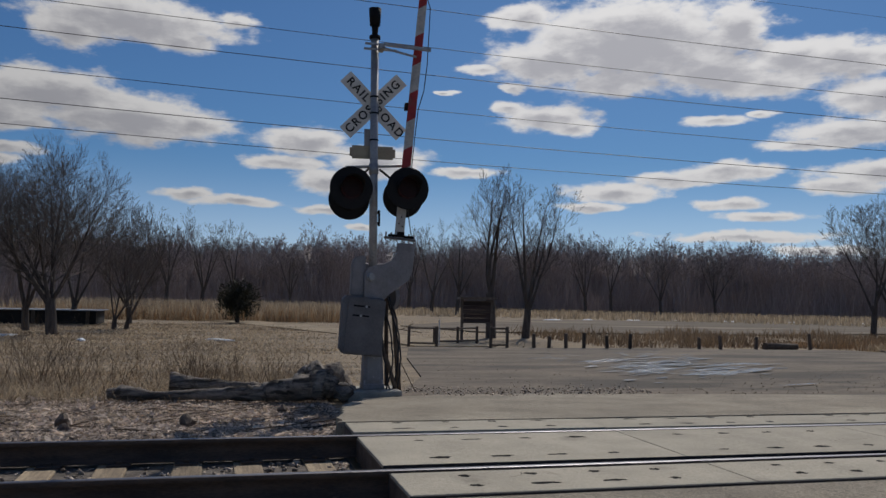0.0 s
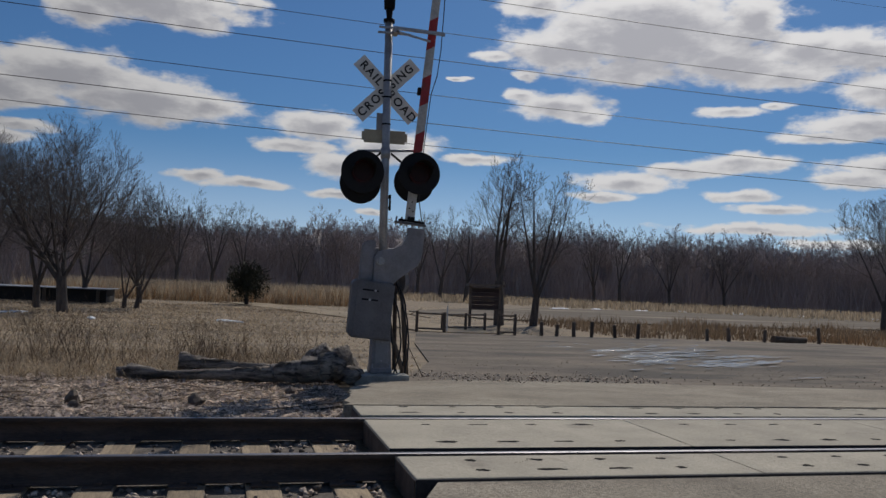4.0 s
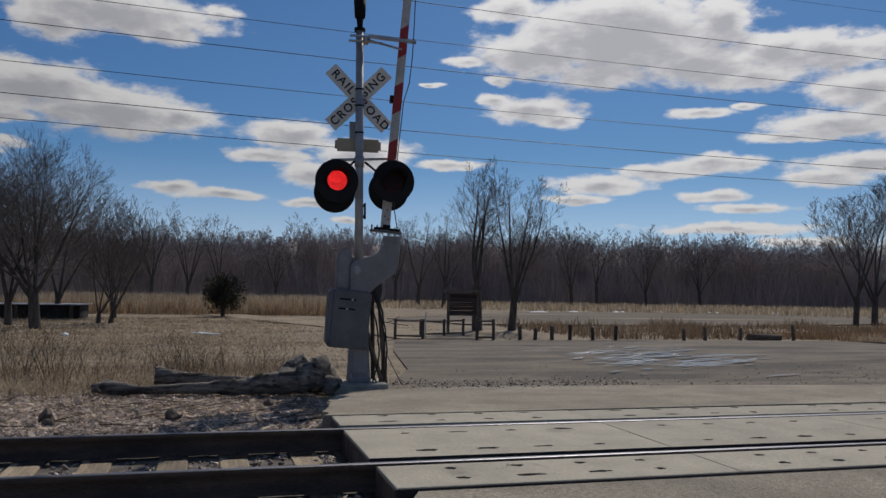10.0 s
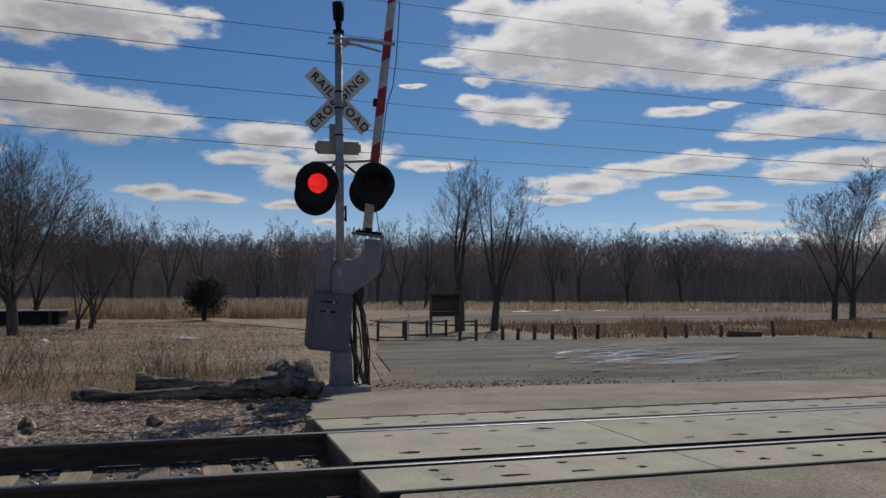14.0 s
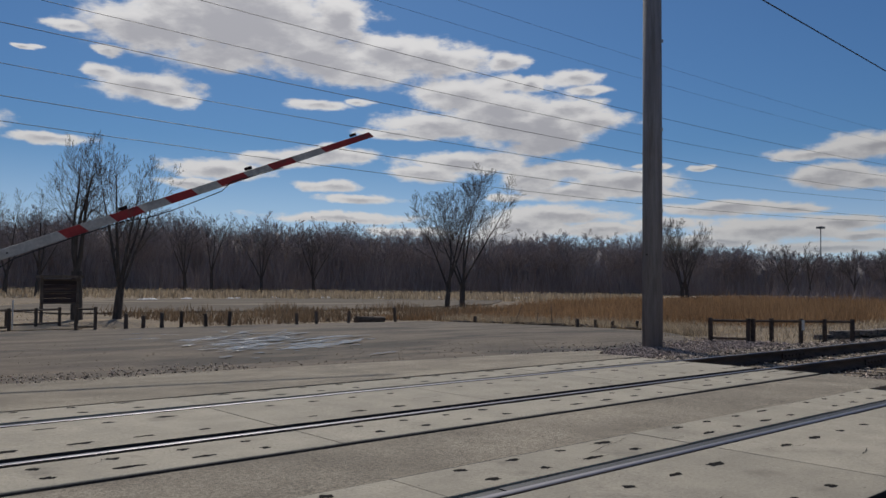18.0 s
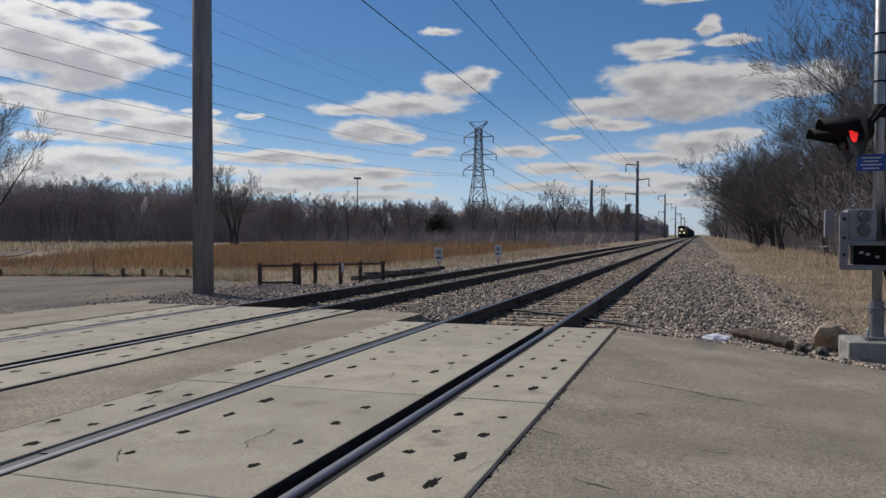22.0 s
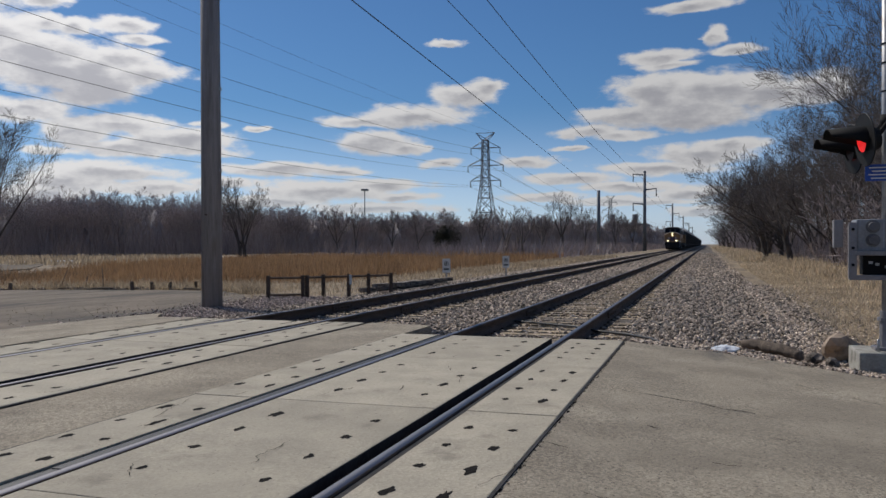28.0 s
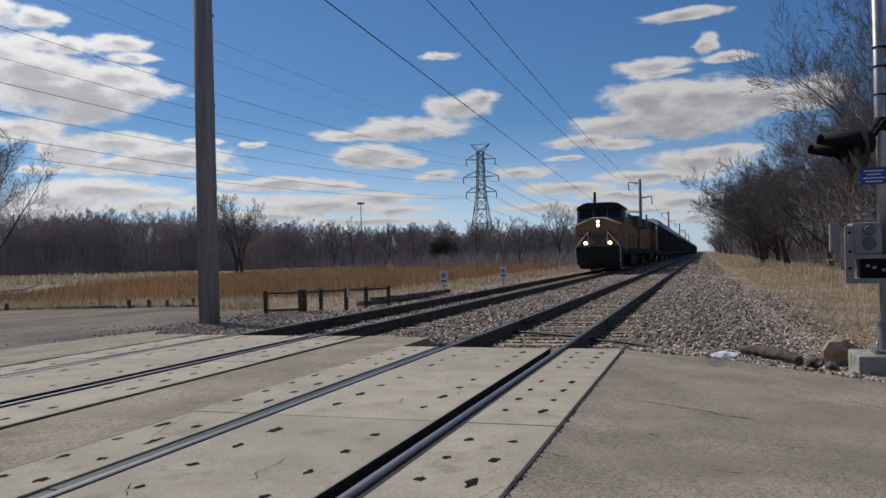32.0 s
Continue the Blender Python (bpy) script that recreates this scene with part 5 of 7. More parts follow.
def grasses():
    # tawny reeds beyond the lot and over the marsh
    n = 150000
    p = fan(n, 37, 86, 29, 165, 1.4)
    x, y = p.T
    keep = (y > np.interp(x, [-10, 9, 12, 14, 20, 40, 100, 200], [27, 27, 27, 24, 12.5, 12, 15, 20])) & (x < 165) & (np.hypot(x + 10, y + 2) < np.interp(np.degrees(np.arctan2(x + 10, y + 2)), [20, 40, 45, 50, 60, 80], [38, 40, 52, 72, 110, 165]))
    p = p[keep]
    d = np.hypot(p[:, 0] + 10, p[:, 1] + 2)
    low = np.interp(np.degrees(np.arctan2(p[:, 0] + 10, p[:, 1] + 2)), [37, 44, 50], [0.4, 0.6, 1.0])
    patch = 0.72 + 0.55 * np.array([noise.noise(Vector((a * 0.16, b * 0.16, 4))) + 0.5 * noise.noise(Vector((a * 0.6, b * 0.6, 7))) for a, b in p])
    slivers("reeds", np.c_[p, ground_z(*p.T)], rng.uniform(0.35, 1.15, len(p)) * low * patch, 0.007 + 0.00042 * d, M["reed"], "dense tawny orange reeds of the marsh", "reeds", 0.24)
    n = 9000
    x, y = rng.uniform(3.4, 26, n), 26.2 + 13 * rng.random(n) ** 1.3
    clump = np.array([noise.noise(Vector((a * 0.35, b * 0.35, 9))) for a, b in zip(x, y)])
    slivers("brown_weeds", np.c_[x, y, ground_z(x, y)], rng.uniform(0.12, 0.75, n) * np.clip(0.55 + clump, 0.12, 1.0), rng.uniform(0.02, 0.045, n), M["reed_dull"], "low brown weeds and reeds behind the bollards", "weeds", 0.28)
    n = 9000
    y = rng.uniform(11.5, 25.5, n)
    x = np.interp(y, [11.5, 13, 15, 18, 21.5, 25.5], [11.6, 12.8, 13.8, 14.1, 14.0, 13.6]) + rng.exponential(1.3, n)
    slivers("fringe_grass", np.c_[x, y, ground_z(x, y)], rng.uniform(0.06, 0.5, n) * rng.uniform(0.5, 1, n), rng.uniform(0.010, 0.026, n), M["reed_pale"], "pale dead grass along the edge of the lot", "grass", 0.5)
    n = 15000
    p = fan(n, -6, 56, 82, 140)
    keep = np.hypot(p[:, 0] + 10, p[:, 1] + 2) < np.interp(np.degrees(np.arctan2(p[:, 0] + 10, p[:, 1] + 2)), WOOD_AZ, WOOD_D) + 4
    p = p[keep]
    slivers("pale_reeds", np.c_[p, ground_z(*p.T)], rng.uniform(0.2, 0.8, len(p)), rng.uniform(0.08, 0.16, len(p)), M["reed_pale"], "pale dry reeds along the foot of the woods", "reeds", 0.2)
    n = 16000
    x, y = rng.uniform(-24, 0, n), rng.uniform(54, 80, n)
    slivers("reeds_west", np.c_[x, y, ground_z(x, y)], rng.uniform(0.5, 1.5, n), rng.uniform(0.03, 0.07, n), M["reed_pale"], "pale tawny reeds before the woods", "reeds", 0.22)
    keep = rng.random(n) < 0.75
    slivers("reeds_dark", np.c_[x, y - 0.3, ground_z(x, y)][keep], rng.uniform(0.4, 1.2, keep.sum()), rng.uniform(0.03, 0.06, keep.sum()), M["reed"], "tawny reeds before the woods", "reeds", 0.22)
    # pale grass in the fields
    n = 22000
    x, y = -30 + 60 * rng.random(n), 11 + 50 * rng.random(n) ** 1.6
    edge = np.interp(y, [9, 14, 20, 26], [-7.6, -6.8, -5.8, -4.4])
    keep = (x < edge) | (y > 26.2)
    x, y = x[keep], y[keep]
    slivers("field_grass", np.c_[x, y, ground_z(x, y)], rng.uniform(0.015, 0.06, len(x)), 0.014 + 0.0012 * y, M["straw"], "short dry straw-coloured grass", "grass", 0.6)
    n = 16000
    cx, cy = rng.uniform(-26, -7, 420), 13 + 34 * rng.random(420) ** 1.3
    k = rng.integers(0, 420, n)
    x, y = cx[k] + rng.normal(0, 1.1, n), cy[k] + rng.normal(0, 0.16, n)
    keep = x < np.interp(y, [9, 14, 20, 26], [-7.8, -7.0, -6.2, -5.0])
    x, y = x[keep], y[keep]
    slivers("grass_tufts", np.c_[x, y, ground_z(x, y)], rng.uniform(0.03, 0.13, len(x)), 0.010 + 0.0010 * y, M["reed_pale"], "brown matted grass tufts across the field", "grass", 1.2)
    n = 22000
    cx, cy = rng.uniform(-26, -7, 300), 15 + 34 * rng.random(300) ** 1.2
    k = rng.integers(0, 300, n)
    x, y = cx[k] + rng.normal(0, 1.6, n), cy[k] + rng.normal(0, 0.14, n)
    keep = x < np.interp(y, [9, 14, 20, 26], [-7.8, -7.0, -6.2, -5.0])
    x, y = x[keep], y[keep]
    slivers("brown_tufts", np.c_[x, y, ground_z(x, y)], rng.uniform(0.015, 0.07, len(x)), 0.005 + 0.0006 * y, M["reed_dull"], "dark brown matted tufts across the field", "grass", 1.0)
    n = 30000
    x = 1.8 + 95 * rng.random(n) ** 1.8
    y = -4.3 - 6.5 * rng.random(n) ** 0.8
    tall = np.where(y > -6.2, 0.10, np.clip((-6.2 - y) / 1.4, 0.1, 0.9))
    slivers("track_grass", np.c_[x, y, np.interp(-y, [3.3, 8], [-0.42, -0.52])], rng.uniform(0.25, 0.85, n) * tall, 0.010 + 0.0011 * x, M["straw"], "tall dry straw grass along the track bed", "grass", 0.3)
    n = 26000
    x, y = 1.6 + 60 * rng.random(n) ** 1.7, -4.1 - 5.5 * rng.random(n)
    slivers("straw_mat", np.c_[x, y, np.interp(-y, [3.3, 8], [-0.41, -0.51]) + rng.uniform(0, 0.03, n)], rng.uniform(0.03, 0.10, n), 0.006 + 0.0008 * x, M["straw"], "pale flattened straw over the ground beside the gravel", "grass", 1.9)
    n = 9000
    x, y = 2.0 + 50 * rng.random(n) ** 1.5, -4.0 - 2.4 * rng.random(n)
    slivers("brown_grass", np.c_[x, y, np.full(n, -0.42)], rng.uniform(0.03, 0.16, n), 0.010 + 0.001 * x, M["straw"], "low dry matted grass beside the gravel", "grass", 0.5)
    n = 9000
    x, y = rng.uniform(10, 90, n), 8.2 + 4.2 * rng.random(n)
    slivers("verge_grass", np.c_[x, y, ground_z(x, y) + 0.01], rng.uniform(0.04, 0.30, n), 0.010 + 0.0008 * x, M["reed_pale"], "dry grass and weeds on the far verge", "grass", 0.35)
    # scrub and grass farther along the tracks
    n = 9000
    x, y = 80 + 240 * rng.random(n) ** 1.2, 12 + 34 * rng.random(n)
    slivers("trackside_scrub", np.c_[x, y, ground_z(x, y)], rng.uniform(0.4, 2.6, n), rng.uniform(0.05, 0.16, n), M["wood_far"], "bare brown scrub between the tracks and the marsh", "scrub", 0.35)
    n = 9000
    x, y = 70 + 380 * rng.random(n) ** 1.3, -3.6 - 7 * rng.random(n)
    slivers("far_track_grass", np.c_[x, y, np.full(n, -0.5)], rng.uniform(0.2, 0.9, n) * np.clip((-y - 3) / 3, 0.2, 1), 0.05 + 0.0006 * x, M["straw"], "dry straw grass along the far track bed", "grass", 0.35)
    # dead weed stems above the logs, some bent over, and the pale grass between them
    n = 750
    cx, cy = rng.uniform(-16.5, -9.0, 90), rng.uniform(10.7, 14.0, 90)
    k = rng.integers(0, 90, n)
    x, y = cx[k] + rng.normal(0, 0.13, n), cy[k] + rng.normal(0, 0.13, n)
    tall = rng.uniform(0.35, 1.25, n) * np.clip(1.15 - 0.12 * (x + 14), 0.55, 1.1)
    slivers("dead_weeds", np.c_[x, y, ground_z(x, y)], tall, rng.uniform(0.005, 0.010, n), M["weed"], "thin dead weed stems behind the logs", "weeds", 0.30)
    # side shoots on the stems
    f = rng.uniform(0.35, 0.85, 3 * n)
    x3, y3, t3 = np.repeat(x, 3), np.repeat(y, 3), np.repeat(tall, 3)
    slivers("weed_shoots", np.c_[x3 + rng.normal(0, 0.05, 3 * n), y3, ground_z(x3, y3) + f * t3], t3 * rng.uniform(0.10, 0.28, 3 * n), rng.uniform(0.003, 0.006, 3 * n), M["weed"], "side shoots of the dead weeds", "weeds", 0.7)
    n = 15000
    x, y = rng.uniform(-19, -8.8, n), 10.2 + 5.5 * rng.random(n) ** 1.2
    thick = np.array([noise.noise(Vector((a * 0.8, b * 0.8, 2))) for a, b in zip(x, y)])
    keep = thick + rng.normal(0, 0.25, n) > -0.1
    x, y, thick = x[keep], y[keep], thick[keep]
    slivers("weed_grass", np.c_[x, y, ground_z(x, y)], rng.uniform(0.05, 0.34, len(x)) * (0.7 + 0.8 * np.clip(thick, 0, 1)), rng.uniform(0.005, 0.013, len(x)), M["reed_pale"], "matted pale dry grass behind the logs", "grass", 0.75)
    n = 5000
    x, y = rng.uniform(-18, -8.8, n), rng.uniform(9.9, 15, n)
    slivers("brown_mat", np.c_[x, y, ground_z(x, y)], rng.uniform(0.03, 0.16, n), rng.uniform(0.008, 0.018, n), M["reed_dull"], "matted brown grass behind the logs", "grass", 0.8)
    # leaf litter on the shoulder
    n = 30000
    x, y = -8.9 - 9 * rng.random(n) ** 1.2, rng.uniform(6.7, 10.6, n)
    a, b = rng.normal(0, 1, (n, 3)), rng.normal(0, 1, (n, 3))
    a[:, 2] *= 0.45
    b[:, 2] *= 0.45
    s = rng.uniform(0.012, 0.034, (n, 1)) * np.where(rng.random((n, 1)) < 0.12, 1.7, 1.0)
    c = np.c_[x, y, np.maximum(bed_z(y), ground_z(x, y)) + rng.uniform(0.01, 0.045, n)]
    v = np.stack([c - a * s, c + b * s * 0.5, c + a * s, c - b * s * 0.5], 1)
    tagged(dress("leaf_litter", pydata("leaf_litter", v.reshape(-1, 3), np.arange(4 * n).reshape(-1, 4)), M["leaf"]), "dry brown leaf litter on the track shoulder", "leaves", kind="stuff")
    # thin fallen branches lying over the litter
    n = 60
    x, y, a = -9.3 - 8 * rng.random(n) ** 1.2, rng.uniform(7.0, 10.0, n), rng.uniform(-0.9, 0.9, n)
    size = rng.uniform(0.15, 0.7, n)
    z = np.maximum(bed_z(y), ground_z(x, y)) + 0.045
    p = np.c_[x, y, z]
    q = p + np.c_[size * np.cos(a), size * np.sin(a), rng.uniform(-0.01, 0.05, n)]
    w = q + np.c_[0.6 * size * np.cos(a + 0.25), 0.6 * size * np.sin(a + 0.25), rng.uniform(-0.02, 0.02, n)]
    r0 = rng.uniform(0.003, 0.008, n)
    segs = np.concatenate([np.c_[p, q, r0, r0 * 0.8], np.c_[q, w, r0 * 0.8, r0 * 0.4]])
    tagged(dress("fallen_twigs", limbs_mesh("fallen_twigs", segs, 5), M["weed"]), "thin dark fallen branches on the leaf litter", "twigs", kind="stuff")


grasses()


def bush(at, height, width, label, seed):
    t = thing("cedar_bush", pose(*at), label, "bush")
    tubed("trunk", M["bark"], t, (0, 0, -0.1), (0, 0, height * 0.5), 0.06 * width, 0.03 * width, 8)
    g = np.random.default_rng(seed)
    n = 9000
    d = g.normal(0, 1, (n, 3))
    d /= np.linalg.norm(d, axis=1, keepdims=True)
    rad = g.random(n) ** 0.35 * (0.85 + 0.3 * np.sin(5 * np.arctan2(d[:, 0], d[:, 1]) + 3 * d[:, 2]))
    c = np.c_[d[:, 0] * rad * width / 2, d[:, 1] * rad * width / 2, height * 0.56 + d[:, 2] * rad * height * 0.46]
    a, b = g.normal(0, 1, (n, 3)), g.normal(0, 1, (n, 3))
    s = 0.032 * width * g.uniform(0.5, 1.3, (n, 1))
    v = np.stack([c - b * s * 0.3, c + b * s * 0.3, c + a * s + d * s], 1)
    dress("crown", pydata("crown", v.reshape(-1, 3), np.arange(3 * n).reshape(-1, 3)), M["cedar"], t)


bush(at_ground(-9.75, 50.5), 2.6, 2.5, "dark green rounded cedar bush at the field edge", 5)
bush(at_ground(176, 57.5), 6.2, 6.4, "dark green cedar in the reeds", 6)


# ---- signals ----
def lettering(name, text, size, mat, parent, m, label=""):
    cu = bpy.data.curves.new(name, "FONT")
    cu.body, cu.size, cu.align_x, cu.align_y, cu.extrude, cu.offset, cu.space_character = text, size, "CENTER", "CENTER", 0.0015, size * 0.02, 1.24
    tmp = new(name, cu)
    me = bpy.data.meshes.new_from_object(tmp.evaluated_get(bpy.context.evaluated_depsgraph_get()))
    bpy.data.objects.remove(tmp)
    bpy.data.curves.remove(cu)
    me.materials.clear()
    ob = dress(name, me, mat, parent, label)
    ob.matrix_local = m
    return ob


def flasher(parent, x, z, y, facing, label, tilt=0.0, visor=0.30):
    """One flashing light: black background disc, hood, housing and the lens that shows red when it works. facing -1: towards -y."""
    unit = new("flashing_light")
    unit.parent = parent
    unit.matrix_local = pose(x, y, z, tilt, 0, 0 if facing < 0 else 180)
    unit["label"] = label
    bm = bmesh.new()
    bmesh.ops.create_cone(bm, cap_ends=True, segments=48, radius1=0.315, radius2=0.315, depth=0.016, matrix=pose(0, 0.02, 0, 90))
    es = [e for e in bm.edges if len(e.link_faces) == 2 and abs(e.link_faces[0].normal.dot(e.link_faces[1].normal)) < 0.2]
    bmesh.ops.bevel(bm, geom=es, offset=0.005, segments=1, affect="EDGES")
    part("background", bm, M["black"], unit, "round black background")
    bm = bmesh.new()
    tube(bm, (0, 0.03, 0), (0, 0.17, 0), 0.17, 0.12, 28)
    part("housing", bm, M["hood"], unit)
    # hood: a long visor open below
    bm = bmesh.new()
    n, rings = 26, []
    for k in range(n + 1):
        a = radians(-52 + 284 * k / n)
        c, s = math.cos(a), math.sin(a)
        reach = -visor * min(1.0, max(0.07, (s + 0.30) / 0.7))
        for r in (0.168, 0.160):
            rings.append(bm.verts.new((r * c, 0.012, r * s)))
            rings.append(bm.verts.new((r * c, reach, r * s)))
    for k in range(n):
        a, b = rings[4 * k : 4 * k + 4], rings[4 * k + 4 : 4 * k + 8]
        bm.faces.new((a[0], a[1], b[1], b[0]))
        bm.faces.new((a[2], b[2], b[3], a[3]))
        bm.faces.new((a[1], a[3], b[3], b[1]))
    part("hood", bm, M["hood"], unit, "black visor", smooth=True)
    bm = bmesh.new()
    for sgn in (-1, 1):
        vs = [bm.verts.new((0.142 * math.cos(2 * math.pi * k / 32), sgn * 0.004, 0.142 * math.sin(2 * math.pi * k / 32))) for k in range(32)]
        bm.faces.new(vs if sgn > 0 else vs[::-1]).material_index = 1 if sgn > 0 else 0
    bm.verts.ensure_lookup_table()
    for k in range(32):
        bm.faces.new((bm.verts[k], bm.verts[(k + 1) % 32], bm.verts[32 + (k + 1) % 32], bm.verts[32 + k])).material_index = 1
    lens = part("lens", bm, (M["lit"], M["lens"]), unit, "round red lamp lens")
    lens.matrix_local = pose(0, -0.012, 0, 0, 0, 180)
    return unit, lens


def crossbuck(parent, z, y, facing):
    buck = new("crossbuck")
    buck.parent = parent
    buck.matrix_local = pose(0.0, y, z, 0, 0, 0 if facing < 0 else 180)
    buck["label"] = "white crossbuck sign with black lettering"
    for turn, words, off in ((45, ("RAIL", "ROAD"), 0.0), (-45, ("CROS", "SING"), 0.005)):
        bm = bmesh.new()
        box(bm, -0.61, 0.61, -0.003, 0.003, -0.115, 0.115, bevel=0.001)
        blade = part("blade", bm, M["white"], buck)
        blade.matrix_local = pose(0, -off, 0, 0, turn, 0)
        for w, cx in zip(words, (-0.335, 0.335) if turn > 0 else (-0.31, 0.31)):
            lettering("word", w, 0.178, M["letter"], blade, pose(cx, -0.0065, 0.0, 90, 0, 0))
    return buck


def far_signal():
    s = thing("crossing_signal", pose(-8.2, 10.4, -0.2, 0, -1.0, 0), "galvanised crossing signal mast with lights, crossbuck and gate", "crossing signal", "crossing signals")
    boxed("footing", M["footing"], s, -0.42, 0.38, -0.4, 0.4, -0.35, 0.06, bevel=0.03, label="low concrete footing")
    bm = bmesh.new()
    box(bm, -0.16, 0.16, -0.16, 0.16, 0.06, 0.14, bevel=0.015)
    prism(bm, [(-0.15, 0.14), (0.15, 0.14), (0.13, 0.62), (-0.13, 0.62)], -0.14, 0.14)
    part("junction_base", bm, M["grey_paint"], s, "grey cast junction base")
    boxed("base_door", M["mid_grey"], s, -0.10, 0.10, -0.155, -0.142, 0.20, 0.56, bevel=0.006)
    for z in (0.24, 0.52):
        tubed("door_bolt", M["steel"], s, (0.0, -0.175, z), (0.0, -0.15, z), 0.014, n=6)
    for x in (-0.13, 0.13):
        for y in (-0.13, 0.13):
            tubed("anchor_bolt", M["steel"], s, (x, y, 0.05), (x, y, 0.2), 0.014, n=8)
    tubed("pole", M["steel"], s, (0, 0, 0.6), (0, 0, 5.36), 0.064, 0.060, 20, label="galvanised steel mast")
    tubed("mast_sleeve", M["steel"], s, (0, 0, 0.6), (0, 0, 1.62), 0.088, 0.084, 20, label="wide steel sleeve of the mast")
    # bell
    bell = tubed("bell", M["hood"], s, (0, 0, 5.54), (0, 0, 5.80), 0.08, 0.095, 20, label="dark electronic bell")
    tubed("neck", M["hood"], bell, (0, 0, 5.34), (0, 0, 5.56), 0.035, 0.06, 12)
    tubed("collar", M["hood"], bell, (0, 0, 5.33), (0, 0, 5.38), 0.085, n=16)
    # holder for the raised arm
    bm = bmesh.new()
    for z, x0 in ((5.235, -0.16), (5.155, -0.18)):
        box(bm, x0, 0.33, -0.085, -0.06, z - 0.016, z + 0.016, bevel=0.004)
    prism(bm, [(0.10, 5.17), (0.82, 5.14), (0.82, 5.19), (0.10, 5.215)], -0.24, -0.20)
    prism(bm, [(0.08, 5.13), (0.60, 5.03), (0.60, 5.055), (0.08, 5.16)], -0.22, -0.19)
    box(bm, 0.04, 0.12, -0.22, 0.0, 5.13, 5.21)
    part("arm_holder", bm, M["steel"], s, "steel bracket that holds the raised arm")
    bm = bmesh.new()
    tube(bm, (0.28, 0.10, 1.42), (0.34, 0.12, 1.42), 0.20, n=24)
    part("counterweight", bm, M["grey_paint"], s, "round grey counterweight")
    crossbuck(s, 4.32, 0.075, -1)
    for z in (4.44, 4.19, 3.78):
        tubed("band", M["hood"], s, (0, 0, z - 0.012), (0, 0, z + 0.012), 0.066, n=18)
    bm = bmesh.new()
    box(bm, -0.36, 0.34, 0.06, 0.066, 3.50, 3.70)
    bmesh.ops.bevel(bm, geom=[e for e in bm.edges if abs(e.verts[0].co.y - e.verts[1].co.y) > 0.004], offset=0.035, segments=4, affect="EDGES")
    part("number_board", bm, M["board_back"], s, "tan backed sign board")
    boxed("sign_strap", M["mid_grey"], s, -0.14, -0.03, 0.068, 0.074, 3.52, 3.96, bevel=0.003)
    # crossarm and lights
    tubed("crossarm", M["steel"], s, (-0.42, 0.06, 3.36), (0.46, -0.06, 3.40), 0.022, n=10)
    tubed("crossarm_clamp", M["steel"], s, (0, 0, 3.26), (0, 0, 3.42), 0.072, n=16)
    lamps = []
    lamps.append(flasher(s, -0.385, 3.0, -0.36, -1, "hooded flashing light"))
    lamps.append(flasher(s, 0.455, 3.02, -0.36, -1, "hooded flashing light"))
    flasher(s, -0.335, 2.90, 0.26, 1, "hooded flashing light facing away")
    flasher(s, 0.50, 2.95, 0.26, 1, "hooded flashing light facing away")
    for x in (-0.40, 0.43):
        tubed("lamp_bracket", M["hood"], s, (x, -0.2, 3.02), (x * 0.2, 0.0, 3.34), 0.018, n=8)
    # fixed gate machine behind the mast
    boxed("gate_machine", M["grey_paint"], s, -0.2, 0.22, 0.09, 0.42, 1.25, 1.92, bevel=0.03, label="grey gate machine housing")
    tubed("pivot_shaft", M["steel"], s, (-0.06, -0.28, 1.71), (-0.06, 0.45, 1.71), 0.045, n=14)
    # leaning props and cables at the foot
    tubed("prop", M["post_wood"], s, (0.42, 0.05, -0.02), (0.31, 0.02, 1.3), 0.04, 0.03, 8, label="dark leaning post")
    tubed("prop", M["post_wood"], s, (0.36, -0.1, -0.02), (0.06, 0.0, 1.0), 0.035, 0.028, 8)
    tubed("conduit", M["rail"], s, (0.21, -0.05, 0.1), (0.2, -0.02, 1.6), 0.032, n=8)
    # loose cables from the gate machine to the ground, a twig of dead vine, the latch on the mast
    r = random.Random(12)
    for k, (x0, z0, x1, bow) in enumerate(((0.10, 1.62, 0.30, 0.16), (0.16, 1.50, 0.24, -0.07), (0.22, 1.42, 0.36, 0.10), (0.12, 1.30, 0.18, 0.12))):
        pts = [(x0 + (x1 - x0) * i / 12 + bow * math.sin(math.pi * i / 12) + r.uniform(-0.012, 0.012), -0.10 - 0.03 * k, z0 + (0.04 - z0) * i / 12) for i in range(13)]
        hose("cable", M["wire"], s, pts, 0.012, 6, "loose black cable")
    for p, q in (((0.30, -0.1, 0.95), (0.75, -0.05, 0.88)), ((0.42, -0.1, 0.93), (0.62, -0.05, 1.02)), ((0.36, -0.1, 0.55), (0.66, 0.0, 0.0))):
        tubed("vine_twig", M["weed"], s, p, q, 0.006, n=5, label="dead vine twig")
    boxed("latch", M["hood"], s, 0.075, 0.10, -0.03, 0.03, 2.48, 2.72, bevel=0.006)
    boxed("latch_hinge", M["hood"], s, 0.05, 0.08, -0.02, 0.02, 2.50, 2.54)
    boxed("latch_hinge", M["hood"], s, 0.05, 0.08, -0.02, 0.02, 2.66, 2.70)
    return s, lamps


ARM_STRIPES = [0.62, 1.69, 2.0, 2.43, 2.87, 3.30, 3.76, 4.2, 4.7, 5.17, 5.65, 6.28, 7.4]


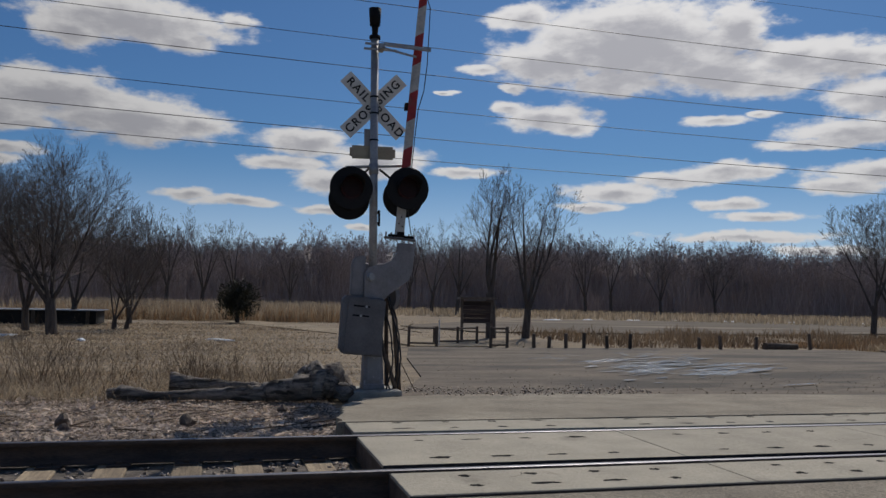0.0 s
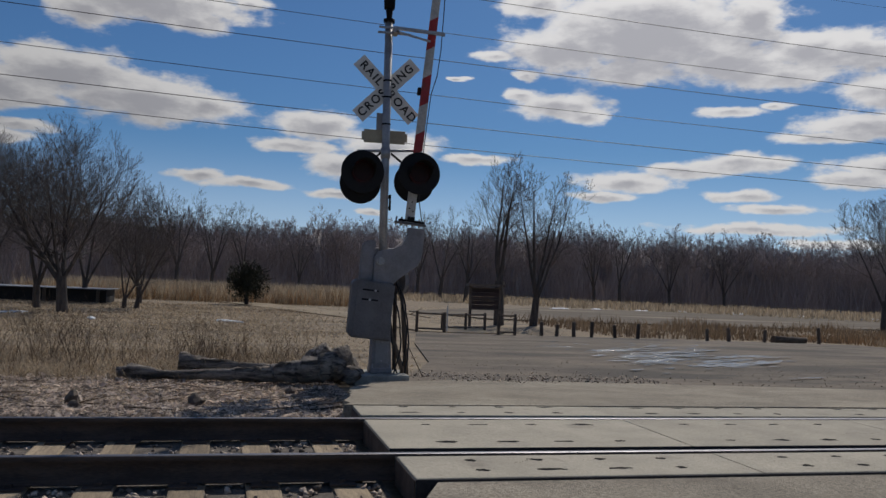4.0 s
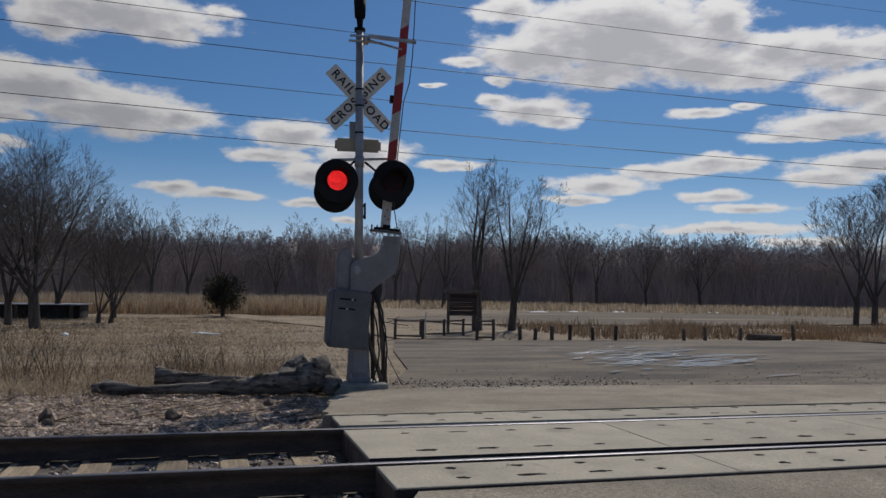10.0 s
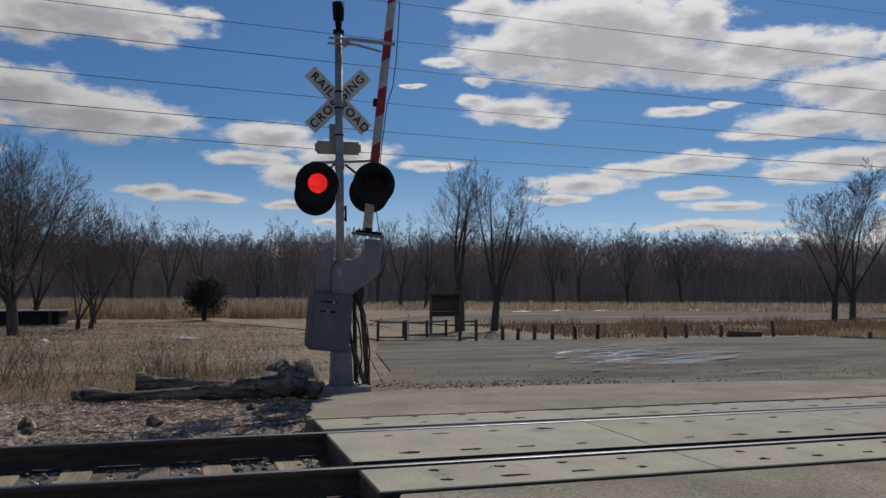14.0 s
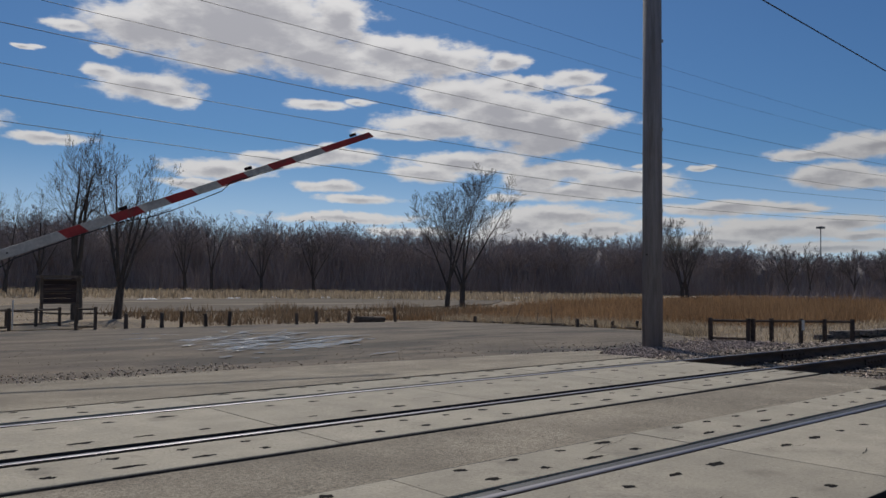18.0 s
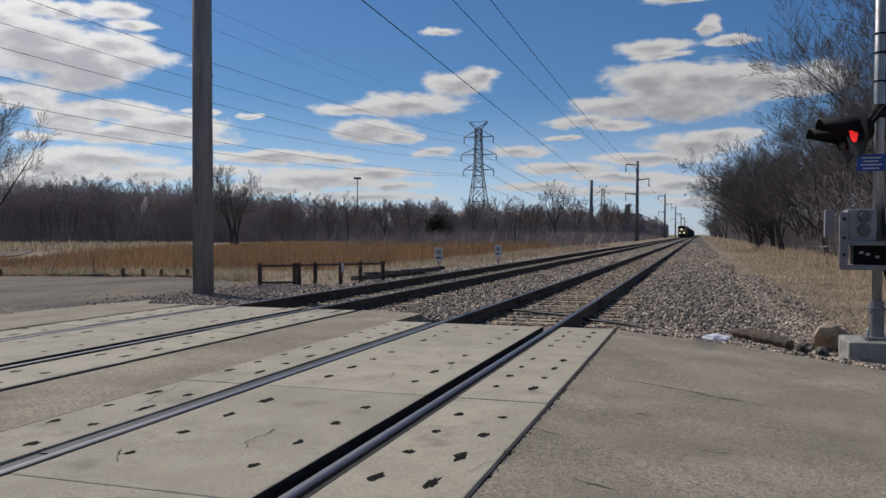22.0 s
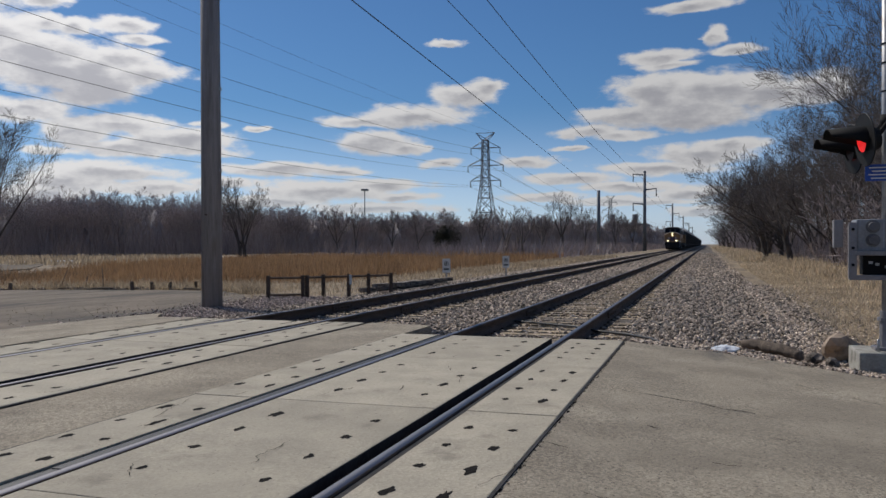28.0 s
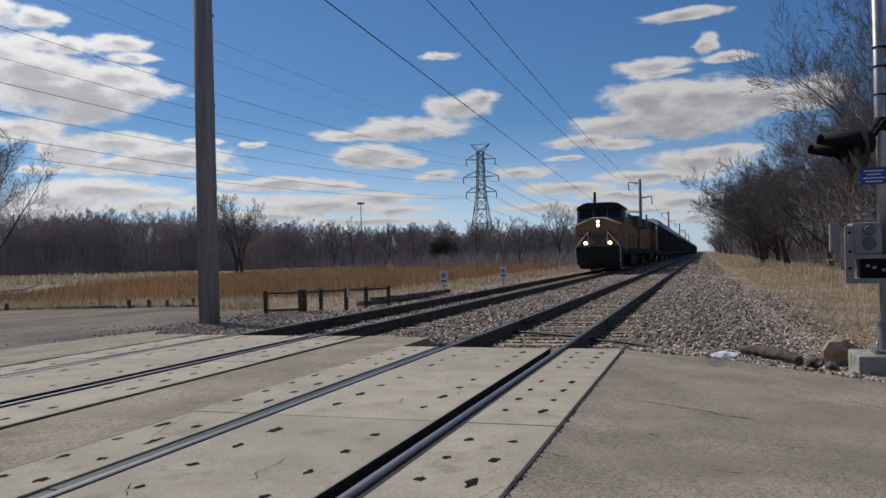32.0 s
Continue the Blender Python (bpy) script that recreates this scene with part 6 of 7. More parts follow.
def gate_arm(name, parent, m, label, wide=1.0):
    """The swinging part of a gate: arm along +x, weights along -x, turning about y at the origin."""
    g = new(name)
    g.parent = parent
    g.matrix_local = m
    g["label"] = label
    z = -0.37
    for k, (a, b) in enumerate(zip(ARM_STRIPES, ARM_STRIPES[1:])):
        h0, h1 = 0.071 - 0.0024 * a, 0.071 - 0.0024 * b
        sl = -0.045
        bm = bmesh.new()
        prism(bm, [(a - sl, z - h0), (b - sl, z - h1), (b + sl, z + h1), (a + sl, z + h0)], -0.016, 0.016)
        part("stripe", bm, M["arm_white"] if k % 2 == 0 else M["arm_red"], g, "white stripe" if k % 2 == 0 else "red stripe")
    boxed("arm_socket", M["arm_white"], g, 0.60, 0.98, -0.03, 0.03, z - 0.062, z + 0.062, bevel=0.008)
    for x, dz in ((0.80, -0.03), (0.84, 0.03), (0.94, 0.0)):
        tubed("socket_bolt", M["hood"], g, (x, -0.036, z + dz), (x, -0.028, z + dz), 0.012, n=6)
    for x in (2.62, 4.78, 7.0):
        bm = bmesh.new()
        box(bm, x - 0.06, x + 0.06, -0.03, 0.03, z + 0.066, z + 0.12, bevel=0.012)
        part("arm_lamp", bm, M["lens"], g, "small red lamp on the arm")
    pts = [(0.6, z - 0.2), (1.0, z - 0.10), (1.8, z - 0.08), (2.6, z - 0.09), (2.9, z - 0.15), (3.3, z - 0.16), (3.8, z - 0.14), (4.2, z - 0.12), (4.4, z - 0.03), (5.4, z - 0.07)]
    hose("arm_cable", M["wire"], g, [(x, -0.02, zz) for x, zz in pts], 0.008, 6)
    # bracket that carries the arm
    bm = bmesh.new()
    prism(bm, [(0.55, -0.35), (0.42, -0.36), (0.28, -0.29), (0.21, -0.17), (0.14, 0.05), (0.04, 0.10), (-0.30, 0.07), (-0.34, -0.22), (-0.23, -0.30), (-0.13, -0.42), (0.0, -0.57), (0.12, -0.61), (0.21, -0.62), (0.56, -0.61)], -0.06, 0.02)
    bmesh.ops.bevel(bm, geom=list(bm.edges), offset=0.008, segments=1, affect="EDGES")
    es = [e for e in bm.edges]
    part("arm_bracket", bm, M["grey_paint"], g, "grey cranked steel bracket")
    boxed("flange", M["dark_grey"], g, 0.60, 0.63, -0.07, 0.07, z - 0.25, z + 0.22, bevel=0.006, label="wide bolted steel flange")
    boxed("flange", M["hood"], g, 0.64, 0.67, -0.06, 0.06, z - 0.22, z + 0.16, bevel=0.006)
    boxed("shear_bracket", M["hood"], g, 0.67, 0.72, -0.045, 0.045, z - 0.07, z + 0.04, bevel=0.01)
    for dz in (-0.23, -0.15, -0.06, 0.03, 0.12, 0.2):
        tubed("flange_bolt", M["steel"], g, (0.57, 0.0, z + dz), (0.70, 0.0, z + dz), 0.014, n=8)
    tubed("pivot_cap", M["steel"], g, (0, -0.1, 0), (0, 0.02, 0), 0.06, 0.07, 16)
    # counterweight
    bm = bmesh.new()
    prism(bm, [(-1.15, -0.28), (-1.15, 0.30), (-1.08, 0.36), (-0.36, 0.38), (-0.30, 0.33), (-0.30, -0.22)], -0.12, 0.10)
    bmesh.ops.bevel(bm, geom=list(bm.edges), offset=0.012, segments=1, affect="EDGES")
    part("counterweight", bm, M["dark_grey"], g, "grey steel counterweight plates")
    boxed("weight_plate", M["dark_grey"], g, -1.12, -0.33, -0.14, -0.12, -0.25, 0.30, bevel=0.006)
    for x in (-0.44, -0.58):
        boxed("slot", M["hood"], g, x - 0.012, x + 0.012, -0.1425, -0.139, -0.02, 0.22)
    bm = bmesh.new()
    prism(bm, [(-0.30, 0.07), (-0.30, 0.27), (0.18, 0.29), (0.27, 0.25), (0.30, 0.18), (0.30, 0.09)], -0.02, 0.12)
    bmesh.ops.bevel(bm, geom=list(bm.edges), offset=0.02, segments=2, affect="EDGES")
    part("weight_housing", bm, M["grey_paint"], g, "rounded grey housing above the weights")
    for x, zz in ((-0.44, 0.03), (-0.58, 0.10)):
        tubed("weight_bolt", M["steel"], g, (x, -0.165, zz), (x, -0.139, zz), 0.020, n=6)
    return g


signal_far, LAMPS = far_signal()
GATE_PIVOT = (-0.06, -0.12, 1.71)
gate = gate_arm("gate_arm", signal_far, pose(*GATE_PIVOT, 0, -84.5, 0), "striped red and white gate arm with grey counterweight")


def near_signal():
    s = thing("crossing_signal", pose(0.7, -3.80, -0.36), "galvanised crossing signal mast with a lowered gate beside the road", "crossing signal", "crossing signals")
    boxed("footing", M["footing"], s, -0.36, 0.42, -0.45, 0.36, -0.3, 0.27, bevel=0.03, label="concrete footing block")
    bm = bmesh.new()
    box(bm, -0.15, 0.15, -0.15, 0.15, 0.27, 0.31, bevel=0.01)
    tube(bm, (0, 0, 0.30), (0, 0, 0.74), 0.085, 0.08, 16)
    tube(bm, (0, 0, 0.62), (0, 0, 0.66), 0.11, n=16)
    part("junction_base", bm, M["grey_paint"], s, "grey cast junction base")
    for y in (-0.13, 0.13):
        tubed("anchor_bolt", M["steel"], s, (-0.2, y, 0.25), (-0.2, y, 0.42), 0.014, n=8)
    tubed("pole", M["steel"], s, (0, 0, 0.64), (0, 0, 5.3), 0.058, 0.056, 20, label="galvanised steel mast")
    for z in (3.05, 3.38, 3.72, 3.95):
        tubed("band", M["hood"], s, (0, 0, z - 0.01), (0, 0, z + 0.01), 0.064, n=18)
        tubed("band_bolt", M["hood"], s, (-0.02, -0.06, z), (-0.02, -0.13, z), 0.02, n=8)
    tubed("crossarm", M["hood"], s, (-0.42, 0.0, 3.02), (0.42, 0.0, 3.02), 0.026, n=10)
    tubed("crossarm_clamp", M["hood"], s, (0, 0, 2.94), (0, 0, 3.1), 0.076, n=16)
    lenses = []
    for x, y, z in ((-0.31, 0.31, 2.77), (0.40, 0.33, 2.74)):
        unit, lens = flasher(s, 0, 0, 0, 1, "hooded flashing light facing across the tracks", visor=0.40)
        unit.matrix_local = pose(x, y, z, 0, 0, 191) @ pose(0, 0, 0, 5)
        lenses.append(lens)
        tubed("lamp_bracket", M["hood"], s, (x, y - 0.12, z), (x * 0.8, 0.0, 3.02), 0.03, n=10)
    plate = boxed("notice_plate", M["blue"], s, -0.075, -0.069, -0.06, 0.25, 2.30, 2.50, bevel=0.001, label="blue enamel notice plate")
    for k, w in enumerate((0.11, 0.08, 0.12, 0.09)):
        boxed("text_bar", M["white"], plate, -0.0785, -0.0755, 0.095 - w, 0.095 + w, 2.46 - 0.042 * k - 0.007, 2.46 - 0.042 * k + 0.007)
    mach = boxed("gate_machine", M["mid_grey"], s, -0.28, 0.10, 0.06, 0.38, 1.44, 1.84, bevel=0.03, label="grey gate machine with round caps")
    for z in (1.75, 1.59):
        tubed("cap", M["dark_grey"], mach, (-0.335, 0.20, z), (-0.27, 0.20, z), 0.05, 0.06, 20)
        tubed("cap_ring", M["dark_grey"], mach, (-0.295, 0.20, z), (-0.275, 0.20, z), 0.078, n=20)
    boxed("machine_back", M["dark_grey"], s, -0.16, 0.12, -0.62, -0.06, 1.46, 1.86, bevel=0.02)
    boxed("side_box", M["grey_paint"], s, -0.12, 0.0, 0.49, 0.60, 1.50, 1.84, bevel=0.015)
    bm = bmesh.new()
    prism(bm, [(-0.36, 1.12), (-0.28, 1.12), (-0.28, 1.74), (-0.30, 1.80), (-0.36, 1.80)], 0.38, 0.47)
    bmesh.ops.bevel(bm, geom=list(bm.edges), offset=0.012, segments=2, affect="EDGES")
    part("weight_arm", bm, M["grey_paint"], s, "grey swinging weight arm")
    for z in (1.72, 1.5, 1.3):
        tubed("arm_bolt", M["hood"], s, (-0.375, 0.425, z), (-0.355, 0.425, z), 0.018, n=8)
    boxed("cross_bar", M["grey_paint"], s, -0.36, -0.28, -0.06, 0.40, 1.41, 1.46, bevel=0.008)
    boxed("cross_bar", M["grey_paint"], s, -0.36, -0.22, -0.18, 0.42, 1.12, 1.18, bevel=0.008)
    boxed("gear_box", M["hood"], s, -0.24, 0.0, -0.08, 0.30, 1.18, 1.42, bevel=0.01)
    for y in (0.05, 0.15, 0.22):
        boxed("gear_tooth", M["steel"], s, -0.27, -0.235, y - 0.02, y + 0.02, 1.26 + 0.3 * (y - 0.05), 1.29 + 0.3 * (y - 0.05))
    boxed("arm_mount", M["grey_paint"], s, -0.45, -0.2, -0.62, -0.02, 1.44, 1.50, bevel=0.01)
    for k, (a, b) in enumerate(((0.1, 0.55), (0.55, 1.0), (1.0, 1.5), (1.5, 2.1), (2.1, 2.7))):
        boxed("stripe", M["arm_white"] if k % 2 == 0 else M["arm_red"], s, -0.52 - b, -0.52 - a, -0.60, -0.565, 1.26, 1.40, label="white stripe" if k % 2 == 0 else "red stripe")
    boxed("arm_plate", M["arm_white"], s, -0.46, -0.40, -0.22, -0.02, 1.26, 1.42, bevel=0.006)
    boxed("arm_plate", M["arm_red"], s, -0.46, -0.40, -0.40, -0.225, 1.26, 1.42, bevel=0.006)
    hose("cable", M["wire"], s, [(-0.2, -0.05, 1.12), (-0.22, -0.08, 1.0), (-0.22, -0.14, 0.86), (-0.2, -0.2, 0.72), (-0.18, -0.23, 0.55), (-0.16, -0.24, 0.4)], 0.03, 10, "thick black cable")
    return s, lenses


signal_near, NEAR_LENS = near_signal()


# ---- poles, wires, towers ----
def wood_pole():
    p = thing("wooden_pole", pose(6.25, 9.28, -0.3), "tall weathered grey wooden utility pole", "utility pole")
    bm = bmesh.new()
    tube(bm, (0, 0, -0.4), (-0.05, 0, 9.9), 0.24, 0.21, 24)
    part("shaft", bm, M["pole_wood"], p, smooth=True)
    for z in (3.2, 5.1, 7.2):
        boxed("tag", M["steel"], p, -0.05, 0.05, -0.245, -0.235, z, z + 0.07)
    tubed("bolt", M["rail"], p, (-0.3, -0.02, 2.2), (0.3, -0.02, 2.2), 0.015, n=8)
    return p


wood_pole()


def sagging(name, a, b, sag, r, label, steps=28):
    """A wire between two points with a drop in the middle."""
    a, b = np.array(a, float), np.array(b, float)
    t = np.linspace(0, 1, steps + 1)[:, None]
    p = a + (b - a) * t
    p[:, 2] -= (4 * sag * t * (1 - t))[:, 0]
    side = np.cross(b - a, (0, 0, 1))
    side = side / np.linalg.norm(side) * r
    ring = np.array([side, (0, 0, r), -side, (0, 0, -r)])
    k = 4 * np.arange(steps)[:, None, None]
    q = np.array([[j, (j + 1) % 4, (j + 1) % 4 + 4, j + 4] for j in range(4)])
    return tagged(dress(name, pydata(name, (p[:, None] + ring).reshape(-1, 3), (k + q).reshape(-1, 4)), M["wire"]), label, "wire", "overhead wires")


def lattice_tower(at, height, label, turn=0.0):
    k = height / 40.0
    t = thing("lattice_tower", pose(*at, 0, 0, turn), label, "power pylon", "power pylons")
    bm = bmesh.new()

    def half(z):
        return np.interp(z, [0, 24, 38.0], [4.4, 1.35, 1.0]) * k

    def bar(p, q, r=0.10):
        tube(bm, p, q, r * k, n=4, caps=False)

    zs = [0, 7, 13, 18, 22, 25, 28, 31, 34, 36, 38]
    corners = [(-1, -1), (1, -1), (1, 1), (-1, 1)]
    for z0, z1 in zip(zs, zs[1:]):
        a, b = half(z0), half(z1)
        for i, (cx, cy) in enumerate(corners):
            dx, dy = corners[(i + 1) % 4]
            bar((cx * a, cy * a, z0 * k), (cx * b, cy * b, z1 * k), 0.135)
            bar((cx * a, cy * a, z0 * k), (dx * b, dy * b, z1 * k))
            bar((dx * a, dy * a, z0 * k), (cx * b, cy * b, z1 * k))
            bar((cx * b, cy * b, z1 * k), (dx * b, dy * b, z1 * k))
    part("mast", bm, M["lattice"], t)
    for z, w in ((35.4, 5.2), (29.3, 6.3), (24.0, 5.4)):
        for s in (-1, 1):
            bm = bmesh.new()
            h = half(z)
            for o in (-1, 1):
                bar((o * h, s * h, z * k), (0, s * w * k, z * k))
                bar((o * h, s * h, (z + 2.2) * k), (0, s * w * k, z * k))
            part("crossarm", bm, M["lattice"], t)
            tubed("insulator", M["lattice"], t, (0, s * w * k, z * k), (0, s * w * k, (z - 2.2) * k), 0.16 * k, n=6)
    bm = bmesh.new()
    h = half(38.0)
    for s in (-1, 1):
        for o in (-1, 1):
            bar((o * h, s * h, 38.0 * k), (0, s * 3.4 * k, 40.6 * k))
            bar((o * h, -s * h, 38.0 * k), (0, s * 3.4 * k, 40.6 * k))
    bar((0, -3.4 * k, 40.6 * k), (0, 3.4 * k, 40.6 * k))
    part("peak", bm, M["lattice"], t)
    return t


TOWER = (265, 71.5)
lattice_tower((TOWER[0], TOWER[1], -0.6), 40, "grey steel lattice power pylon in the marsh")
lattice_tower((650, 71.5, -1), 40, "distant grey steel lattice power pylon")
lattice_tower((-145, 71.5, 0), 40, "grey steel lattice power pylon")
for z, w in ((32.8, 5.2), (26.7, 6.3), (21.4, 5.4)):
    for s in (-1, 1):
        sagging("power_wire", (TOWER[0], TOWER[1] + s * w, z), (-145, 71.5 + s * w, z), 7.0, 0.03, "long sagging high-voltage wire")
        sagging("power_wire", (TOWER[0], TOWER[1] + s * w, z), (650, 71.5 + s * w, z), 6.5, 0.05, "long sagging high-voltage wire")
for s in (-1, 1):
    sagging("power_wire", (TOWER[0], TOWER[1] + s * 3.4, 40), (-145, 71.5 + s * 3.4, 40), 5.5, 0.018, "thin sagging earth wire")


def line_pole(x, y, h, label):
    p = thing("line_pole", pose(x, y, -0.5), label, "utility pole", "steel line poles")
    tubed("shaft", M["lattice"], p, (0, 0, -0.5), (0, 0, h), 0.42, 0.30, 10)
    for z, s in ((h - 0.9, 1), (h - 4.2, -1), (h - 7.4, 1)):
        bm = bmesh.new()
        tube(bm, (0, 0, z), (0, s * 2.6, z + 0.25), 0.16, 0.11, 6)
        part("arm", bm, M["lattice"], p)
        tubed("insulator", M["lattice"], p, (0, s * 2.5, z + 0.2), (0, s * 2.5, z - 1.5), 0.1, n=6)
    return p


LINE_X = [177, 331, 485, 640, 795]
for x in LINE_X:
    line_pole(x, 11.5, 18.0, "dark steel pole with three stubby arms")
sagging("line_wire", (177, 13.6, 16.0), (6.2, 9.6, 13.1), 1.27, 0.026, "dark overhead line wire")
sagging("line_wire", (177, 9.5, 14.0), (6.2, 9.1, 14.85), 1.58, 0.026, "dark overhead line wire")
for a, b in zip(LINE_X, LINE_X[1:]):
    for y, z in ((14.0, 15.6), (9.0, 12.4), (14.0, 9.2)):
        sagging("line_wire", (a, y, z), (b, y, z), 1.4, 0.03, "dark overhead line wire", 14)
p1 = thing("concrete_column", pose(171, 20.9, -0.6), "plain grey tapering concrete column", "column")
tubed("shaft", M["lattice"], p1, (0, 0, -0.4), (0, 0, 13.6), 0.42, 0.36, 14)
sagging("line_wire", (171, 20.9, 12.6), (6.2, 9.28, 9.5), 0.05, 0.026, "dark overhead line wire")


# ---- small things of the lot and the field ----
def bollards():
    spots = [(0.1, 25.4), (0.67, 25.4), (1.33, 25.43), (2.02, 25.44), (2.89, 25.36), (3.75, 25.3), (6.5, 25.2), (7.4, 25.2), (9.0, 25.35), (11.6, 25.6), (13.7, 22.9), (13.6, 17.4), (14.1, 16.95), (14.1, 16.2), (13.9, 15.0), (13.6, 14.2)]
    r = random.Random(9)
    for k, (x, y) in enumerate(spots):
        h = r.uniform(0.5, 0.72) if x < 13 else r.uniform(0.32, 0.42)
        b = thing("bollard", pose(x, y, float(ground_z(x, y)), r.uniform(-4, 4), r.uniform(-4, 4), r.uniform(0, 90)), "short dark wooden bollard post at the edge of the lot", "bollard", "lot bollards")
        bm = bmesh.new()
        tube(bm, (0, 0, -0.15), (0, 0, h * 0.9), 0.07, 0.066, 10)
        bmesh.ops.bevel(bm, geom=[e for e in bm.edges if abs(e.verts[0].co.z - h * 0.9) < 0.01 and abs(e.verts[1].co.z - h * 0.9) < 0.01], offset=0.015, segments=1, affect="EDGES")
        part("post", bm, M["post_wood"], b)
    l = thing("fallen_log", pose(10.5, 25.9, -0.38, 0, 90, 8), "short dark log lying behind the bollards", "log")
    tubed("trunk", M["post_wood"], l, (0, 0, -0.8), (0, 0, 0.8), 0.16, 0.13, 10)


bollards()


def drift_wood():
    """Sticks and broken boards lying along the edge of the lot."""
    r = random.Random(21)
    for k in range(22):
        y = 14.4 + 9.6 * k / 21 + r.uniform(-0.3, 0.3)
        x = float(np.interp(y, [14, 16, 22.5, 25], [13.7, 14.2, 14.0, 13.3])) + r.uniform(-0.1, 0.35)
        size, rad = r.uniform(0.25, 0.7), r.uniform(0.03, 0.075)
        d = thing("drift_wood", pose(x, y, float(ground_z(x, y)) + rad * 0.8, r.uniform(-6, 6), 0, 90 + r.uniform(-35, 35)), "dark broken branch lying at the edge of the lot", "branch", "branches by the lot")
        bm, last = bmesh.new(), None
        for i in range(5):
            q = Vector((size * (i / 2 - 1), r.uniform(-0.05, 0.05), r.uniform(-0.02, 0.03)))
            if last:
                tube(bm, last, q, rad * (1 - 0.12 * i), rad * (1 - 0.12 * (i + 1)), 7)
            last = q
        part("stick", bm, M["log"] if k % 3 == 0 else M["post_wood"], d)
    for x, y, h, tilt in ((14.3, 21.2, 0.8, 22), (14.3, 19.2, 0.85, -4), (14.4, 20.1, 0.5, 8)):
        d = thing("dead_stem", pose(x, y, float(ground_z(x, y)), tilt, 0, 20), "dark dead stem standing in the reeds", "stem", "branches by the lot")
        tubed("stick", M["post_wood"], d, (0, 0, -0.1), (0, 0, h), 0.025, 0.012, 7)


drift_wood()


def rail_fence(name, points, height, label, low=True, mat="post_wood"):
    """Posts joined by a top rail and a low rail."""
    x0, y0 = points[0]
    f = thing(name, pose(x0, y0, float(ground_z(x0, y0)) + 0.02), label, "fence")
    for x, y in points:
        boxed("post", M[mat], f, x - x0 - 0.045, x - x0 + 0.045, y - y0 - 0.045, y - y0 + 0.045, -0.2, height + 0.03, bevel=0.012)
    for (xa, ya), (xb, yb) in zip(points, points[1:]):
        for z in (height - 0.04, 0.12) if low else (height - 0.04,):
            bm = bmesh.new()
            tube(bm, (xa - x0, ya - y0, z), (xb - x0, yb - y0, z), 0.032, n=6)
            part("rail", bm, M[mat], f)
    return f


rail_fence("gate_fence", [(-4.2, 26.25), (-3.27, 26.0)], 0.68, "dark wooden barrier frame by the footpath")
rail_fence("gate_fence", [(-3.0, 27.4), (-2.0, 27.8), (-1.07, 28.4)], 0.62, "dark wooden barrier frame by the footpath")
rail_fence("gate_fence", [(-1.55, 25.2), (-0.94, 25.25)], 0.72, "dark wooden posts by the notice board")
rail_fence("pipe_gate", [(9.38, 9.6), (9.85, 8.8)], 0.62, "dark rusty barrier frame beside the tracks", mat="rail")
g = rail_fence("pipe_gate", [(9.95, 8.72), (10.5, 8.5), (11.1, 8.0), (11.6, 7.6), (12.2, 7.14)], 0.62, "dark rusty pipe gate beside the tracks", low=False, mat="rail")
boxed("gate_tag", M["white"], g, 1.02, 1.12, -0.83, -0.80, 0.36, 0.62)


def notice_board():
    k = thing("notice_board", pose(-0.6, 30.0, -0.5), "dark wooden notice board with a small roof", "notice board")
    for x in (-0.62, 0.62):
        boxed("post", M["post_wood"], k, x - 0.05, x + 0.05, -0.05, 0.05, -0.2, 1.75, bevel=0.008)
    for j in range(5):
        boxed("plank", M["board_brown"], k, -0.6, 0.6, -0.03, 0.03, 0.80 + 0.165 * j, 0.958 + 0.165 * j, bevel=0.006)
    for z in (0.78, 1.2, 1.63):
        boxed("batten", M["post_wood"], k, -0.66, 0.66, -0.06, -0.03, z - 0.025, z + 0.025)
    bm = bmesh.new()
    prism(bm, [(-0.78, 1.70), (0.78, 1.70), (0.74, 1.80), (-0.74, 1.80)], -0.22, 0.22)
    part("roof", bm, M["post_wood"], k)


notice_board()
sm = thing("marker_sign", pose(-3.1, 26.3, -0.47), "small white marker post", "sign")
boxed("post", M["white"], sm, -0.02, 0.02, -0.02, 0.02, -0.1, 0.95)


def track_sign(x, y, h, label):
    s = thing("track_sign", pose(x, y, float(ground_z(x, y)), 0, 0, 4), label, "sign", "track signs")
    boxed("post", M["steel"], s, -0.025, 0.025, -0.025, 0.025, -0.2, h)
    plate = boxed("plate", M["white"], s, -0.035, -0.028, -0.15, 0.15, h - 0.52, h, bevel=0.002)
    bm = bmesh.new()
    bmesh.ops.create_circle(bm, cap_ends=True, segments=24, radius=0.09, matrix=pose(-0.038, 0, h - 0.18, 0, -90, 0))
    part("disc", bm, M["letter"], plate)
    bm = bmesh.new()
    bmesh.ops.create_circle(bm, cap_ends=True, segments=24, radius=0.068, matrix=pose(-0.042, 0, h - 0.18, 0, -90, 0))
    part("disc", bm, M["white"], plate)
    bm = bmesh.new()
    bmesh.ops.create_circle(bm, cap_ends=True, segments=4, radius=0.05, matrix=pose(-0.046, 0, h - 0.18, 0, -90, 0))
    part("diamond", bm, M["letter"], plate)
    boxed("text_bar", M["letter"], plate, -0.039, -0.036, -0.1, 0.1, h - 0.42, h - 0.36)
    return s


track_sign(18.6, 7.45, 0.98, "small white sign with a dark disc by the far track")
track_sign(24.6, 6.63, 1.0, "small white sign with a dark disc by the far track")


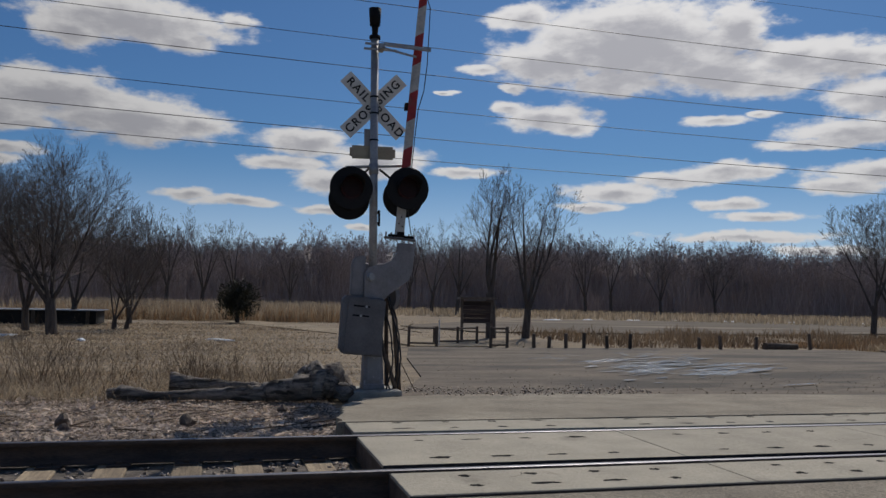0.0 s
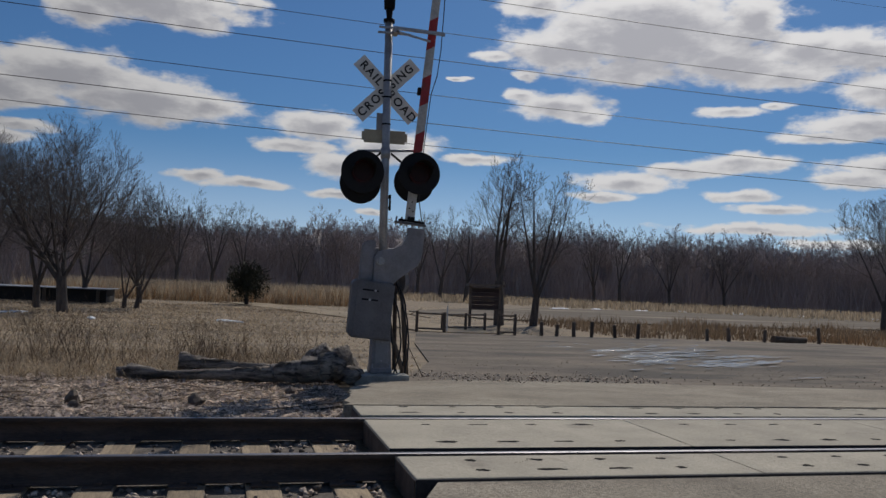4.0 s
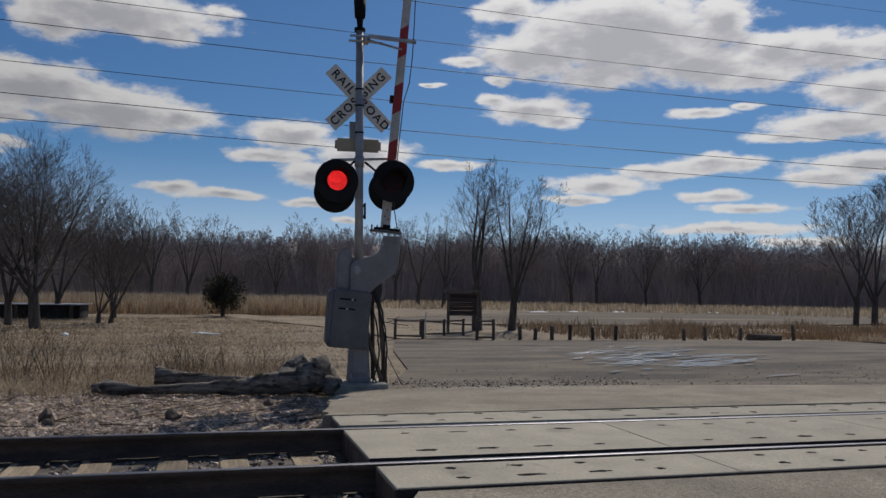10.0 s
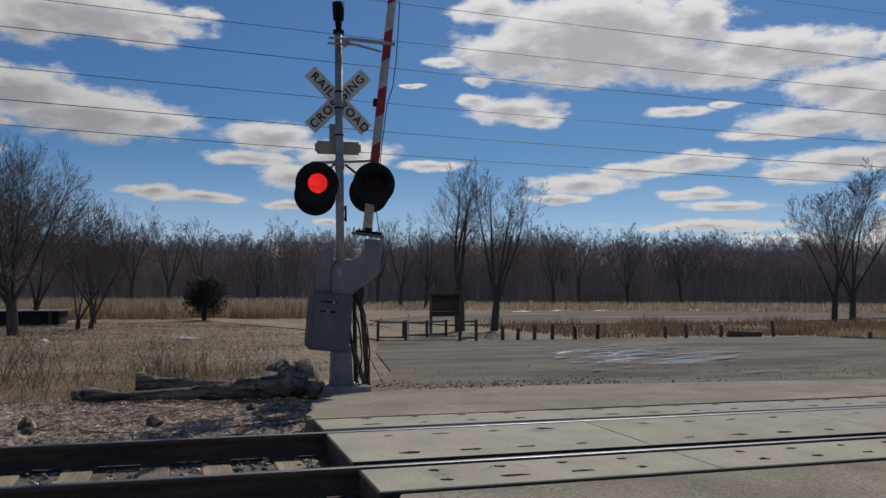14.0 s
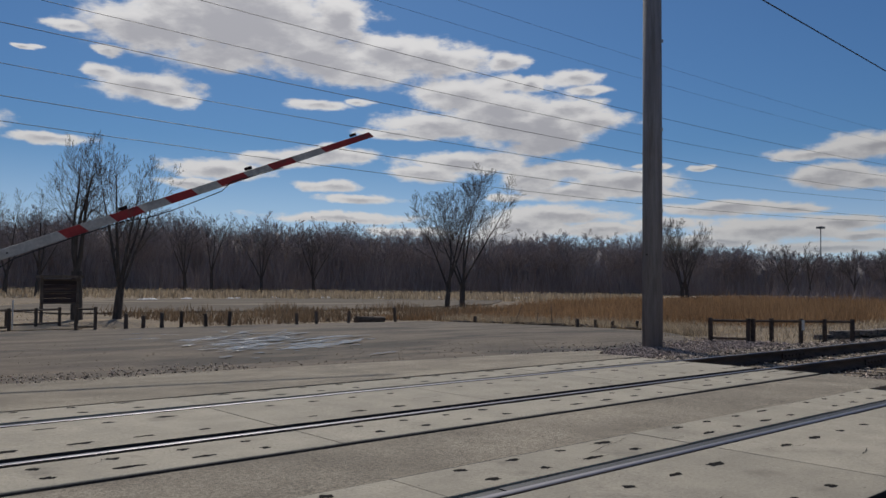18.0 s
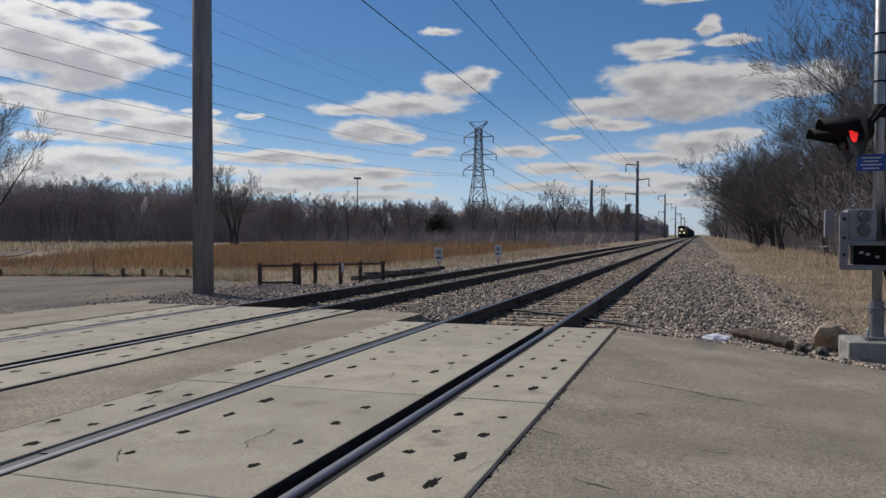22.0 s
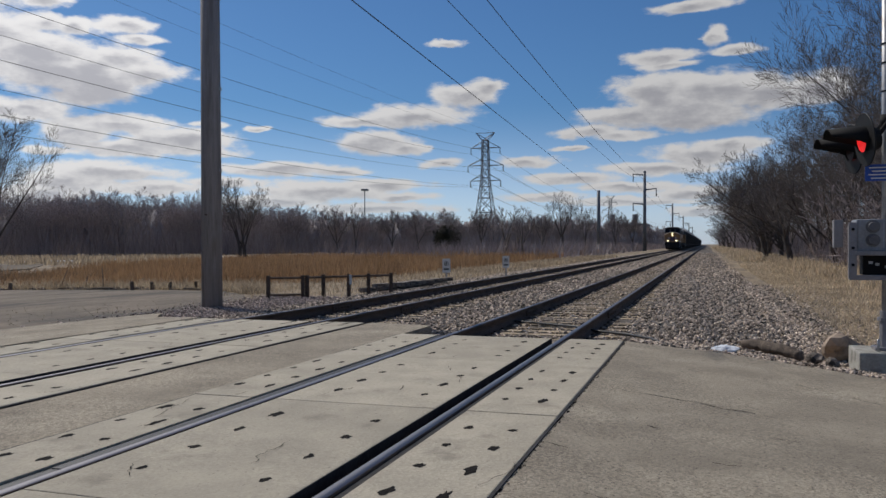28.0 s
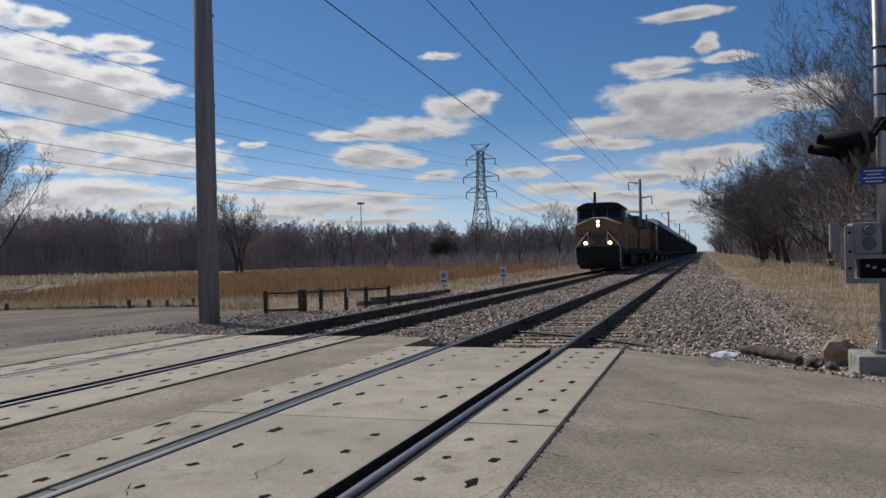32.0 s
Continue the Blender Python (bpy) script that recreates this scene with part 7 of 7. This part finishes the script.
def rotten_logs():
    r = random.Random(4)

    def log(name, pts, radii, label, mat="log"):
        bm = bmesh.new()
        n, rings = 16, []
        # more rings between the given ones, each a little uneven
        f = np.linspace(0, len(pts) - 1, 6 * (len(pts) - 1) + 1)
        pts = [tuple(np.interp(f, range(len(pts)), [q[c] for q in pts])[i] + r.uniform(-0.008, 0.008) for c in range(3)) for i in range(len(f))]
        radii = [v * r.uniform(0.9, 1.1) for v in np.interp(f, range(len(radii)), radii)]
        for i, (p, rad) in enumerate(zip(pts, radii)):
            d = (Vector(pts[min(i + 1, len(pts) - 1)]) - Vector(pts[max(i - 1, 0)])).normalized()
            u = d.cross(Vector((0, 0, 1))).normalized()
            w = u.cross(d)
            rings.append([bm.verts.new(Vector(p) + (u * math.cos(2 * math.pi * k / n) + w * math.sin(2 * math.pi * k / n)) * rad * (1 + 0.22 * noise.noise(Vector((k * 0.9, i * 0.25, rad * 40))) + r.uniform(-0.07, 0.07))) for k in range(n)])
        for a, b in zip(rings, rings[1:]):
            for k in range(n):
                bm.faces.new((a[k], a[(k + 1) % n], b[(k + 1) % n], b[k]))
        bm.faces.new(rings[0][::-1])
        bm.faces.new(rings[-1])
        bmesh.ops.recalc_face_normals(bm, faces=bm.faces)
        return tagged(part(name, bm, M[mat], None, smooth=True), label, "log", "rotting logs")

    log("fallen_log", [(-11.85, 10.3, -0.17), (-11.65, 10.28, -0.16), (-11.25, 10.2, -0.2), (-10.65, 10.1, -0.17), (-10.05, 10.0, -0.15), (-9.75, 9.95, -0.14)], [0.06, 0.105, 0.06, 0.075, 0.10, 0.11], "long bleached fallen log on the shoulder")
    log("fallen_log", [(-9.80, 9.95, -0.13), (-9.55, 9.9, -0.1), (-9.25, 9.85, -0.06), (-9.00, 9.8, 0.0), (-8.85, 9.78, -0.02)], [0.12, 0.15, 0.17, 0.19, 0.13], "thick dark rotten trunk lying by the mast")
    log("fallen_log", [(-11.10, 11.1, -0.1), (-10.75, 11.05, -0.13), (-10.25, 11.0, -0.15), (-9.55, 10.95, -0.18)], [0.13, 0.1, 0.07, 0.05], "grey fallen branch behind the long log")
    log("fallen_log", [(0.60, -2.18, -0.06), (0.36, -2.37, -0.045), (0.12, -2.55, -0.055), (-0.13, -2.76, -0.10)], [0.045, 0.072, 0.068, 0.05], "dark half-buried log beside the road", "post_wood")


rotten_logs()


def track_cable():
    path = [(3.81, 1.68, -0.155), (3.66, 1.26, -0.155), (3.12, 0.33, -0.155), (2.39, -0.15, -0.145), (1.97, -0.62, -0.135), (1.25, -1.0, -0.105), (-0.04, -1.36, -0.055)]
    tagged(hose("track_cable", M["wire"], None, path, 0.022), "black cable lying across the ballast of the near track", "cable")


track_cable()


def boulder(name, at, size, seed, mat, label, category="rock"):
    bm = bmesh.new()
    bmesh.ops.create_icosphere(bm, subdivisions=3 if category == "snow" else 2, radius=1.0)
    for v in bm.verts:
        if category not in ("snow", "stump"):
            # broken flat faces
            for q in range(5):
                face = Vector((math.sin(seed * 1.7 + q * 2.1), math.cos(seed * 0.9 + q * 1.3), math.sin(seed + q * 3.3) * 0.8)).normalized()
                over = v.co.dot(face) - 0.62
                if over > 0:
                    v.co -= face * over * 0.9
        k = 1 + 0.35 * noise.noise(v.co * 1.3 + Vector((seed, 0, 0))) + 0.14 * noise.noise(v.co * 3.6 + Vector((0, seed, 0))) + 0.05 * noise.noise(v.co * 9)
        v.co = Vector((v.co.x * k * size[0], v.co.y * k * size[1], v.co.z * k * size[2]))
    ob = tagged(part(name, bm, mat), label, category)
    ob.matrix_world = pose(*at, 0, 0, seed * 37)
    return ob


boulder("rock", (1.72, -3.44, -0.17), (0.26, 0.28, 0.23), 2, M["rock"], "tan rough boulder beside the footing")
boulder("rock", (0.15, -2.95, -0.16), (0.09, 0.11, 0.08), 5, M["log"], "small grey stone beside the footing")
boulder("rock", (0.0, -3.1, -0.18), (0.10, 0.07, 0.06), 6, M["log"], "small dark stone beside the footing")
boulder("snow_patch", (0.24, -1.94, -0.10), (0.16, 0.16, 0.06), 3, M["snow"], "small patch of old snow by the road", "snow")
for k, (x, y, sx, sy, sz) in enumerate([(-8.9, 10.7, 0.3, 0.22, 0.22), (-8.6, 10.95, 0.22, 0.2, 0.17), (-9.1, 11.0, 0.2, 0.2, 0.26), (-8.65, 10.3, 0.2, 0.16, 0.12), (-8.95, 10.25, 0.16, 0.2, 0.12), (-9.3, 10.6, 0.15, 0.15, 0.1), (-9.0, 10.55, 0.22, 0.2, 0.34), (-8.75, 10.75, 0.2, 0.18, 0.3), (-9.25, 10.35, 0.2, 0.14, 0.2), (-8.7, 9.95, 0.16, 0.13, 0.1)]):
    boulder("broken_stump", (x, y, -0.2 + sz * 0.4), (sx, sy, sz), 11 + k, M["log"], "dark rotten stump and broken wood by the mast", "stump")
for k, (x, y, sz) in enumerate([(-10.7, 7.9, 0.10), (-12.0, 8.0, 0.09), (-11.9, 7.5, 0.07), (-9.6, 8.9, 0.06), (-13.2, 8.4, 0.08)]):
    boulder("clod", (x, y, -0.24 + 0.3 * sz), (sz * 1.3, sz, sz), 61 + k, M["post_wood"], "dark lump of rotten wood on the shoulder", "wood lump")
for k, (x, y, sx, sy) in enumerate([(-18.5, 31.5, 1.3, 0.25), (-15.2, 29.0, 0.9, 0.12), (-10.6, 29.5, 0.8, 0.12), (19, 70, 2.0, 0.6), (24, 73, 1.2, 0.5), (29.5, 74, 2.8, 0.7), (35, 76, 1.6, 0.5), (41, 75, 2.6, 0.7), (48, 74, 2.0, 0.6), (55, 72, 4, 0.8), (62, 71, 3, 0.7), (68, 70, 4, 0.7), (76, 70, 3, 0.6)]):
    boulder("snow_patch", (x, y, float(ground_z(x, y)) + 0.01), (sx * (0.8 if y < 50 else 0.5), sy, 0.06 if y < 50 else 0.10), 31 + k, M["snow"], "thin streak of old snow in the field", "snow")


def puddles():
    """One broad shallow puddle and many thin films of water round it."""
    r = random.Random(6)
    bm = bmesh.new()

    def film(cx, cy, a, b, turn, k, fray):
        vs, n = [], 40 if a > 0.8 else 18
        for q in range(n):
            t = 2 * math.pi * q / n
            k2 = 1 + fray * noise.noise(Vector((math.cos(t) * 2.2 + k * 3, math.sin(t) * 2.2, 0))) + 0.35 * fray * noise.noise(Vector((math.cos(t) * 7 + k, math.sin(t) * 7, 3)))
            x, y = a * k2 * math.cos(t), b * k2 * math.sin(t)
            c, s = math.cos(radians(turn)), math.sin(radians(turn))
            px, py = cx + x * c - y * s, cy + x * s + y * c
            vs.append(bm.verts.new((px, py, lot_z(px, py) + 0.004 + 0.0002 * k)))
        bm.faces.new(vs)

    for k, (x, y, a, b) in enumerate(((0.45, 14.7, 1.25, 0.40), (-0.55, 15.7, 0.9, 0.34), (1.1, 15.8, 1.2, 0.26), (2.2, 15.7, 0.9, 0.20), (0.8, 20.9, 2.4, 0.55), (1.6, 18.4, 1.7, 0.34), (-0.2, 18.9, 1.3, 0.30), (2.9, 21.6, 1.9, 0.42), (0.3, 17.0, 1.5, 0.28), (2.6, 17.4, 1.3, 0.22))):
        film(x, y, a, b, 24 + 3 * (k % 4), k + 1, 1.0)
    for k in range(190):
        u, v = r.gauss(0, 1.0), r.gauss(0, 1.0)
        film(0.8 + 1.35 * u + 0.6 * v, 17.8 + 2.2 * v + 0.3 * u, 0.08 + 0.6 * r.random() ** 2, r.uniform(0.02, 0.10), r.uniform(8, 40), 12 + k, 0.8)
    bmesh.ops.recalc_face_normals(bm, faces=bm.faces)
    for f in bm.faces:
        if f.normal.z < 0:
            f.normal_flip()
    tagged(part("puddle", bm, M["water"]), "shallow rippled puddles reflecting the sky on the lot", "puddle", kind="stuff")


puddles()


def low_shed():
    s = thing("low_shed", pose(-25.0, 44.5, -0.74), "long low dark shed with a pale roof edge behind trees", "shed")
    boxed("wall", M["soot"], s, -8.2, 8.0, 0.0, 3.0, -0.2, 0.92)
    boxed("roof", M["mid_grey"], s, -8.4, 8.2, -0.25, 3.2, 0.92, 0.96, bevel=0.01, label="weathered grey roof edge")
    for x in (-7, -4, -1, 2.0, 5.0, 7.6):
        boxed("post", M["post_wood"], s, x - 0.08, x + 0.08, -0.16, -0.02, -0.2, 0.915)


low_shed()


def timber_pile():
    r = random.Random(2)
    for k in range(9):
        x, y = 13.2 + 0.62 * k + r.uniform(-0.3, 0.3), 7.7 + r.uniform(-0.25, 0.25)
        t = thing("old_timber", pose(x, y, -0.24 + 0.10 * (k % 2), r.uniform(-3, 3), 0, r.uniform(-14, 6)), "old grey discarded railway timber", "timber", "timber pile")
        boxed("beam", M["log"], t, -1.1, 1.1, -0.1, 0.1, 0.0, 0.14, bevel=0.015)


timber_pile()


def power_plant():
    p = thing("power_plant", pose(560, 52, -1, 0, 0, 0), "distant dark brick plant with two square stacks", "industrial building")
    boxed("wall", M["brickwork"], p, -15, 15, -16, 10, 0, 16)
    boxed("wall", M["brickwork"], p, -15, 15, 10, 18, 0, 9)
    for y in (-7, 8):
        tubed("chimney", M["brickwork"], p, (0, y, 15), (0, y, 22.5), 1.9, 1.7, 12)
    for k in range(6):
        boxed("window", M["loco_glass"], p, -15.2, -15.02, -14 + 3.8 * k, -12.4 + 3.8 * k, 8, 12)


power_plant()
lt = thing("light_mast", pose(330, 145, 4), "distant thin mast with a lamp ring", "mast")
tubed("shaft", M["lattice"], lt, (0, 0, -2), (0, 0, 22), 0.3, 0.2, 8)
boxed("head", M["lattice"], lt, -1.3, 1.3, -1.3, 1.3, 21.6, 22.4)
for x in (102, 108):
    fr = thing("leaning_frame", pose(x, 24.0 + 0.3 * (x - 102), -0.6, 0, 0, 0), "old leaning wooden pole frame", "frame")
    tubed("leg", M["post_wood"], fr, (0, 1.6, -0.2), (0, 0.5, 3.4), 0.12, 0.1, 8)
    tubed("leg", M["post_wood"], fr, (0, -1.4, -0.2), (0, -0.9, 3.2), 0.12, 0.1, 8)
    tubed("bar", M["post_wood"], fr, (0, 1.1, 1.1), (0, -1.2, 1.1), 0.08, n=8)


# ---- the train: things at their own origin, front at x = 0, running towards -x ----
def wheels(owner, xs, r=0.5):
    for x in xs:
        for s in (-1, 1):
            w = tubed("wheel", M["soot"], owner, (x, s * 0.66, r), (x, s * 0.80, r), r, n=20)


def locomotive():
    t = thing("locomotive", pose(0, 0, 0), "yellow and grey freight locomotive with lit headlights", "locomotive")
    boxed("underframe", M["soot"], t, 1.2, 21.4, -1.45, 1.45, 1.05, 1.45, bevel=0.03)
    bm = bmesh.new()
    prism(bm, [(0.35, 0.18), (0.05, 0.55), (0.1, 1.60), (1.6, 1.60), (1.6, 0.6), (1.0, 0.18)], -1.48, 1.48)
    for v in bm.verts:
        v.co.y *= 0.72 + 0.28 * min(1.0, v.co.z / 0.9)
    part("pilot", bm, M["soot"], t, "black plough pilot")
    boxed("coupler", M["soot"], t, -0.45, 0.2, -0.15, 0.15, 0.75, 1.05, bevel=0.03)
    # nose with a gabled top, cab and windscreens
    bm = bmesh.new()
    front = [(-1.46, 1.62), (1.46, 1.62), (1.46, 3.02), (0.42, 3.46), (-0.42, 3.46), (-1.46, 3.02)]
    back = [(-1.56, 1.40), (1.56, 1.40), (1.56, 3.20), (0.5, 3.62), (-0.5, 3.62), (-1.56, 3.20)]
    a = [bm.verts.new((0.50, y, z)) for y, z in front]
    b = [bm.verts.new((1.90, y, z)) for y, z in back]
    bm.faces.new(a)
    bm.faces.new(b[::-1])
    for i in range(6):
        bm.faces.new((a[i - 1], b[i - 1], b[i], a[i]))
    bmesh.ops.recalc_face_normals(bm, faces=bm.faces)
    bmesh.ops.bevel(bm, geom=list(bm.edges), offset=0.05, segments=2, affect="EDGES")
    part("nose", bm, M["yellow"], t, "broad yellow nose")
    for p, q in zip(front[2:], front[3:]):
        tubed("edge_stripe", M["white"], t, (0.49, *p), (0.49, *q), 0.028, n=6, label="pale stripe along the nose edge")
    boxed("cab", M["yellow"], t, 1.85, 4.6, -1.55, 1.55, 1.35, 3.50, bevel=0.05, label="yellow cab side")
    bm = bmesh.new()
    prism(bm, [(1.75, 3.16), (2.0, 4.22), (4.6, 4.22), (4.6, 3.4)], -1.53, 1.53)
    part("cab_front", bm, M["loco_grey"], t, "dark grey upper cab")
    for y0, y1 in ((-1.36, -0.52), (-0.40, 0.40), (0.52, 1.36)):
        bm = bmesh.new()
        prism(bm, [(1.80, 3.52), (1.945, 4.10), (1.99, 4.10), (1.86, 3.52)], y0, y1)
        part("windscreen", bm, M["loco_glass"], t, "dark cab windscreen")
    for s in (-1, 1):
        boxed("side_window", M["loco_glass"], t, 2.5, 4.1, min(s * 1.535, s * 1.56), max(s * 1.535, s * 1.56), 3.58, 4.06)
    bm = bmesh.new()
    v = [(-1.6, 4.10), (-1.45, 4.30), (-1.15, 4.48), (-0.85, 4.55), (0.85, 4.55), (1.15, 4.48), (1.45, 4.30), (1.6, 4.10)]
    prism(bm, v, -4.8, -1.8)
    bmesh.ops.transform(bm, matrix=pose(0, 0, 0, 0, 0, 90), verts=bm.verts)
    part("cab_roof", bm, M["soot"], t, "dark cab roof")
    boxed("nose_door", M["loco_grey"], t, 0.455, 0.51, -0.34, 0.34, 1.75, 2.62, bevel=0.015, label="dark nose door")
    for y in (-0.62, 0.62):
        boxed("nose_panel", M["emblem"], t, 0.47, 0.505, y - 0.22, y + 0.22, 2.2, 2.62, bevel=0.01)
    for y in (-1.2, 1.2):
        boxed("nose_step", M["soot"], t, 0.05, 0.5, y - 0.25, y + 0.25, 0.5, 0.56)
        boxed("nose_step", M["soot"], t, 0.1, 0.5, y - 0.25, y + 0.25, 0.95, 1.01)
    # lamps
    for z in (3.02, 3.25):
        tubed("headlight", M["head"], t, (0.44, 0, z - 0.02), (0.66, 0, z - 0.02), 0.085, n=16, label="lit headlight")
    boxed("headlight_box", M["loco_grey"], t, 0.47, 0.9, -0.17, 0.17, 2.84, 3.40, bevel=0.03)
    for y in (-0.78, 0.78):
        tubed("ditch_light", M["head"], t, (0.12, y, 1.84), (0.3, y, 1.84), 0.105, n=16, label="lit ditch light")
        boxed("ditch_box", M["soot"], t, 0.22, 0.49, y - 0.15, y + 0.15, 1.66, 2.0, bevel=0.03)
    bm = bmesh.new()
    prism(bm, [(-0.42, 2.45), (0.42, 2.45), (0.40, 2.1), (0, 1.8), (-0.40, 2.1)], 0.0, 0.03)
    bmesh.ops.transform(bm, matrix=pose(0.47, 0, 0, 0, 0, 90), verts=bm.verts)
    part("emblem", bm, M["emblem"], t, "dull dark shield emblem")
    for s in (-1, 1):
        boxed("wing_emblem", M["emblem"], t, 0.47, 0.50, min(s * 0.5, s * 1.25), max(s * 0.5, s * 1.25), 2.28, 2.42)
        bm = bmesh.new()
        for p, q in [((0.14, s * 0.62, 1.6), (0.14, s * 0.62, 2.56)), ((0.14, s * 0.62, 2.56), (0.12, s * 1.40, 1.62)), ((0.1, s * 1.42, 0.5), (0.1, s * 1.42, 1.65))]:
            tube(bm, p, q, 0.025, n=6)
        part("handrail", bm, M["white"], t, "white handrail")
        boxed("hood_side", M["yellow"], t, 4.6, 20.6, min(s * 0.9, s * 1.0), max(s * 0.9, s * 1.0), 1.45, 3.9)
        boxed("walkway", M["soot"], t, 4.6, 21.2, min(s * 1.0, s * 1.52), max(s * 1.0, s * 1.52), 1.36, 1.5)
        for x in (6.5, 8.7, 11, 13.4, 16, 18.4, 20.8):
            tubed("rail_post", M["yellow"], t, (x, s * 1.48, 1.45), (x, s * 1.48, 2.45), 0.022, n=6)
        tubed("side_rail", M["yellow"], t, (4.7, s * 1.48, 2.45), (21, s * 1.48, 2.45), 0.022, n=6)
        boxed("fuel_tank", M["soot"], t, 8.2, 13.4, min(s * 0.3, s * 1.4), max(s * 0.3, s * 1.4), 0.3, 1.05, bevel=0.06)
        boxed("truck_frame", M["soot"], t, 2.2, 6.6, min(s * 0.85, s * 1.05), max(s * 0.85, s * 1.05), 0.35, 0.95, bevel=0.05)
        boxed("truck_frame", M["soot"], t, 15.4, 19.8, min(s * 0.85, s * 1.05), max(s * 0.85, s * 1.05), 0.35, 0.95, bevel=0.05)
    boxed("hood_top", M["loco_grey"], t, 4.6, 20.6, -1.0, 1.0, 3.75, 4.25, bevel=0.1)
    boxed("radiator", M["loco_grey"], t, 15.6, 20.2, -1.45, 1.45, 3.4, 4.2, bevel=0.1)
    boxed("dynamic_brake", M["loco_grey"], t, 5.2, 8.4, -1.2, 1.2, 3.9, 4.3, bevel=0.08)
    tubed("exhaust", M["soot"], t, (11, 0, 4.2), (11, 0, 4.55), 0.3, n=12)
    tubed("antenna", M["soot"], t, (3.2, 0.5, 4.7), (3.2, 0.5, 5.35), 0.09, n=8)
    wheels(t, (2.6, 4.4, 6.2, 15.8, 17.6, 19.4), 0.52)
    return t


def hopper_car():
    t = thing("hopper_car", pose(0, 0, 0), "dark grey covered hopper car with a pale roof", "freight car", "freight cars")
    bm = bmesh.new()
    prism(bm, [(0.6, 2.0), (0.6, 4.38), (15.4, 4.38), (15.4, 2.0), (13.6, 1.15), (12, 0.6), (10.4, 1.2), (9.6, 0.6), (8, 1.2), (6.4, 0.6), (5.6, 1.2), (4, 0.6), (2.4, 1.15)], -1.5, 1.5)
    part("body", bm, M["hopper"], t)
    bm = bmesh.new()
    prism(bm, [(-1.56, 4.30), (-1.46, 4.92), (-0.9, 5.10), (0.9, 5.10), (1.46, 4.92), (1.56, 4.30)], -15.5, -0.5)
    bmesh.ops.transform(bm, matrix=pose(0, 0, 0, 0, 0, 90), verts=bm.verts)
    for v in bm.verts:
        # ends slope inwards to the top
        if v.co.z > 4.5:
            v.co.x += 1.1 if v.co.x < 8 else -1.1
    part("roof", bm, M["roof_grey"], t, "grey roof with sloping ends, coloured pale for skylight")
    boxed("sill", M["soot"], t, 0.1, 15.9, -1.5, 1.5, 0.95, 1.2)
    for k in range(9):
        for s in (-1, 1):
            boxed("rib", M["hopper"], t, 0.9 + 1.77 * k - 0.06, 0.9 + 1.77 * k + 0.06, min(s * 1.5, s * 1.58), max(s * 1.5, s * 1.58), 1.2, 4.25)
    for x in (1.9, 14.1):
        for s in (-1, 1):
            boxed("truck", M["soot"], t, x - 1.2, x + 1.2, min(s * 0.85, s * 1.05), max(s * 0.85, s * 1.05), 0.3, 0.85, bevel=0.05)
    wheels(t, (1.0, 2.8, 13.2, 15.0), 0.45)
    boxed("coupler", M["soot"], t, -0.25, 0.3, -0.12, 0.12, 0.75, 1.0)
    return t


TRACK_MID = (FAR_RAILS[0] + FAR_RAILS[1]) / 2
loco = locomotive()
second_loco = tagged(copy_thing(loco, pose(0, 0, 0)), "yellow and grey freight locomotive coupled behind the first", "locomotive")
cars = [hopper_car()]
for _ in range(33):
    cars.append(copy_thing(cars[0], pose(0, 0, 0)))


# ---- what moves ----
def motions():
    speed, front = 28.2, 42.8
    times = [0, 4, 8, 12, 16, 18, 20, 22, 24, 26, 27, 28, 29, 30, 30.5, 31, 31.4, 31.7, 32]
    for k, car in enumerate([loco] + cars):
        off = 0 if k == 0 else 44.2 + 16.3 * (k - 1)
        walk(car, [(t, pose(front + off + speed * (32 - t), TRACK_MID, 0.0)) for t in times])
    walk(second_loco, [(t, pose(front + 43.6 + speed * (32 - t), TRACK_MID, 0.0, 0, 0, 180)) for t in times])
    swing = [(0, 84.5), (13.6, 84.5), (13.9, 84.0), (14.1, 82), (14.3, 78.8), (14.5, 75.7), (15.0, 67.5), (15.5, 58.5), (16.0, 49.5), (16.5, 40.6), (17.0, 33.2), (17.3, 29.0), (17.6, 25.7), (18.0, 20.6), (18.3, 16), (18.7, 9), (19.2, 2.5), (19.8, 0), (32, 0)]
    walk(gate, [(t, pose(*GATE_PIVOT, 0, -a, 0)) for t, a in swing])

    def flash(lens, lit):
        rows = [(0, pose(0, -0.012, 0, 0, 0, 180))]
        for a, b in lit:
            rows += [(a - 0.1 + k / 30, pose(0, -0.012, 0, 0, 0, 180 - 60 * k)) for k in range(4)]
            rows += [(b + k / 30, pose(0, -0.012, 0, 0, 0, 60 * k)) for k in range(4)]
        rows.append((32, pose(0, -0.012, 0, 0, 0, 180)))
        walk(lens, rows)

    later = [18.3 + 1.2 * k for k in range(11)]
    flash(LAMPS[0][1], [(10.0, 10.5), (12.4, 12.85), (13.6, 14.1), (14.85, 15.3), (16.05, 16.4), (17.1, 17.6)] + [(t, t + 0.5) for t in later])
    flash(LAMPS[1][1], [(9.8, 9.9), (10.6, 11.15), (11.75, 12.25), (15.45, 15.9), (16.5, 17.0), (17.7, 18.2)] + [(t + 0.6, t + 1.1) for t in later])
    steady = [0.9 + 1.2 * k for k in range(8, 26)]
    flash(NEAR_LENS[1], [(t, t + 0.5) for t in steady])
    flash(NEAR_LENS[0], [(t + 0.6, t + 1.1) for t in steady])


motions()
